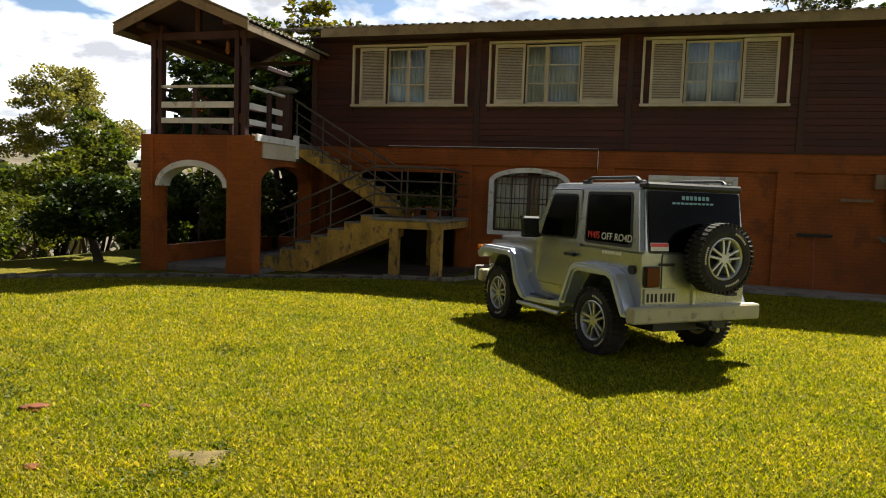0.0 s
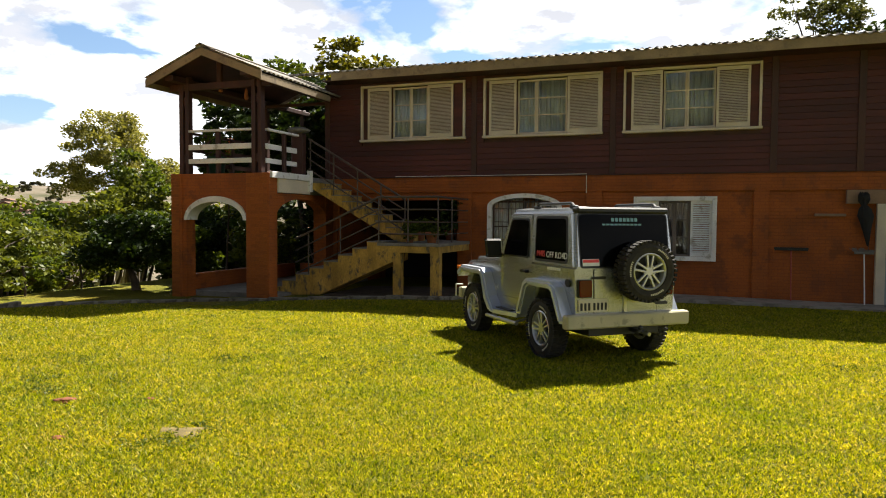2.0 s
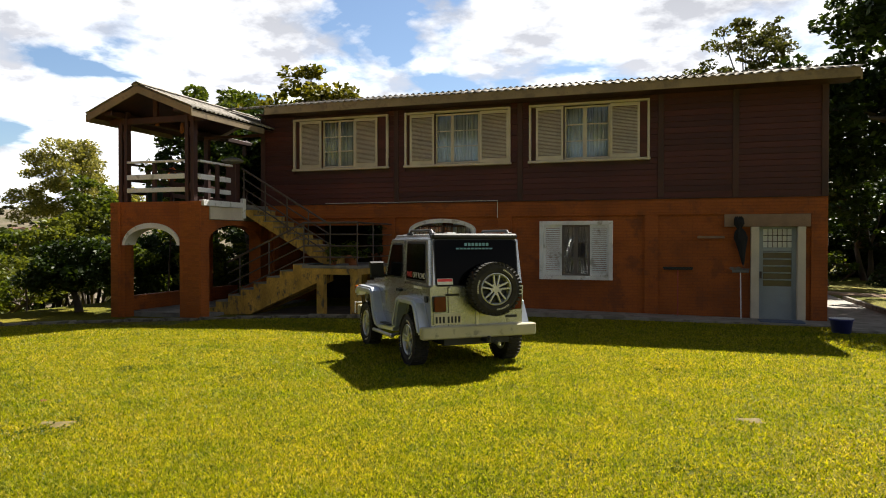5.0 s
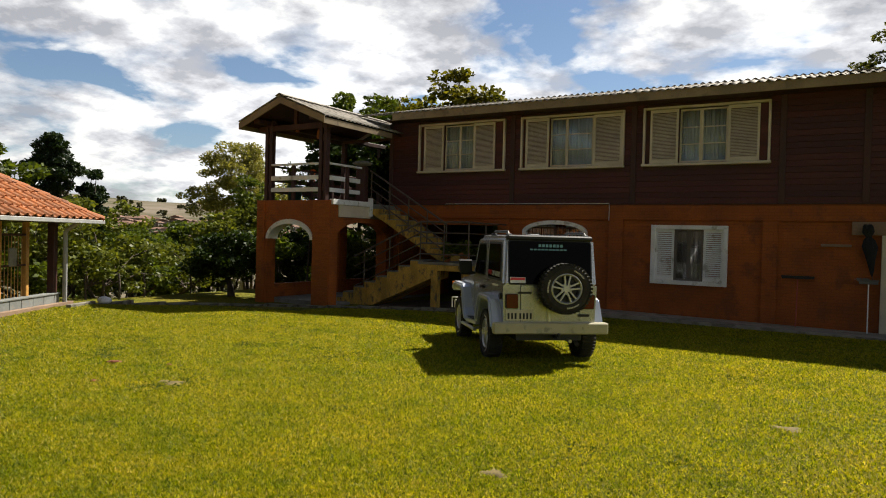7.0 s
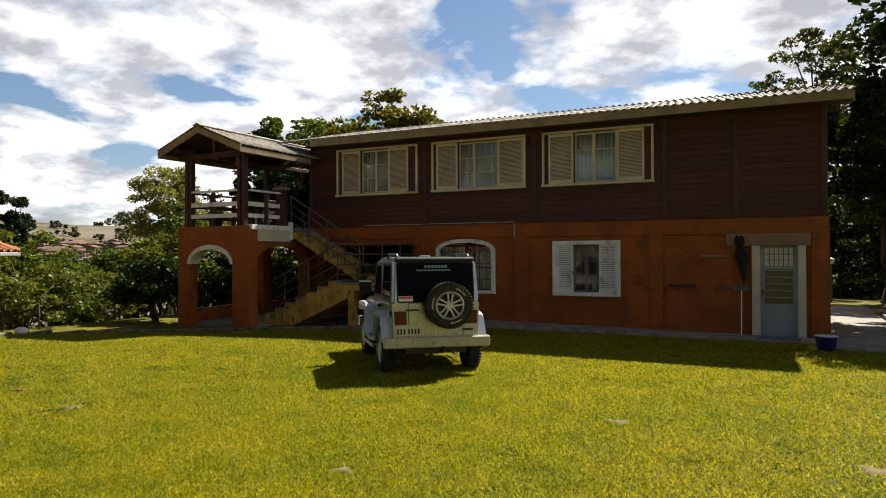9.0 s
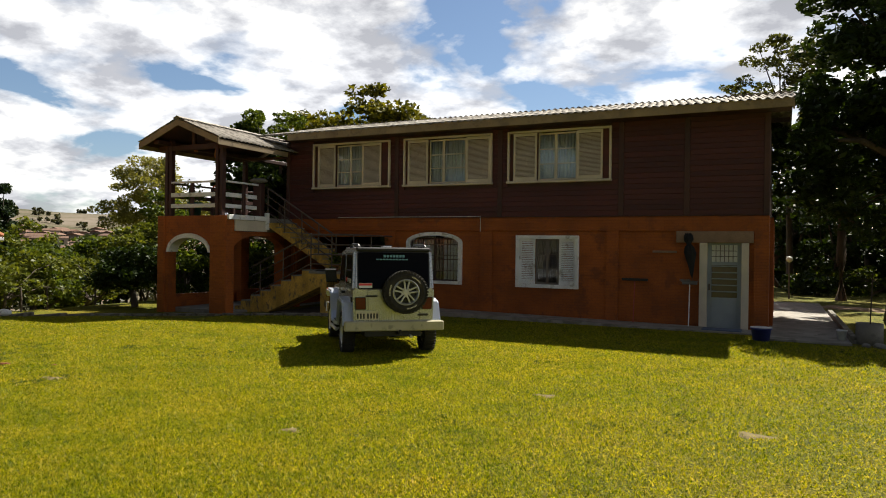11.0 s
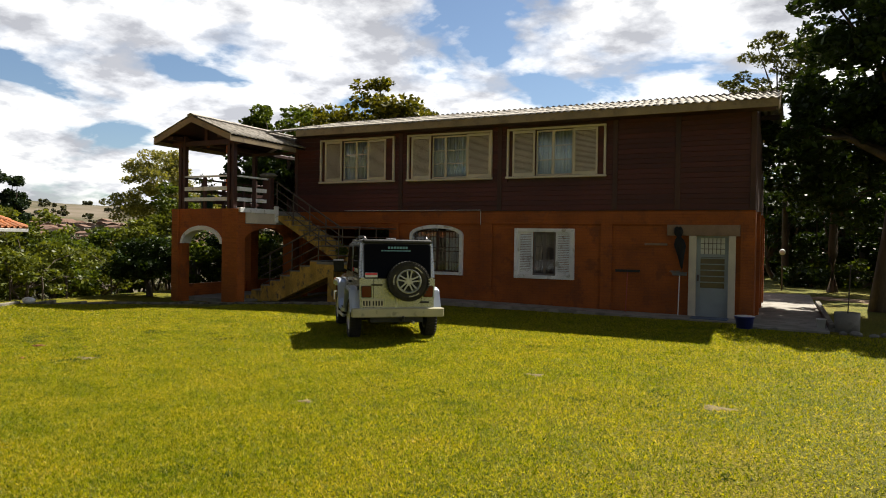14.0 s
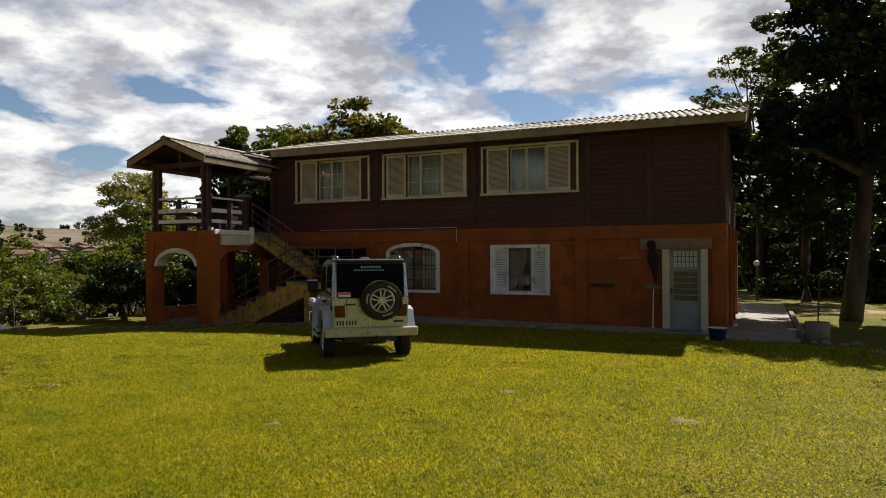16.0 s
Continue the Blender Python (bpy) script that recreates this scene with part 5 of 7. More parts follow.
def tree(name, label, x, y, crown, leaf_mat, leaf=0.12, per=260, trunk_r=0.16, clump_n=40, clump_r=0.5, lean=(0, 0), seed=1, bare=0.45, flat=0.6, stems=1, group="", base=None, bark=None, category="tree"):
    """A tree with limbs that reach into its crown. crown: ellipsoids (dx, dy, z, rx, ry, rz) about the trunk, z above datum."""
    rng = np.random.default_rng(seed)
    z0 = (gz(x, y) if base is None else base) - 0.05
    e = thing(name, label, category, (x, y, z0), 0, group)
    clumps = []
    tot = sum(c[3] * c[5] for c in crown)
    for dx, dy, zc, rx, ry, rz in crown:
        k = max(3, int(clump_n * rx * rz / tot))
        for _ in range(k):
            d = rng.normal(size=3)
            d /= np.linalg.norm(d)
            r = rng.uniform(bare, 1.0) ** 0.7
            clumps.append((dx + d[0] * rx * r, dy + d[1] * ry * r, zc - z0 + d[2] * rz * r, clump_r * rng.uniform(0.55, 1.3)))
    bm = bmesh.new()
    low = min(c[2] - c[5] for c in crown) - z0
    top = max(c[2] for c in crown) - z0
    mid = Vector((crown[0][0] * 0.5 + lean[0], crown[0][1] * 0.5 + lean[1], max(0.5, low + 0.15 * (top - low))))
    for s in range(stems):
        o = Vector((rng.normal() * 0.25 * (stems > 1), rng.normal() * 0.25 * (stems > 1), 0))
        m2 = mid + o * 2.5
        limb(bm, [o, o + (m2 - o) * 0.5 + Vector((rng.normal() * 0.06, rng.normal() * 0.06, 0)), m2], [trunk_r * 1.25, trunk_r, trunk_r * 0.75])
        pick = rng.choice(len(clumps), min(len(clumps), 14 // stems + 3), replace=False)
        for i in pick:
            c = Vector(clumps[i][:3])
            a = m2 * 0.98
            h = a.lerp(c, 0.5) + Vector((rng.normal() * 0.15, rng.normal() * 0.15, 0.12 * (c - a).length))
            limb(bm, [a, h, c], [trunk_r * 0.55, trunk_r * 0.3, trunk_r * 0.10], 5)
    bmesh.ops.recalc_face_normals(bm, faces=bm.faces)
    part("trunk", bm, bark or M_BARK, e, smooth=True)
    raw_mesh("crown", leaf_cloud(rng, clumps, per, leaf, flat), 4, leaf_mat, e)
    return e


M_LEAF_ALM = leafy("almond_leaves", (0.0275, 0.03575, 0.0055), (0.132, 0.1238, 0.0165), 0.4)
M_LEAF_FEATHER = leafy("feathery_leaves", (0.03, 0.0372, 0.0132), (0.078, 0.084, 0.03), 0.35)
M_BARK_PALE = mat("pale_bark", (0.34, 0.29, 0.22), 0.85, 0.25, 3, 22, 0.4, stretch=(1, 1, 0.3))
tree("eucalyptus_tree", "tall airy eucalyptus with pale limbs and olive crown", -19.3, 10.3, [(0, 0, 5.0, 2.2, 2.2, 1.2), (-1.2, -1, 3.4, 1.5, 1.5, 1.0), (1.5, 1.2, 3.6, 1.6, 1.5, 1.1), (0.2, 0.2, 6.0, 1.3, 1.4, 0.7)], M_LEAF_GREY, 0.075, 520, 0.11, 130, 0.52, seed=3, stems=3, bark=M_BARK_PALE)
tree("pine_tree", "tall dark pine with a ragged crown", -30.0, 5.6, [(0, 0, 5.0, 1.45, 1.45, 1.3), (0.1, 0, 6.4, 0.85, 0.85, 0.75), (-0.2, 0, 3.2, 1.6, 1.6, 1.3), (0, 0, 1.6, 1.5, 1.5, 1.0)], M_LEAF_PINE, 0.11, 560, 0.2, 130, 0.52, seed=4, bare=0.2)
tree("pine_tree", "smaller dark pine with a pointed crown", -30.4, 8.5, [(0, 0, 3.9, 0.95, 0.95, 0.9), (0.1, 0, 4.9, 0.5, 0.5, 0.5), (-0.1, 0, 2.4, 1.15, 1.15, 1.0), (0, 0, 1.2, 1.2, 1.2, 0.8)], M_LEAF_PINE, 0.11, 560, 0.16, 90, 0.44, seed=5, bare=0.2)
tree("broadleaf_tree", "large leafy tree behind the tiled kiosk", -12.8, -6.7, [(0, 0, 3.0, 1.9, 1.9, 1.7), (-0.5, -1.0, 4.2, 1.4, 1.4, 0.8), (0.5, 1.2, 2.2, 1.4, 1.3, 1.2)], M_LEAF_MID, 0.10, 480, 0.16, 120, 0.42, seed=6, bare=0.2)
tree("conifer_tree", "dark drooping conifer behind the kiosk", -18.6, -5.3, [(0, 0, 5.0, 1.7, 1.7, 1.5), (0, 0, 6.3, 0.8, 0.8, 0.8)], M_LEAF_PINE, 0.12, 480, 0.16, 80, 0.45, seed=16, bare=0.2)
# hedge of shrubs past the kerb
for i, (x, y, zc, r, h, mt) in enumerate([(-6.9, -7.6, 1.15, 1.3, 1.2, M_LEAF_YEL), (-7.6, -5.4, 1.25, 1.45, 1.35, M_LEAF_YEL), (-8.9, -3.7, 0.85, 1.35, 1.2, M_LEAF_MID), (-9.6, -1.8, 0.55, 1.4, 1.25, M_LEAF_YEL), (-10.6, -5.0, 0.9, 1.6, 1.5, M_LEAF_YEL), (-6.3, -9.4, 0.8, 1.1, 1.1, M_LEAF_MID), (-12.0, -1.5, 0.5, 1.6, 1.3, M_LEAF_DARK)]):
    tree("shrub", "dense leafy garden shrub with pale green leaves" if mt is M_LEAF_YEL else "dense leafy green garden shrub", x, y, [(0, 0, zc, r, r, h), (0.5, 0.4, zc - 0.6, r, r, h * 0.7), (-0.3, -0.5, zc + 0.25, r * 0.7, r * 0.7, h * 0.75)], mt, 0.075, 520, 0.05, 60, 0.36, seed=20 + i, bare=0.3, stems=3, group="hedge shrubs", category="shrub")
tree("shrub", "low yellow-green shrub in the hedge", -7.7, -4.3, [(0, 0, 0.35, 0.55, 0.55, 0.6)], M_LEAF_YEL, 0.07, 700, 0.03, 16, 0.25, seed=40, category="shrub")
tree("small_tree", "small dark dome-shaped tree with a leaning trunk", -5.3, -2.5, [(-0.45, 0.25, 1.05, 1.15, 1.1, 0.55), (0.0, 0.25, 0.6, 1.05, 1.0, 0.38), (-0.95, 0.2, 0.55, 1.0, 1.0, 0.42)], M_LEAF_DARK, 0.07, 720, 0.10, 70, 0.36, lean=(-0.25, 0.05), seed=8, bare=0.3)
# behind the porch and the house
tree("almond_tree", "spreading almond tree with big leaves behind the roof", -17.6, 31.6, [(0, 0, 12.4, 5.2, 4.0, 1.5), (-4.6, -0.5, 12.0, 3.6, 3.0, 1.4), (0.2, 0, 14.7, 1.5, 1.2, 0.9), (4.2, 0, 11.6, 2.4, 1.8, 0.7), (3.0, 0, 12.8, 2.4, 2.0, 0.9), (-0.5, 0, 10.4, 5.0, 4.0, 1.5), (-6.0, 0, 9.8, 3.0, 3.0, 1.6)], M_LEAF_ALM, 0.24, 62, 0.34, 170, 0.95, seed=9, bare=0.2)
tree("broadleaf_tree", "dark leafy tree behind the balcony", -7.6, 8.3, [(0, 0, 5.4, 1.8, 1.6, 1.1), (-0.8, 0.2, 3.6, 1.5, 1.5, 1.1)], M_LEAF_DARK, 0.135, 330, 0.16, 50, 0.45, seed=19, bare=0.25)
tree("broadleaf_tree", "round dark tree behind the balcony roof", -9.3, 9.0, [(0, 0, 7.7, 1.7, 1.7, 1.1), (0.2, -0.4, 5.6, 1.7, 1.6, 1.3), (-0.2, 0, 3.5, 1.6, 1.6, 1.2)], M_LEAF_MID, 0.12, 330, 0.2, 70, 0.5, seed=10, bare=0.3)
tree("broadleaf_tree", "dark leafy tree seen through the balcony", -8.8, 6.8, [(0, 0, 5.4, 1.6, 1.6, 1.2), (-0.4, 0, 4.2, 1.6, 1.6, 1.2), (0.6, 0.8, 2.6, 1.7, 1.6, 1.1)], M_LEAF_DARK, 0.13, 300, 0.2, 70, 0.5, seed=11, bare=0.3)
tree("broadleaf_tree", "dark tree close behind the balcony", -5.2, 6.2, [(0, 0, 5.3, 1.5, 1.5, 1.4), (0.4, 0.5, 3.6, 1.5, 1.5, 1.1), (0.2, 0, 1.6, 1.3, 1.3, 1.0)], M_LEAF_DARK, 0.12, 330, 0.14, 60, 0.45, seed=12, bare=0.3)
# added tree, its lobes set in the sun's path to shade the porch
tree("broadleaf_tree", "dense dark tree added to keep sun off the porch", -4.4, 4.4, [(0, 0, 4.6, 1.6, 1.6, 1.2), (-1.0, -0.6, 4.0, 1.2, 1.3, 1.0), (0.8, 0.6, 3.0, 1.3, 1.4, 1.0), (2.0, -1.0, 4.7, 1.1, 1.4, 1.0), (1.2, -1.6, 3.9, 1.0, 1.0, 0.8)], M_LEAF_DARK, 0.13, 760, 0.12, 130, 0.48, lean=(-0.4, 0.2), seed=41, bare=0.1)
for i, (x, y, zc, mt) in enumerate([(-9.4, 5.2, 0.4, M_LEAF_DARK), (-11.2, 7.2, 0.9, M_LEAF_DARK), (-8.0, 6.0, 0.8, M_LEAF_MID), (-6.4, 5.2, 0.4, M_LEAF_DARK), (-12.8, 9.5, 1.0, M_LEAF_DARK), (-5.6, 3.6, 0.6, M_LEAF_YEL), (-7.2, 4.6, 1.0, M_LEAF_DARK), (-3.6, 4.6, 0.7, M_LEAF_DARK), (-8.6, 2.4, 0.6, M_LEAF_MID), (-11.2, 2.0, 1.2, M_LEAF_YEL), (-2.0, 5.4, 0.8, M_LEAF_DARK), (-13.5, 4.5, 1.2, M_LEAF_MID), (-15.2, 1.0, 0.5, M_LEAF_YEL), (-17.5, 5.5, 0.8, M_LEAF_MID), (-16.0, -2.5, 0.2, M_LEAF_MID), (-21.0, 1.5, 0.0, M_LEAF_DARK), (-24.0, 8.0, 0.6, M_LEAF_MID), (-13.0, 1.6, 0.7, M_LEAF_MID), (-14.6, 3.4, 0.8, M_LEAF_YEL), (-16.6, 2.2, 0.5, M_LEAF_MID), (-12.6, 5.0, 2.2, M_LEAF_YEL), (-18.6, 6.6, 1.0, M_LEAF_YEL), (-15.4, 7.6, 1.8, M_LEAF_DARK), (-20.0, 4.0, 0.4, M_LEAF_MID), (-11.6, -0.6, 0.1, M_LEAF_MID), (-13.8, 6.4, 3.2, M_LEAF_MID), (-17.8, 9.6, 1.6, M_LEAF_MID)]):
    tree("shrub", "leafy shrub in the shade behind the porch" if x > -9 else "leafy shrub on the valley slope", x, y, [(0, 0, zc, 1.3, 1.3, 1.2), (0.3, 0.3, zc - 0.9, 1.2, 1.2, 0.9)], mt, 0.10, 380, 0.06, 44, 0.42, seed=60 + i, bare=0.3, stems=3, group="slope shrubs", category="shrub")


def palm(x, y, h, seed, n=13, length=1.5):
    """A small palm: a stem and arching fronds with paired leaflets."""
    rng = np.random.default_rng(seed)
    z0 = gz(x, y) - 0.05
    e = thing("palm", "small palm with arching yellow-green fronds", "palm", (x, y, z0))
    bm = bmesh.new()
    limb(bm, [(0, 0, 0), (0.05, 0, h * 0.5), (0.02, 0.03, h)], [0.10, 0.08, 0.06])
    part("trunk", bm, M_BARK, e, smooth=True)
    co = []
    for k in range(n):
        a = 2 * math.pi * k / n + rng.uniform(-0.2, 0.2)
        up = rng.uniform(0.5, 1.2)
        prev = None
        for s in range(16):
            t = s / 15
            r = length * t
            p = np.array([math.cos(a) * r, math.sin(a) * r, h + up * r - 0.62 * r * r])
            if prev is not None:
                side = np.array([-math.sin(a), math.cos(a), 0.0])
                w = 0.34 * math.sin(math.pi * min(1, t + 0.12)) + 0.03
                for sg in (-1, 1):
                    tip = p + side * sg * w + np.array([math.cos(a) * 0.14, math.sin(a) * 0.14, -0.12])
                    co += [prev, prev * 0.6 + p * 0.4 + np.array([0, 0, 0.012]), tip, p * 0.5 + prev * 0.5 - np.array([0, 0, 0.012])]
            prev = p
    raw_mesh("fronds", np.array(co), 4, M_LEAF_YEL, e)


palm(-12.4, 2.6, 1.7, 1)
palm(-10.3, 0.6, 1.5, 2)
palm(-4.4, 4.9, 1.4, 3, length=1.2)
palm(-11.0, 0.1, 1.6, 5)
# right-hand wood
tree("tall_tree", "tall airy tree with feathery grey-green foliage", 14.4, 22.3, [(-0.2, 0, 11.9, 2.4, 2.2, 1.6), (-1.4, 0, 10.2, 2.2, 2.0, 1.2), (1.4, 0, 8.4, 2.2, 2.0, 1.4), (0, 0, 6.4, 2.0, 2.0, 1.2)], M_LEAF_FEATHER, 0.105, 330, 0.16, 120, 0.45, seed=13, bare=0.2)
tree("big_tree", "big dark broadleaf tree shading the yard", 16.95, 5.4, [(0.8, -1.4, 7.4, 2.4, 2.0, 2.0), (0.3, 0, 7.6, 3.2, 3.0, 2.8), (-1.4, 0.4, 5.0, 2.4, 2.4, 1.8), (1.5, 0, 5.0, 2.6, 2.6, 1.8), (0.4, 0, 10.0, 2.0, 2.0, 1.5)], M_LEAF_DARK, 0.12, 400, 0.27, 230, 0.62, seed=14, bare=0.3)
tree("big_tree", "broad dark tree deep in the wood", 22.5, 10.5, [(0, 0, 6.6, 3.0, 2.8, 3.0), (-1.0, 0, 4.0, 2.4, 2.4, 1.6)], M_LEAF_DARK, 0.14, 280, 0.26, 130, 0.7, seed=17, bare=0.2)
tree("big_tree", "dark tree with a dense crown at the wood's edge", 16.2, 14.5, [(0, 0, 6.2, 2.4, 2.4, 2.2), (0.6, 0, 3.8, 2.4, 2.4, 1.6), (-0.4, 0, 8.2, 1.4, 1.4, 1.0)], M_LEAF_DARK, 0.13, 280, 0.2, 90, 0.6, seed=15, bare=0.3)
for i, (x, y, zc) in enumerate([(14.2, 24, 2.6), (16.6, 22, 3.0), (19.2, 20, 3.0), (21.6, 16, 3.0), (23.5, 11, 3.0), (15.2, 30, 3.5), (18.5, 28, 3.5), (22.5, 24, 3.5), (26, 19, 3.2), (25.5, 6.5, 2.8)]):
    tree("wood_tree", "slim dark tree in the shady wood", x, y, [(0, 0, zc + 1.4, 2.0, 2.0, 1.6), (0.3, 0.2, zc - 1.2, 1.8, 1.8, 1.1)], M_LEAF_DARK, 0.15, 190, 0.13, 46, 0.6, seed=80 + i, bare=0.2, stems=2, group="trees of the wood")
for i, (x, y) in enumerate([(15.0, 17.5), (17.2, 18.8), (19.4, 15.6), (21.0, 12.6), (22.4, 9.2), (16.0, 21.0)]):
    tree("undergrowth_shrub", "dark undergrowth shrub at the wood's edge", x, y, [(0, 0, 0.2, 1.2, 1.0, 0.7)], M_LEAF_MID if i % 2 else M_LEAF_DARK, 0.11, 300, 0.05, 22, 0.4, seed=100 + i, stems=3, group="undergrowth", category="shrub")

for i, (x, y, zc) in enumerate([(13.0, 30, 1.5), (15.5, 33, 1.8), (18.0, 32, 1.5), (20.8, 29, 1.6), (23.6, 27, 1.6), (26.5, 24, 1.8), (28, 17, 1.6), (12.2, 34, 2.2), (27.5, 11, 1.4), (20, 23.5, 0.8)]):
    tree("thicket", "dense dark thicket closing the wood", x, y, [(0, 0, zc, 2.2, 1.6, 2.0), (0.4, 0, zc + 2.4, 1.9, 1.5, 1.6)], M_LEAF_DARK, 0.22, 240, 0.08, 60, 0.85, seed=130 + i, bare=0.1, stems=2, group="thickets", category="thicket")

# ---- tiled kiosk ----
M_TILE = mat("clay_roof_tile", (0.31, 0.092, 0.017), 0.75, 0.2, 3, 30, 0.3, dark=(0.30, 0.13, 0.06), spots=0.12, rnd=0.25)
M_BLOCK = mat("grey_block", (0.19, 0.20, 0.19), 0.85, 0.15, 3, 30, 0.3, dark=(0.2, 0.19, 0.17), spots=0.25, rnd=0.08)
M_YWOOD = mat("varnished_yellow_wood", (0.46, 0.24, 0.06), 0.5, 0.25, 3, 30, 0.2, stretch=(1, 1, 0.3))
M_GALV = mat("grey_gutter_paint", (0.34, 0.34, 0.33), 0.5, 0.12, 3, 40, 0.1)
K_LOC = (-4.28, -8.42, -0.19)
kiosk = thing("kiosk", "open garden kiosk with a hipped clay-tile roof and low block wall", "kiosk", K_LOC, -59.0)
KL, KD, KE = 7.5, 5.2, 1.98
for k in range(int(KL / 0.41)):
    for r in range(2):
        x = 0.05 + k * 0.41 - (0.2 if r else 0)
        part("block", boxes((max(0.05, x), x + 0.40, -0.30, -0.12, -0.15 + r * 0.20 - (0 if r else 0.3), 0.045 + r * 0.20), bevel=0.006), M_BLOCK, kiosk)
part("wall_cap", boxes((0.03, KL, -0.32, -0.10, 0.248, 0.285), bevel=0.006), M_BLOCK, kiosk)
part("kiosk_floor", boxes((0.1, KL, -KD, -0.31, -0.3, 0.05)), M_CONC, kiosk)
part("foundation", boxes((-0.3, KL, -0.11, 0.03, -0.3, 0.06)), M_LINTEL, kiosk, "brown earth-stained footing")
bm = bmesh.new()
tube(bm, (0.0, -0.02, -0.2), (0.0, -0.02, 1.72), 0.05, 12)
tube(bm, (0.0, -0.02, 1.72), (-0.10, 0.30, 1.98), 0.05, 12)
part("downpipe", bm, M_GALV, kiosk, "grey downpipe")
part("post", boxes((0.03, 0.19, -0.34, -0.18, -0.1, 1.98), bevel=0.01), M_DARKWOOD, kiosk)
for x in (1.05, 2.0, 4.6, 6.8):
    part("post", boxes((x, x + 0.11, -0.34, -0.23, 0.28, 1.98), bevel=0.012), M_YWOOD, kiosk, "yellow varnished post")
for x in (0.2, 3.5, 7.2):
    part("post", boxes((x, x + 0.15, -KD, -KD + 0.15, -0.1, 1.98), bevel=0.012), M_DARKWOOD, kiosk)
# dark panel added across the kiosk so its inside reads black
part("partition", boxes((2.22, 2.32, -KD + 0.36, -0.40, 0.05, 1.97)), M_DARKWOOD, kiosk)
part("back_wall", boxes((2.4, KL, -KD + 0.2, -KD + 0.35, -0.1, 1.98)), M_DARKWOOD, kiosk)
part("plate_beam", boxes((-0.1, KL, -0.34, -0.20, 1.90, 2.04)), M_DARKWOOD, kiosk)
for k in range(7):
    x = 1.24 + 0.115 * k
    bm = bmesh.new()
    tube(bm, (x, -0.29, 0.285), (x + random.uniform(-0.01, 0.01), -0.29, 1.62 + random.uniform(-0.08, 0.05)), 0.009, 6)
    part("bamboo_cane", bm, M_YWOOD, kiosk)
part("screen_rail", boxes((1.0, 2.2, -0.27, -0.24, 1.60, 1.65)), M_DARKWOOD, kiosk)
part("screen_rail", boxes((1.0, 2.2, -0.27, -0.24, 0.95, 0.99)), M_DARKWOOD, kiosk)
part("gutter", boxes((-0.62, KL, 0.50, 0.60, KE - 0.07, KE + 0.02), bevel=0.01), M_GALV, kiosk, "grey rain gutter")
pit = math.atan(0.57)
bm = bmesh.new()
hx, hz = KD / 2 + 0.5, KE + 0.57 * (KD / 2 + 0.5)
lo = [(-0.6, 0.55, KE), (KL, 0.55, KE), (KL, -KD - 0.55, KE), (-0.6, -KD - 0.55, KE)]
ri = [(-0.6 + hx, -KD / 2, hz), (KL, -KD / 2, hz)]
vb = [bm.verts.new(p) for p in lo] + [bm.verts.new(p) for p in ri]
for f4 in ((0, 1, 5, 4), (3, 0, 4), (2, 3, 4, 5), (1, 2, 5), (3, 2, 1, 0)):
    bm.faces.new([vb[i] for i in f4])
bmesh.ops.recalc_face_normals(bm, faces=bm.faces)
part("roof_deck", bm, M_TILE, kiosk)


def tile_mesh():
    """One barrel tile: a flat pan and a rounded roll, 0.29 by 0.40 m."""
    prof = [(0.0, 0.012), (0.03, 0.045), (0.075, 0.066), (0.12, 0.045), (0.155, 0.012), (0.22, 0.0), (0.29, 0.012)]
    bm = bmesh.new()
    rows = []
    for y, dz in ((0.0, 0.034), (0.40, 0.0)):
        rows.append([bm.verts.new((x, y, z + dz)) for x, z in prof])
    rows.append([bm.verts.new((x, 0.0, z + 0.002)) for x, z in prof])
    for i in range(len(prof) - 1):
        bm.faces.new((rows[0][i], rows[0][i + 1], rows[1][i + 1], rows[1][i]))
        bm.faces.new((rows[2][i], rows[2][i + 1], rows[0][i + 1], rows[0][i]))
    return mesh_of("roof_tile", bm, M_TILE)


t_me = tile_mesh()
for r in range(9):
    for c in range(28):
        x, d = -0.58 + 0.29 * c, r * 0.355
        if x < -0.62 + d * math.cos(pit) * 1.0 or x > KL - 0.25:
            continue
        ob = new("roof_tile", t_me)
        ob.parent = kiosk
        ob.matrix_basis = pose(x + 0.29 + random.uniform(-0.006, 0.006), 0.57 - d * math.cos(pit), KE + 0.012 + d * math.sin(pit) + random.uniform(0, 0.006), 0, 0, 180) @ pose(0, 0, 0, math.degrees(pit) + random.uniform(-0.6, 0.6))
bm = bmesh.new()
for k in range(11):
    t0, t1 = k / 11, (k + 1.15) / 11
    a, b = Vector(lo[0]), Vector(ri[0])
    bm = bmesh.new()
    tube(bm, a.lerp(b, t0) + Vector((0, 0, 0.03)), a.lerp(b, t1) + Vector((0, 0, 0.02)), 0.10, 10, 0.085)
    part("hip_cap", bm, M_TILE, kiosk)
bm = bmesh.new()
box(bm, -0.13, 0.13, -0.02, 0.02, -0.20, 0.20, bevel=0.02)
wall_pot = part("hanging_sign", bm, M_CONC, kiosk, "grey board hanging on the bamboo screen")
wall_pot.matrix_basis = pose(1.62, -0.245, 1.15)

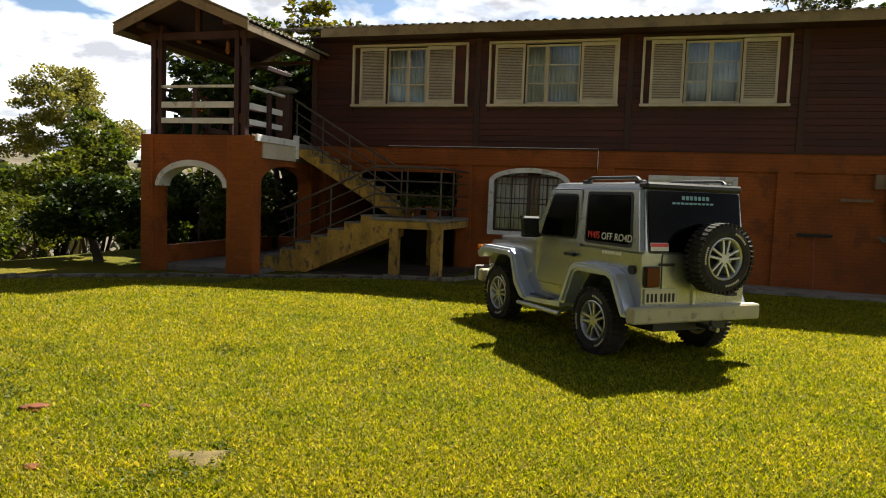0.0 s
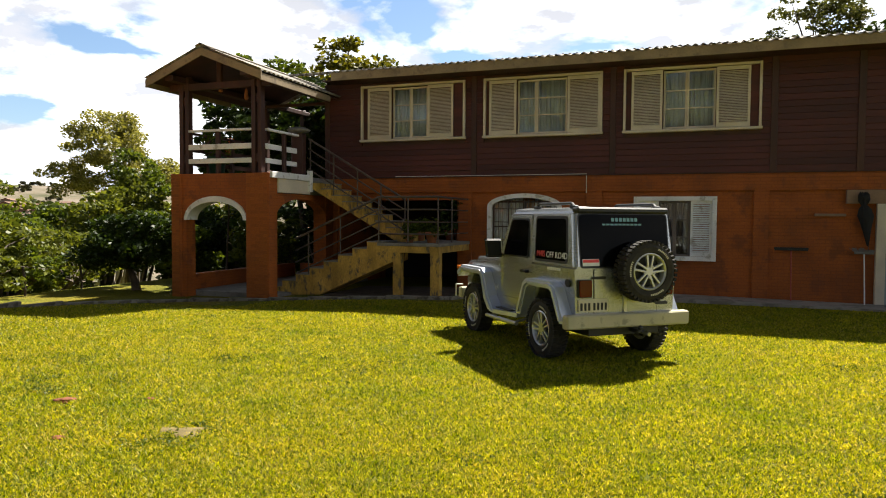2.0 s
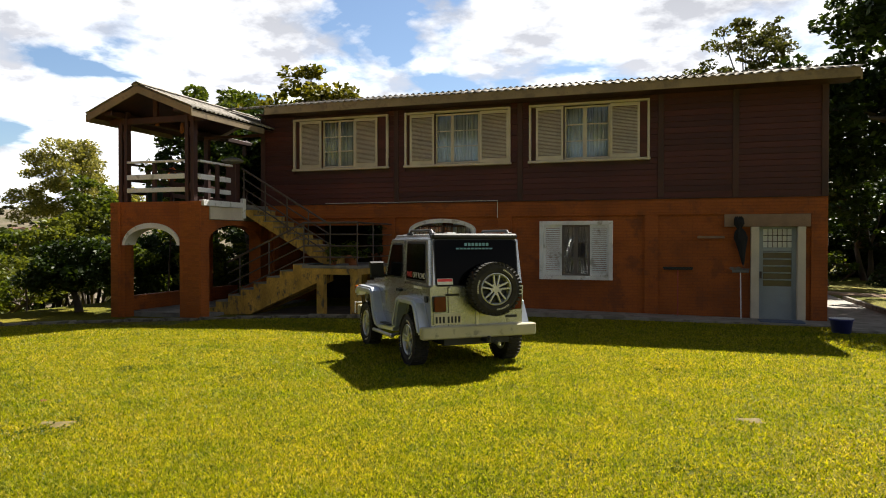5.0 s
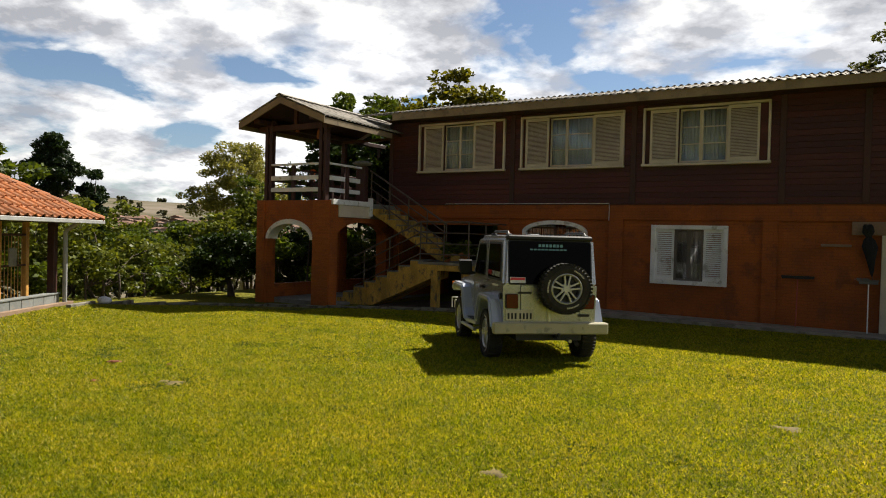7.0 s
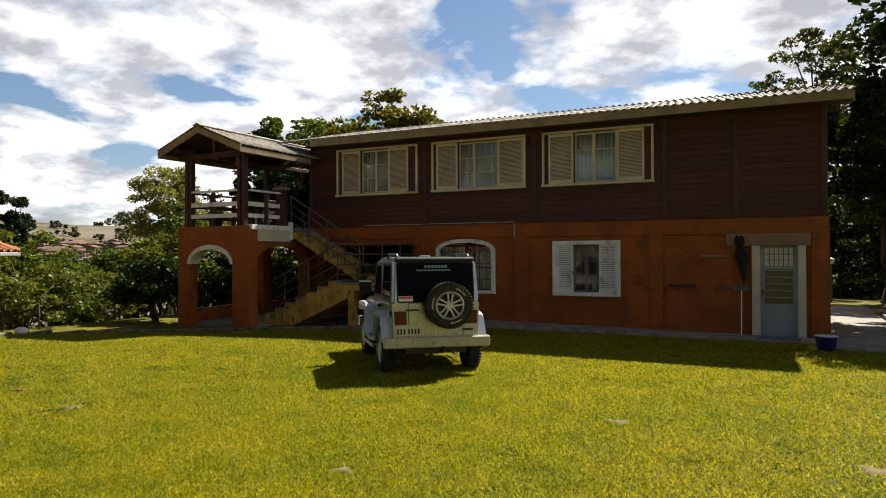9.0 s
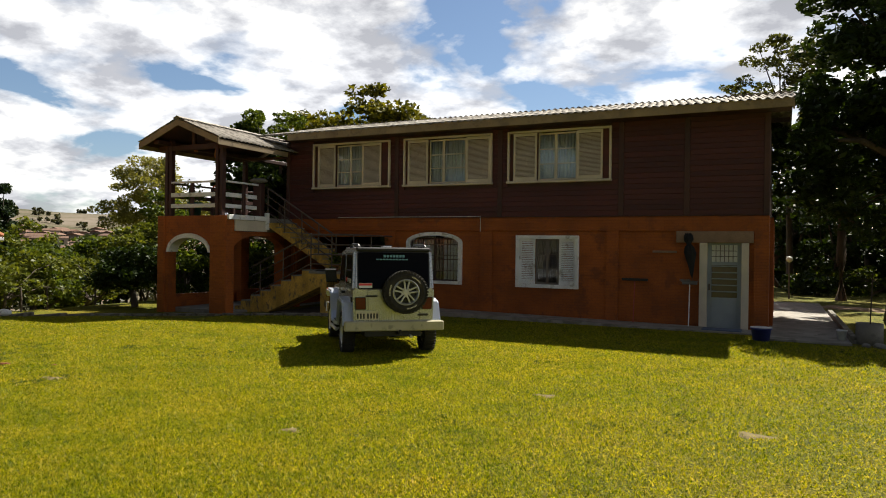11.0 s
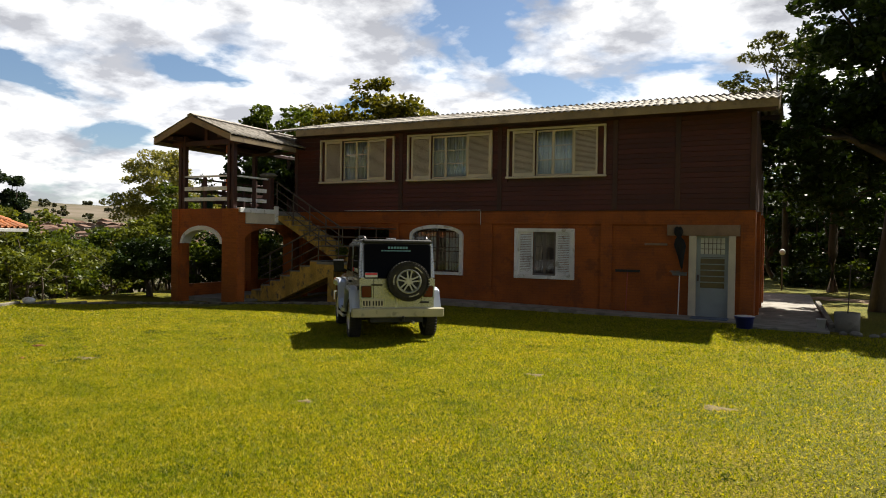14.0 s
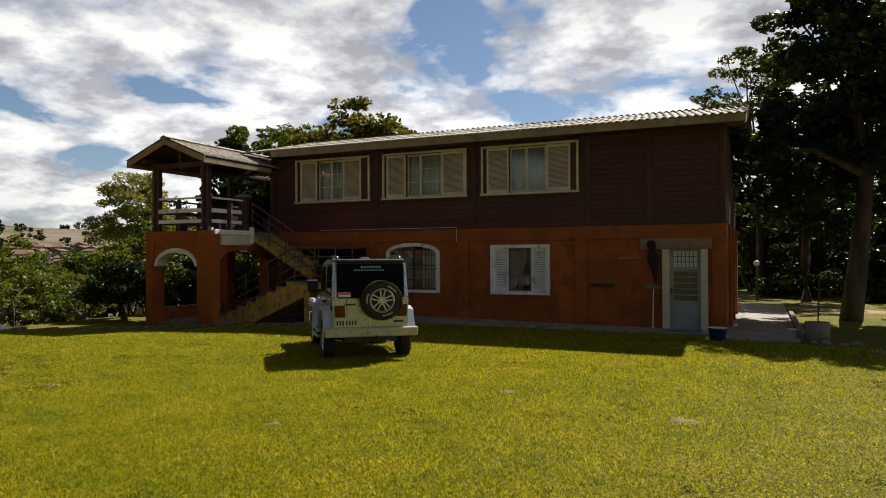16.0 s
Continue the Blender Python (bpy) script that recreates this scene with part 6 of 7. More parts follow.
# kerb between lawn and slope
M_KERB = mat("mossy_concrete_kerb", (0.20, 0.18, 0.14), 0.9, 0.25, 3, 30, 0.3, dark=(0.08, 0.07, 0.05), spots=0.3, rnd=0.12)
kerb = thing("kerb", "low mossy concrete kerb along the lawn's edge", "kerb", kind="structure")
line = [(-3.7, -8.7), (-4.15, -7.8), (-4.38, -6.6), (-4.25, -5.7), (-3.9, -5.1), (-3.3, -4.5), (-2.4, -3.9), (-0.6, -3.45), (2.0, -2.75), (3.4, -2.5), (4.0, -1.1)]
for (xa, ya), (xb, yb) in zip(line, line[1:]):
    L = math.hypot(xb - xa, yb - ya)
    n = max(1, int(L / 0.8))
    for k in range(n):
        x, y = xa + (xb - xa) * (k + 0.5) / n, ya + (yb - ya) * (k + 0.5) / n
        bm = bmesh.new()
        box(bm, -L / n / 2 + 0.006, L / n / 2 - 0.006, -0.06, 0.06, -0.2, 0.07, bevel=0.012)
        ob = part("kerb_stone", bm, M_KERB, kerb)
        ob.matrix_basis = pose(x, y, gz(x, y) + random.uniform(-0.01, 0.01), 0, 0, math.degrees(math.atan2(yb - ya, xb - xa)))
bm = bmesh.new()
bmesh.ops.create_icosphere(bm, subdivisions=3, radius=0.15)
for v in bm.verts:
    v.co = Vector((v.co.x * 1.25, v.co.y, v.co.z * 0.62)) * (1 + 0.16 * noise.noise(v.co * 7))
st = part("stone", bm, M_WHITE, None, smooth=True)
st.matrix_basis = pose(-4.22, -7.48, gz(-4.22, -7.48) + 0.10)
tagged(st, "white painted stone lying by the kerb", "stone")
# fence stakes under the hedge
for i, (x, y, l) in enumerate([(-6.2, -5.75, 0.75), (-6.7, -4.6, 0.7), (-7.1, -2.6, 0.7), (-5.8, -7.0, 0.6)]):
    bm = bmesh.new()
    limb(bm, [(0, 0, -0.1), (0.0, 0.0, l * 0.5), (-0.12, 0.05, l)], [0.035, 0.032, 0.028], 7)
    s_ = part("stake", bm, M_BARK, None)
    s_.location = (x, y, gz(x, y))
    tagged(s_, "weathered wooden stake leaning at the hedge", "stake", group="stakes")

# ---- paved strip by the house and yard at its end ----
M_PAVE = mat("worn_pale_concrete", (0.27, 0.2475, 0.21), 0.85, 0.18, 1.4, 40, 0.3, dark=(0.18, 0.16, 0.13), spots=0.3)
pave = thing("pavement", "worn concrete pavement along the house", "pavement", kind="structure")
bm = bmesh.new()
prism(bm, [(3.5, -0.6), (3.5, -0.12), (12.0, -0.22), (13.62, -0.24), (13.62, -0.8)], "y", -1.0, -0.001)
part("paving_strip", bm, M_PAVE, pave)
bm = bmesh.new()
box(bm, 13.63, 15.25, -1.75, 11.0, -0.8, -0.225, bevel=0.01)
part("yard_slab", bm, M_PAVE, pave, "sunlit concrete yard with dark stains")
bm = bmesh.new()
prism(bm, [(15.26, -0.7), (15.26, -0.12), (15.38, -0.12), (15.38, -0.7)], "y", -1.25, 6.5)
part("low_wall", bm, M_KERB, pave)

# trodden earth paths beyond the yard
M_PATH = mat("dry_tan_earth", (0.26, 0.165, 0.085), 0.95, 0.25, 1.5, 30, 0.4, dark=(0.10, 0.075, 0.04), spots=0.2)


def earth_path(line, width, label):
    """A strip of bare earth that lies on the ground, with ragged edges."""
    bm = bmesh.new()
    prev = None
    n = 40
    for i in range(n + 1):
        u = i / n * (len(line) - 1)
        k = min(int(u), len(line) - 2)
        a, b = Vector(line[k]), Vector(line[k + 1])
        p, d = a.lerp(b, u - k), (b - a).normalized()
        w = width * (0.5 + 0.10 * math.sin(i * 1.7) + 0.07 * math.sin(i * 4.1))
        cur = []
        for sd in (-1.15, -1, 1, 1.15):
            q = p + Vector((-d.y, d.x)) * w * sd
            cur.append(bm.verts.new((q.x, q.y, gz(q.x, q.y) + (0.02 if abs(sd) == 1 else -0.03))))
        if prev:
            for j in range(3):
                bm.faces.new((prev[j], cur[j], cur[j + 1], prev[j + 1]))
        prev = cur
    bmesh.ops.recalc_face_normals(bm, faces=bm.faces)
    tagged(part("path", bm, M_PATH, None, smooth=True), label, "path", kind="structure")


earth_path([(15.3, 10.2), (17.6, 9.2), (20.5, 9.6), (26.0, 10.6)], 1.5, "sunlit tan earth path into the wood")
earth_path([(16.9, -3.2), (18.2, -2.2), (20.5, -1.0), (23.5, 1.5)], 1.3, "bare tan earth track at the lawn's edge")

# ---- loose things ----


def lathe(bm, prof, n=20, m=None):
    rings = []
    for r, z in prof:
        rings.append([bm.verts.new((r * math.cos(2 * math.pi * k / n), r * math.sin(2 * math.pi * k / n), z)) for k in range(n)])
    for a, b in zip(rings, rings[1:]):
        for k in range(n):
            bm.faces.new((a[k], a[(k + 1) % n], b[(k + 1) % n], b[k]))
    bm.faces.new(rings[0][::-1])
    bm.faces.new(rings[-1])
    if m:
        bmesh.ops.transform(bm, matrix=m, verts=bm.verts)


M_TERRA = mat("terracotta", (0.36, 0.13, 0.06), 0.8, 0.2, 4, 40, 0.2)
M_BLUE = mat("blue_plastic", (0.035, 0.045, 0.22), 0.4, 0.1, 4, 60, 0.05)
M_BLACKC = mat("black_cloth", (0.010, 0.010, 0.011), 0.85, 0.2, 6, 60, 0.3)
M_GREENP = mat("dark_green_plastic", (0.015, 0.07, 0.045), 0.45, 0.1, 4, 60, 0.1)
M_REDW = mat("red_broom_handle", (0.35, 0.05, 0.03), 0.5, 0.1, 4, 60, 0.1)
POT = [(0.11, 0.0), (0.16, 0.24), (0.175, 0.24), (0.175, 0.29), (0.15, 0.29), (0.14, 0.25)]


def potted(x, y, z, s, seed, leaf_mat, label, h=0.45):
    e = thing("potted_plant", label, "plant", on_stairs(x, y, z), 0, "pots on the landing")
    bm = bmesh.new()
    lathe(bm, [(r * s, q * s) for r, q in POT])
    part("pot", bm, M_TERRA, e, smooth=True)
    rng = np.random.default_rng(seed)
    cl = [(rng.normal() * 0.10 * s, rng.normal() * 0.10 * s, 0.27 * s + abs(rng.normal()) * h * 0.6, 0.16) for _ in range(12 if h < 0.9 else 30)]
    raw_mesh("leaves", leaf_cloud(rng, cl, 620 if h < 0.9 else 900, 0.05 if h < 0.9 else 0.075, 0.9, 0.4), 4, leaf_mat, e)


potted(3.05, -0.45, LAND, 1.1, 1, M_LEAF_DARK, "bushy plant in a terracotta pot on the landing", 0.95)
potted(2.72, -0.30, LAND, 0.9, 2, M_LEAF_DARK, "dark leafy plant in a terracotta pot on the landing", 1.1)
potted(3.05, -2.55, LAND, 0.9, 3, M_LEAF_MID, "small plant in a terracotta pot by the rail", 0.2)
potted(2.55, -2.60, LAND, 0.7, 4, M_LEAF_MID, "small terracotta pot with a plant on the landing", 0.18)
potted(2.30, -1.30, LAND, 0.8, 5, M_LEAF_MID, "leafy plant in a clay pot beside the stairs", 0.3)
# tub plant and bowl on the balcony
tub = thing("tub_plant", "plant in a dark green tub on the balcony", "plant", on_porch(-2.2, -3.1, DECK))
bm = bmesh.new()
lathe(bm, [(0.17, 0), (0.22, 0.42), (0.24, 0.42), (0.24, 0.47), (0.2, 0.47)])
part("tub", bm, M_GREENP, tub, smooth=True)
rng = np.random.default_rng(8)
raw_mesh("leaves", leaf_cloud(rng, [(rng.normal() * 0.12, rng.normal() * 0.12, 0.55 + abs(rng.normal()) * 0.3, 0.18) for _ in range(10)], 420, 0.06, 0.9, 0.4), 4, M_LEAF_MID, tub)
tub2 = thing("hanging_flower", "red-orange flower spike beside the balcony post", "flower", (-4.1, -0.4, gz(-4.1, -0.4)))
bm = bmesh.new()
limb(bm, [(0, 0, 0), (0.05, 0.1, 2.2), (0.1, 0.1, 4.0)], [0.03, 0.025, 0.015], 6)
part("stem", bm, M_BARK, tub2)
M_FLOWER = leafy("red_orange_petals", (0.55, 0.08, 0.03), (0.7, 0.2, 0.05))
raw_mesh("petals", leaf_cloud(rng, [(0.1, 0.1, 3.95, 0.14), (0.18, 0.05, 4.1, 0.10), (0.02, 0.16, 3.85, 0.1)], 1500, 0.045, 0.9, 0.4), 4, M_FLOWER, tub2)
raw_mesh("leaves", leaf_cloud(rng, [(0.0, 0.1, 3.4, 0.3), (0.1, 0.1, 2.9, 0.35), (0, 0.1, 2.3, 0.4)], 300, 0.09, 0.9, 0.4), 4, M_LEAF_YEL, tub2)
bm = bmesh.new()
lathe(bm, [(0.08, 0.0), (0.26, 0.05), (0.30, 0.10), (0.27, 0.11), (0.2, 0.15), (0.10, 0.17)], 24)
bw = part("planter_bowl", bm, M_CONC, None, smooth=True)
bw.location = on_porch(-0.51, -2.18, 3.68)
tagged(bw, "shallow concrete bowl on the balcony's corner post", "bowl")
for x, y, z, l in ((-1.75, -3.55, 4.69, 0.10), (-1.30, -3.2, 4.66, 0.26)):
    bm = bmesh.new()
    tube(bm, (0, 0, 0), (0, 0, -0.10), 0.006, 6)
    lathe(bm, [(0.02, -0.10 - l), (0.055, -0.10 - l * 0.8), (0.03, -0.10)], 10)
    ob = part("wind_chime", bm, M_TERRA, None)
    ob.location = on_porch(x, y, 4.70)
    tagged(ob, "small terracotta ornament hanging from the balcony beam", "ornament", group="hanging ornaments")

# cable along the wall
bm = bmesh.new()
tube(bm, (1.0, -0.02, 2.615), (5.98, -0.02, 2.615), 0.008, 6)
tube(bm, (5.98, -0.02, 2.615), (5.98, -0.02, 2.17), 0.008, 6)
cb = part("cable", bm, M_DECALW, None)
tagged(cb, "thin pale cable fixed along the wall", "cable")

# shelf-like metal plate and upturned tools by the door
bm = bmesh.new()
box(bm, 10.86, 11.46, -0.01, 0.055, 1.63, 1.69, bevel=0.008)
tagged(part("ledge", bm, M_LINTEL, None), "small brown concrete ledge on the wall", "ledge")
sq = thing("squeegee", "black floor squeegee standing upside down against the wall", "squeegee", (10.42, -0.14, -0.2))
bm = bmesh.new()
tube(bm, (0, -0.06, 0.0), (0, 0.11, 1.08), 0.013, 8)
part("handle", bm, M_REDW, sq, "red handle")
bm = bmesh.new()
box(bm, -0.33, 0.33, 0.085, 0.125, 1.08, 1.11, bevel=0.006)
part("holder", bm, M_BLACKP, sq)
bm = bmesh.new()
box(bm, -0.34, 0.34, 0.098, 0.112, 1.11, 1.15)
part("blade", bm, M_BLACKP, sq)
br = thing("broom", "broom with a pale handle standing upside down by the door", "broom", (11.80, -0.26, -0.215))
bm = bmesh.new()
tube(bm, (0, 0, 0.0), (0.0, 0.18, 1.05), 0.013, 8)
part("handle", bm, M_DECALW, br, "pale handle")
bm = bmesh.new()
vs = box(bm, -0.18, 0.18, 0.14, 0.22, 1.05, 1.10, bevel=0.01)
part("head", bm, M_CONC, br)
rng = np.random.default_rng(4)
co = []
for _ in range(240):
    x, y = rng.uniform(-0.18, 0.18), rng.uniform(0.145, 0.215)
    dx, dy, h = rng.normal() * 0.02 - 0.05 * (x < -0.1), rng.normal() * 0.01, rng.uniform(0.05, 0.09) * (1 - 0.4 * (x > 0))
    co += [(x - 0.003, y, 1.095), (x + 0.003, y, 1.095), (x + dx + 0.002, y + dy, 1.10 + h), (x + dx - 0.002, y + dy, 1.10 + h)]
raw_mesh("bristles", np.array(co), 4, M_CONC, br)
um = thing("umbrella", "closed black umbrella hanging from a wall hook", "umbrella", (11.86, -0.10, 0.0))
bm = bmesh.new()
n = 16
prof = [(0.012, 1.02), (0.03, 1.10), (0.09, 1.38), (0.135, 1.62), (0.11, 1.76), (0.06, 1.84), (0.045, 1.88), (0.10, 1.98), (0.11, 2.06), (0.05, 2.13)]
rings = []
for i, (r, z) in enumerate(prof):
    cx = -0.10 * (z - 1.02)
    rings.append([bm.verts.new((cx + r * (1 + 0.22 * math.cos(8 * 2 * math.pi * k / n + i)) * math.cos(2 * math.pi * k / n), 0.5 * r * math.sin(2 * math.pi * k / n), z + 0.03 * math.sin(3 * k))) for k in range(n)])
for a, b in zip(rings, rings[1:]):
    for k in range(n):
        bm.faces.new((a[k], a[(k + 1) % n], b[(k + 1) % n], b[k]))
bm.faces.new(rings[0][::-1]), bm.faces.new(rings[-1])
part("folded_cloth", bm, M_BLACKC, um)
bm = bmesh.new()
tube(bm, (0.0, 0, 1.04), (0.02, 0, 0.90), 0.006, 6)
part("tip", bm, M_METAL, um)
bm = bmesh.new()
tube(bm, (-0.10, 0.0, 2.05), (-0.10, 0.10, 2.09), 0.010, 6)
part("hook", bm, M_ALLOY, um)
bas = thing("basin", "blue plastic basin at the corner of the house", "basin", (13.50, -1.95, -0.255))
bm = bmesh.new()
lathe(bm, [(0.17, 0.0), (0.205, 0.25), (0.225, 0.255), (0.225, 0.285), (0.20, 0.285), (0.175, 0.05), (0.02, 0.04)], 24)
part("tub", bm, M_BLUE, bas, smooth=True)
bm = bmesh.new()
lathe(bm, [(0.219, 0.286), (0.225, 0.286), (0.225, 0.292), (0.219, 0.292)], 24)
part("rim", bm, M_DECALW, bas, "pale rim")
mt_ = thing("doormat", "flat blue-grey doormat in front of the door", "doormat", (12.6, -0.55, -0.214))
bm = bmesh.new()
box(bm, -0.45, 0.45, -0.25, 0.25, -0.03, 0.012, bevel=0.008)
part("mat", bm, mat("blue_grey_mat", (0.10, 0.13, 0.19), 0.95, 0.2, 6, 90, 0.5), mt_)
bk = thing("white_bucket", "small white plastic bucket by the trough", "bucket", (15.10, -1.15, -0.225))
bm = bmesh.new()
lathe(bm, [(0.08, 0), (0.10, 0.20), (0.112, 0.20), (0.112, 0.22), (0.09, 0.22), (0.07, 0.03)], 18)
part("pail", bm, M_DECALW, bk, smooth=True)
tr = thing("drum", "weathered grey concrete drum beside the yard", "drum", (15.62, -1.15, gz(15.62, -1.15)))
bm = bmesh.new()
lathe(bm, [(0.26, -0.05), (0.265, 0.46), (0.235, 0.46), (0.225, 0.38), (0.02, 0.36)], 24)
part("shell", bm, M_CONC, tr, smooth=True)
bm = bmesh.new()
tube(bm, (0.02, 0.1, 0.4), (0.06, 0.12, 1.55), 0.014, 8)
part("stick", bm, M_BARK, tr, "thin upright stick standing in it")
for i, (x, y, s) in enumerate([(15.75, -1.75, 0.10), (16.1, -1.85, 0.08), (15.5, -1.7, 0.07), (16.35, -1.6, 0.09)]):
    bm = bmesh.new()
    bmesh.ops.create_icosphere(bm, subdivisions=2, radius=s)
    for v in bm.verts:
        v.co = Vector((v.co.x * 1.3, v.co.y, v.co.z * 0.7)) * (1 + 0.3 * noise.noise(v.co * 9 + Vector((i, 0, 0))))
    ob = part("rubble_stone", bm, M_CONC, None)
    ob.location = (x, y, gz(x, y) + s * 0.4)
    tagged(ob, "grey rubble stone on the grass by the drum", "stone", group="rubble")
gl_ = thing("garden_lamp", "round white garden lamp on a dark post", "lamp", (14.25, 13.9, gz(14.25, 13.9)))
bm = bmesh.new()
tube(bm, (0, 0, -0.1), (0, 0, 1.55), 0.035, 10)
part("post", bm, M_METAL, gl_)
bm = bmesh.new()
bmesh.ops.create_uvsphere(bm, u_segments=18, v_segments=12, radius=0.13, matrix=Matrix.Translation((0, 0, 1.66)))
part("globe", bm, M_DECALW, gl_, "white globe", smooth=True)

# ---- far town on the hill ----
M_FARW = mat("far_plaster", (0.231, 0.198, 0.165), 0.9, 0.15, 0.2, 2, 0.0, rnd=0.25)
M_FARR = mat("far_clay_roof", (0.1485, 0.0825, 0.055), 0.9, 0.15, 0.2, 2, 0.0, rnd=0.25)
M_FARG = leafy("far_scrub", (0.0385, 0.04125, 0.01925), (0.0715, 0.0715, 0.033), 0.1)
rng = np.random.default_rng(31)
for i in range(120):
    a = math.radians(rng.normal(-50, 8))
    r = rng.uniform(320, 450)
    x, y = 13 + r * math.sin(a), -19 + r * math.cos(a)
    w, d, h = rng.uniform(6, 11), rng.uniform(5, 7), rng.uniform(2.4, 3.2)
    e = thing("far_house", "small far house with a clay roof on the hillside", "house", (x, y, gz(x, y) - 0.5), float(rng.uniform(0, 180)), "houses of the far town")
    part("wall", boxes((-w / 2, w / 2, -d / 2, d / 2, 0, h + 0.5), bevel=0), M_FARW, e)
    bm = bmesh.new()
    prism(bm, [(-d / 2 - 0.5, h + 0.501), (0, h + 1.6), (d / 2 + 0.5, h + 0.501)], "x", -w / 2 - 0.4, w / 2 + 0.4)
    part("roof", bm, M_FARR, e)
    for s in (-1, 1):
        part("window", boxes((s * w / 4 - 0.6, s * w / 4 + 0.6, -d / 2 - 0.06, -d / 2 + 0.02, 1.4, 2.5), bevel=0), M_DARK, e)
co = []
for i in range(1500):
    a = math.radians(rng.uniform(-100, -20))
    r = rng.uniform(60, 420) if i < 1000 else rng.uniform(400, 700)
    x, y = 8 + r * math.sin(a), -12 + r * math.cos(a)
    if x > -30 or rng.uniform() < 0.2:
        continue
    s = rng.uniform(1.2, 2.6)
    cl = [(x + rng.normal() * s * 0.6, y + rng.normal() * s * 0.6, gz(x, y) + s * rng.uniform(0.4, 1.1), s * 0.7) for _ in range(4)]
    co.append(leaf_cloud(rng, cl, 9, 0.3 + r / 700, 0.8, 0.8))
sc = raw_mesh("far_scrub", np.concatenate(co), 4, M_FARG)
tagged(sc, "dark scrub and trees scattered over the far valley", "scrub", kind="stuff")

# ---- lawn: short blades, tufts and bare patches ----


def lawn_mat():
    m = leafy("grass_blades", (0.046, 0.084, 0.0012), (0.360, 0.355, 0.0065), 0.5, 0.5)
    t = m.node_tree
    r = [n for n in t.nodes if n.type == "VALTORGB"][0]
    e = r.color_ramp.elements
    e[2].color = (0.42, 0.36, 0.09, 1)
    e[1].position = 0.72
    p = t.nodes["Principled BSDF"]
    tc = t.nodes.new("ShaderNodeTexCoord")
    nz = t.nodes.new("ShaderNodeTexNoise")
    nz.inputs["Scale"].default_value, nz.inputs["Detail"].default_value, nz.inputs["Roughness"].default_value = 1.3, 9, 0.75
    t.links.new(tc.outputs["Object"], nz.inputs["Vector"])
    pr = ramp(t, [(0.34, (0.62, 0.76, 0.62)), (0.50, (1, 1, 1)), (0.66, (1.25, 1.12, 1.3))])
    t.links.new(nz.outputs["Fac"], pr.inputs[0])
    mx = t.nodes.new("ShaderNodeMix")
    mx.data_type, mx.blend_type = "RGBA", "MULTIPLY"
    mx.inputs["Factor"].default_value = 1.0
    t.links.new(r.outputs[0], mx.inputs["A"])
    clump = t.nodes.new("ShaderNodeTexNoise")
    clump.inputs["Scale"].default_value, clump.inputs["Detail"].default_value, clump.inputs["Roughness"].default_value = 24.0, 4, 0.7
    t.links.new(tc.outputs["Object"], clump.inputs["Vector"])
    cr = ramp(t, [(0.36, (0.55, 0.62, 0.55)), (0.50, (1.0, 1.0, 1.0)), (0.64, (1.38, 1.28, 1.45))])
    t.links.new(clump.outputs["Fac"], cr.inputs[0])
    both = t.nodes.new("ShaderNodeMix")
    both.data_type, both.blend_type = "RGBA", "MULTIPLY"
    both.inputs["Factor"].default_value = 1.0
    t.links.new(pr.outputs[0], both.inputs["A"])
    t.links.new(cr.outputs[0], both.inputs["B"])
    t.links.new(both.outputs["Result"], mx.inputs["B"])
    for link in list(r.outputs[0].links):
        if link.to_node != mx:
            t.links.new(mx.outputs["Result"], link.to_socket)
    return m


M_GRASS = lawn_mat()
rng = np.random.default_rng(77)
N = 950000
u = rng.uniform(0, 1, N)
dist = 1.6 + 17.0 * u ** 1.5
ang = rng.uniform(-1.08, 0.36, N)
along = rng.uniform(-0.05, 1.05, N)
x = 7.3 + 6.5 * along + dist * np.sin(ang)
y = -15.6 - 4.0 * along + dist * np.cos(ang)
clear = (y < -4.6) & (x > -4.0) | ((y < -3.0) & (x > -0.5)) | ((y < -1.1) & (x > 4.1) & (x < 13.5)) | ((y < -1.9) & (x > 13.4))
clear &= y < -1.05
BARE = [(4.48, -12.18, 0.17), (11.07, -9.83, 0.13), (9.2, -12.8, 0.10), (13.6, -10.63, 0.16)]
for bx_, by_, br_ in BARE:
    wob = br_ * (1 + 0.35 * np.sin(3 * np.arctan2(y - by_, x - bx_) + bx_) + 0.25 * rng.normal(size=N))
    clear &= np.hypot(x - bx_, (y - by_) * 1.5) > wob
x, y, dist = x[clear], y[clear], dist[clear]
n = len(x)
z = ground_z(x, y)
h = rng.uniform(0.010, 0.030, n) * (1 + 0.02 * dist)
w = rng.uniform(0.0026, 0.0062, n) * (1 + 0.09 * dist)
th = rng.uniform(0, 2 * np.pi, n)
ph = rng.uniform(0, 2 * np.pi, n)
lean = rng.uniform(0.2, 1.6, n) * h
bx, by = np.cos(th) * w, np.sin(th) * w
tri = np.empty((n, 3, 3))
tri[:, 0] = np.stack([x - bx, y - by, z - 0.004], 1)
tri[:, 1] = np.stack([x + bx, y + by, z - 0.004], 1)
tri[:, 2] = np.stack([x + np.cos(ph) * lean, y + np.sin(ph) * lean, z + h], 1)
lawn = raw_mesh("lawn_grass", tri.reshape(-1, 3), 3, M_GRASS)
tagged(lawn, "short dry yellow-green lawn grass", "grass", kind="stuff")
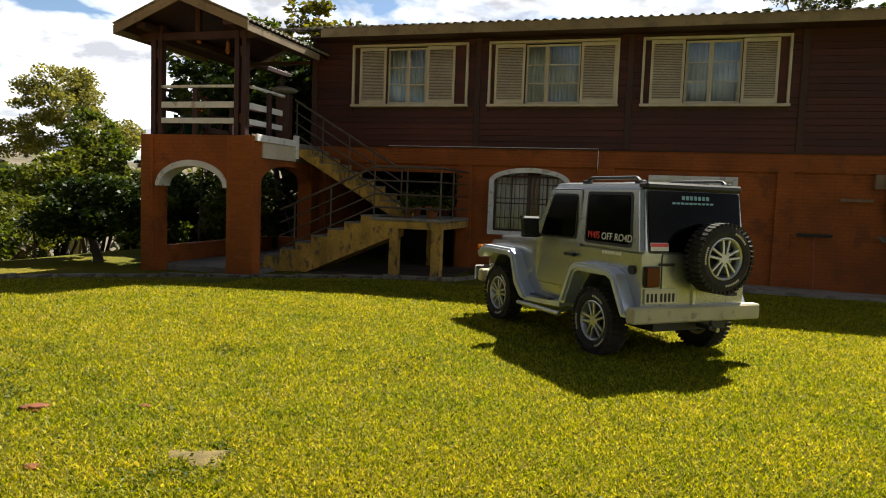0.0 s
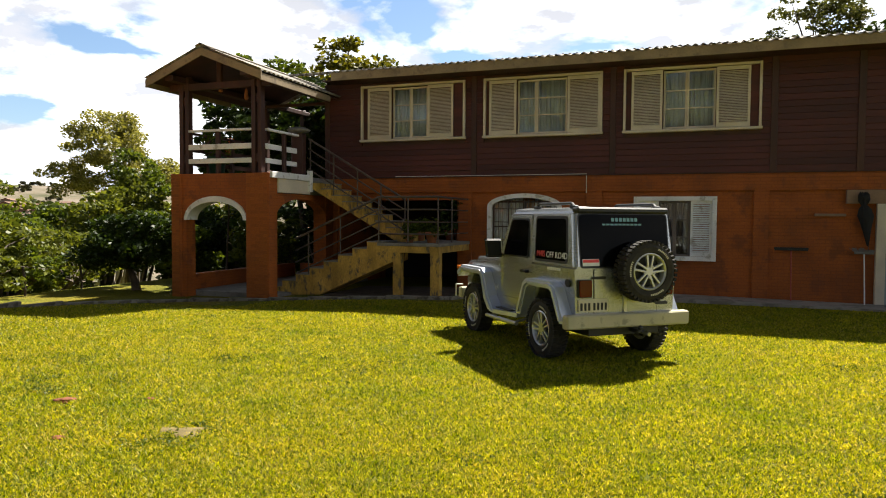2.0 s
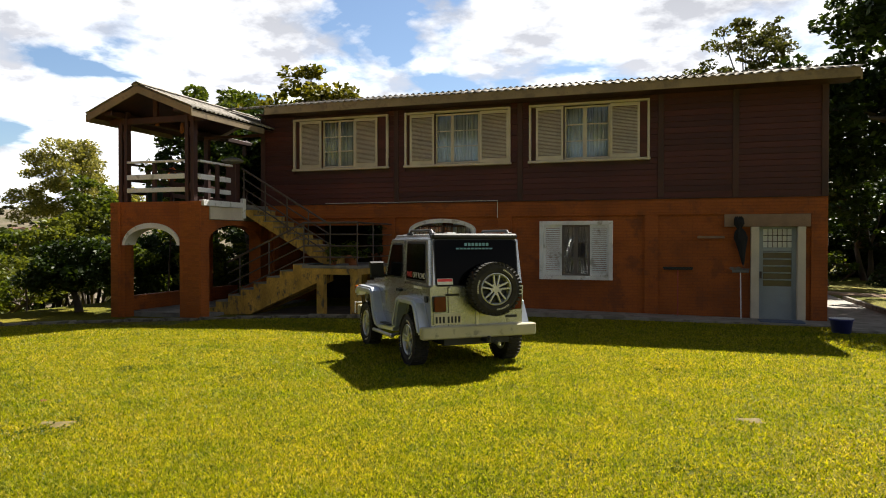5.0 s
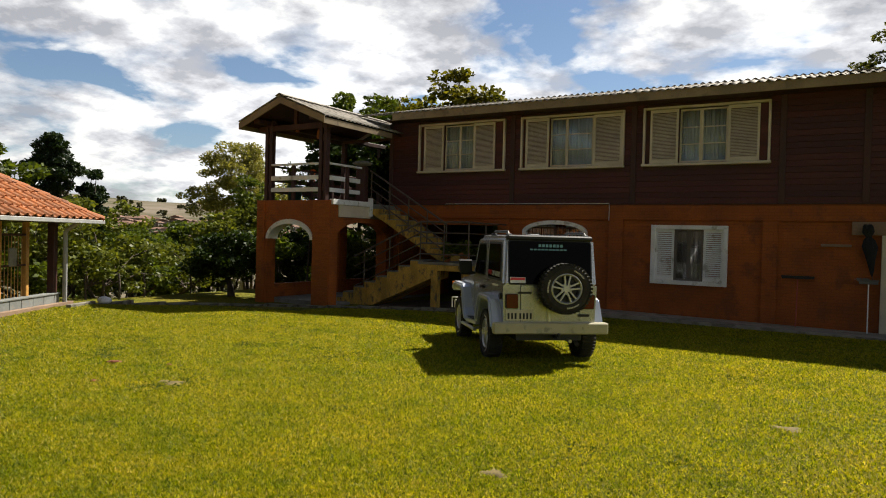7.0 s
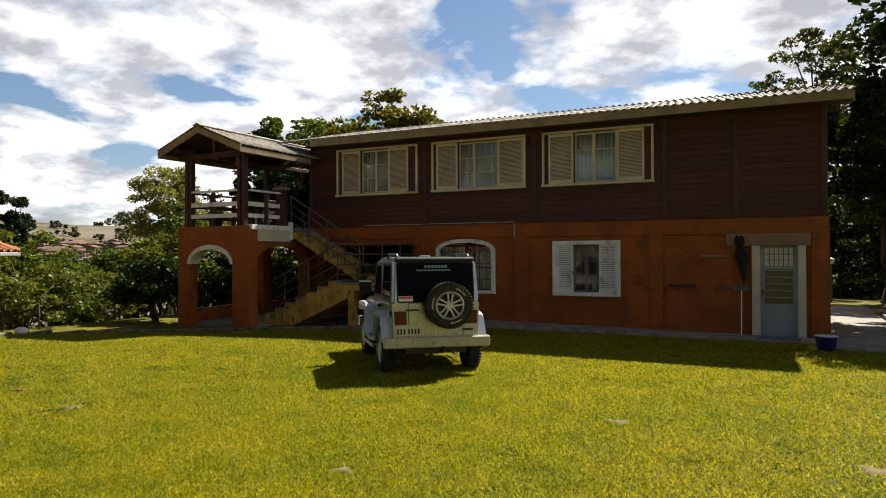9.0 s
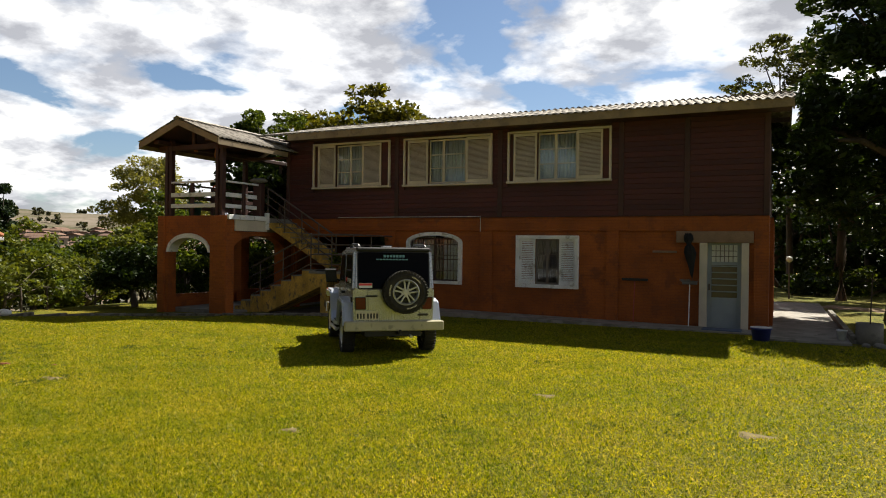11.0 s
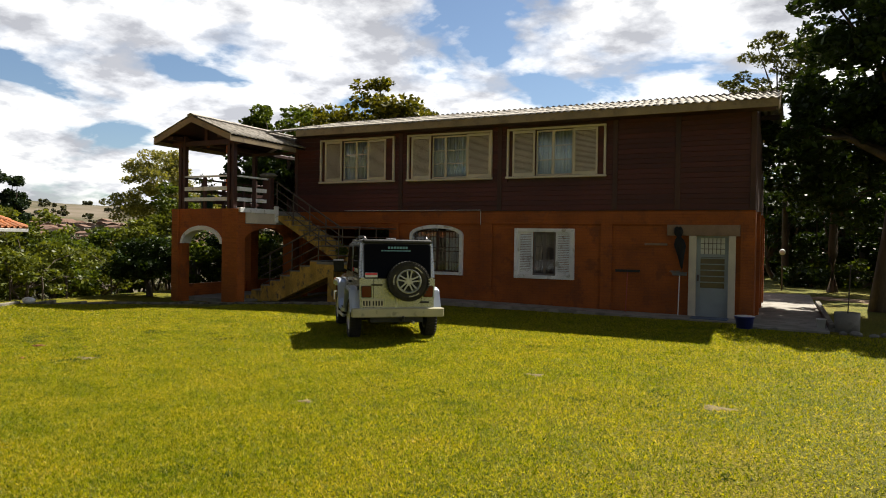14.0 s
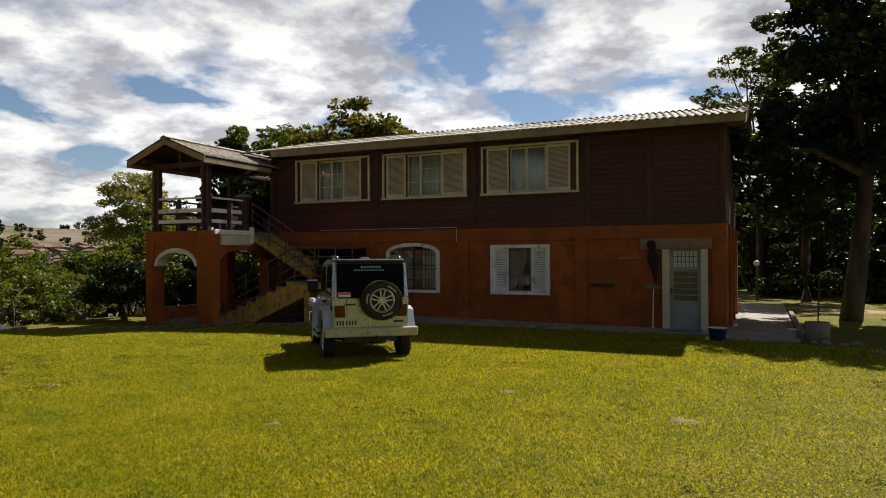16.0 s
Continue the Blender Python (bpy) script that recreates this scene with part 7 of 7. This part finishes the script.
# darker weed tufts
M_WEED = leafy("weed_leaves", (0.0275, 0.0495, 0.0044), (0.066, 0.0935, 0.011), 0.3)
cl = []
for k in range(30):
    cx, cy = rng.uniform(0, 17), rng.uniform(-16, -5.5)
    cz = gz(cx, cy)
    for _ in range(14):
        cl.append((cx + rng.normal() * 0.13, cy + rng.normal() * 0.09, cz + 0.012, 0.06))
for cx, cy in ((4.81, -9.55), (2.9, -9.6), (4.6, -12.0), (1.67, -11.22), (2.2, -11.6), (4.5, -12.45)):
    for _ in range(26):
        cl.append((cx + rng.normal() * 0.16, cy + rng.normal() * 0.12, gz(cx, cy) + 0.015, 0.06))
wd = raw_mesh("lawn_weeds", leaf_cloud(rng, cl, 900, 0.016, 0.35, 0.35), 4, M_WEED)
tagged(wd, "darker green weed tufts in the lawn", "weeds", kind="stuff")
# little red-earth ant mounds
M_EARTH_AND_SHADE = mat("red_earth", (0.1815, 0.055, 0.0165), 0.95, 0.3, 8, 60, 0.6)
for i, (cx, cy, s) in enumerate([(2.78, -11.83, 0.075), (3.66, -12.69, 0.04), (3.46, -11.47, 0.035)]):
    bm = bmesh.new()
    bmesh.ops.create_icosphere(bm, subdivisions=3, radius=s)
    for v in bm.verts:
        v.co = Vector((v.co.x * 1.3, v.co.y, v.co.z * 0.35)) * (1 + 0.6 * noise.noise(v.co * 20))
    ob = part("earth_mound", bm, M_EARTH_AND_SHADE, None, smooth=True)
    ob.location = (cx, cy, gz(cx, cy) + 0.008)
    tagged(ob, "small mound of loose red earth in the grass", "mound", group="earth mounds")
M_DRY = mat("dry_bare_soil", (0.132, 0.09625, 0.02475), 0.95, 0.3, 9, 70, 0.6)
for bx_, by_, br_ in BARE:
    bm = bmesh.new()
    ring = []
    for k in range(22):
        a = 2 * math.pi * k / 22
        r = br_ * 1.15 * (1 + 0.3 * math.sin(3 * a + bx_) + 0.15 * math.sin(7 * a))
        px, py = bx_ + r * math.cos(a), by_ + r * math.sin(a) / 1.5
        ring.append((bm.verts.new((px, py, gz(px, py) + 0.001)), bm.verts.new((bx_ + (px - bx_) * 0.7, by_ + (py - by_) * 0.7, gz(px, py) + 0.010))))
    top = bm.verts.new((bx_, by_, gz(bx_, by_) + 0.012))
    for k in range(22):
        a, b = ring[k], ring[(k + 1) % 22]
        bm.faces.new((a[0], b[0], b[1], a[1]))
        bm.faces.new((a[1], b[1], top))
    bmesh.ops.recalc_face_normals(bm, faces=bm.faces)
    ob = part("bare_patch", bm, M_DRY, None, smooth=True)
    tagged(ob, "bare patch of dry tan soil in the lawn", "soil", group="bare patches")

# ---- boards of the upper wall ----
plank_rows()

# ---- bricks of the porch's front piers ----
M_BRICK = mat("orange_painted_brick", (0.33, 0.092, 0.010), 0.75, 0.2, 2.5, 40, 0.3, rnd=0.13)
bm = bmesh.new()
box(bm, 0, 0.212, -0.007, 0.004, 0, 0.064, bevel=0.004)
brick_me = mesh_of("brick", bm, M_BRICK)
bm = bmesh.new()
box(bm, 0, 0.102, -0.007, 0.004, 0, 0.064, bevel=0.004)
half_me = mesh_of("brick", bm, M_BRICK)
for xa, xb in ((PX0 - 0.012, PX0 + 0.262), (ox1 + 0.03, PX1 + 0.012)):
    for r in range(38):
        z = -0.14 + r * 0.0735
        x = xa
        first = r % 2 == 0
        while x < xb - 0.095:
            me = half_me if (first or x + 0.212 > xb) else brick_me
            first = False
            w = 0.102 if me is half_me else 0.212
            ob = new("brick", me)
            ob.parent = porch
            ob.location = (x + random.uniform(-0.002, 0.002), PY0 - 0.041 + random.uniform(-0.0015, 0.002), z)
            x += w + 0.010
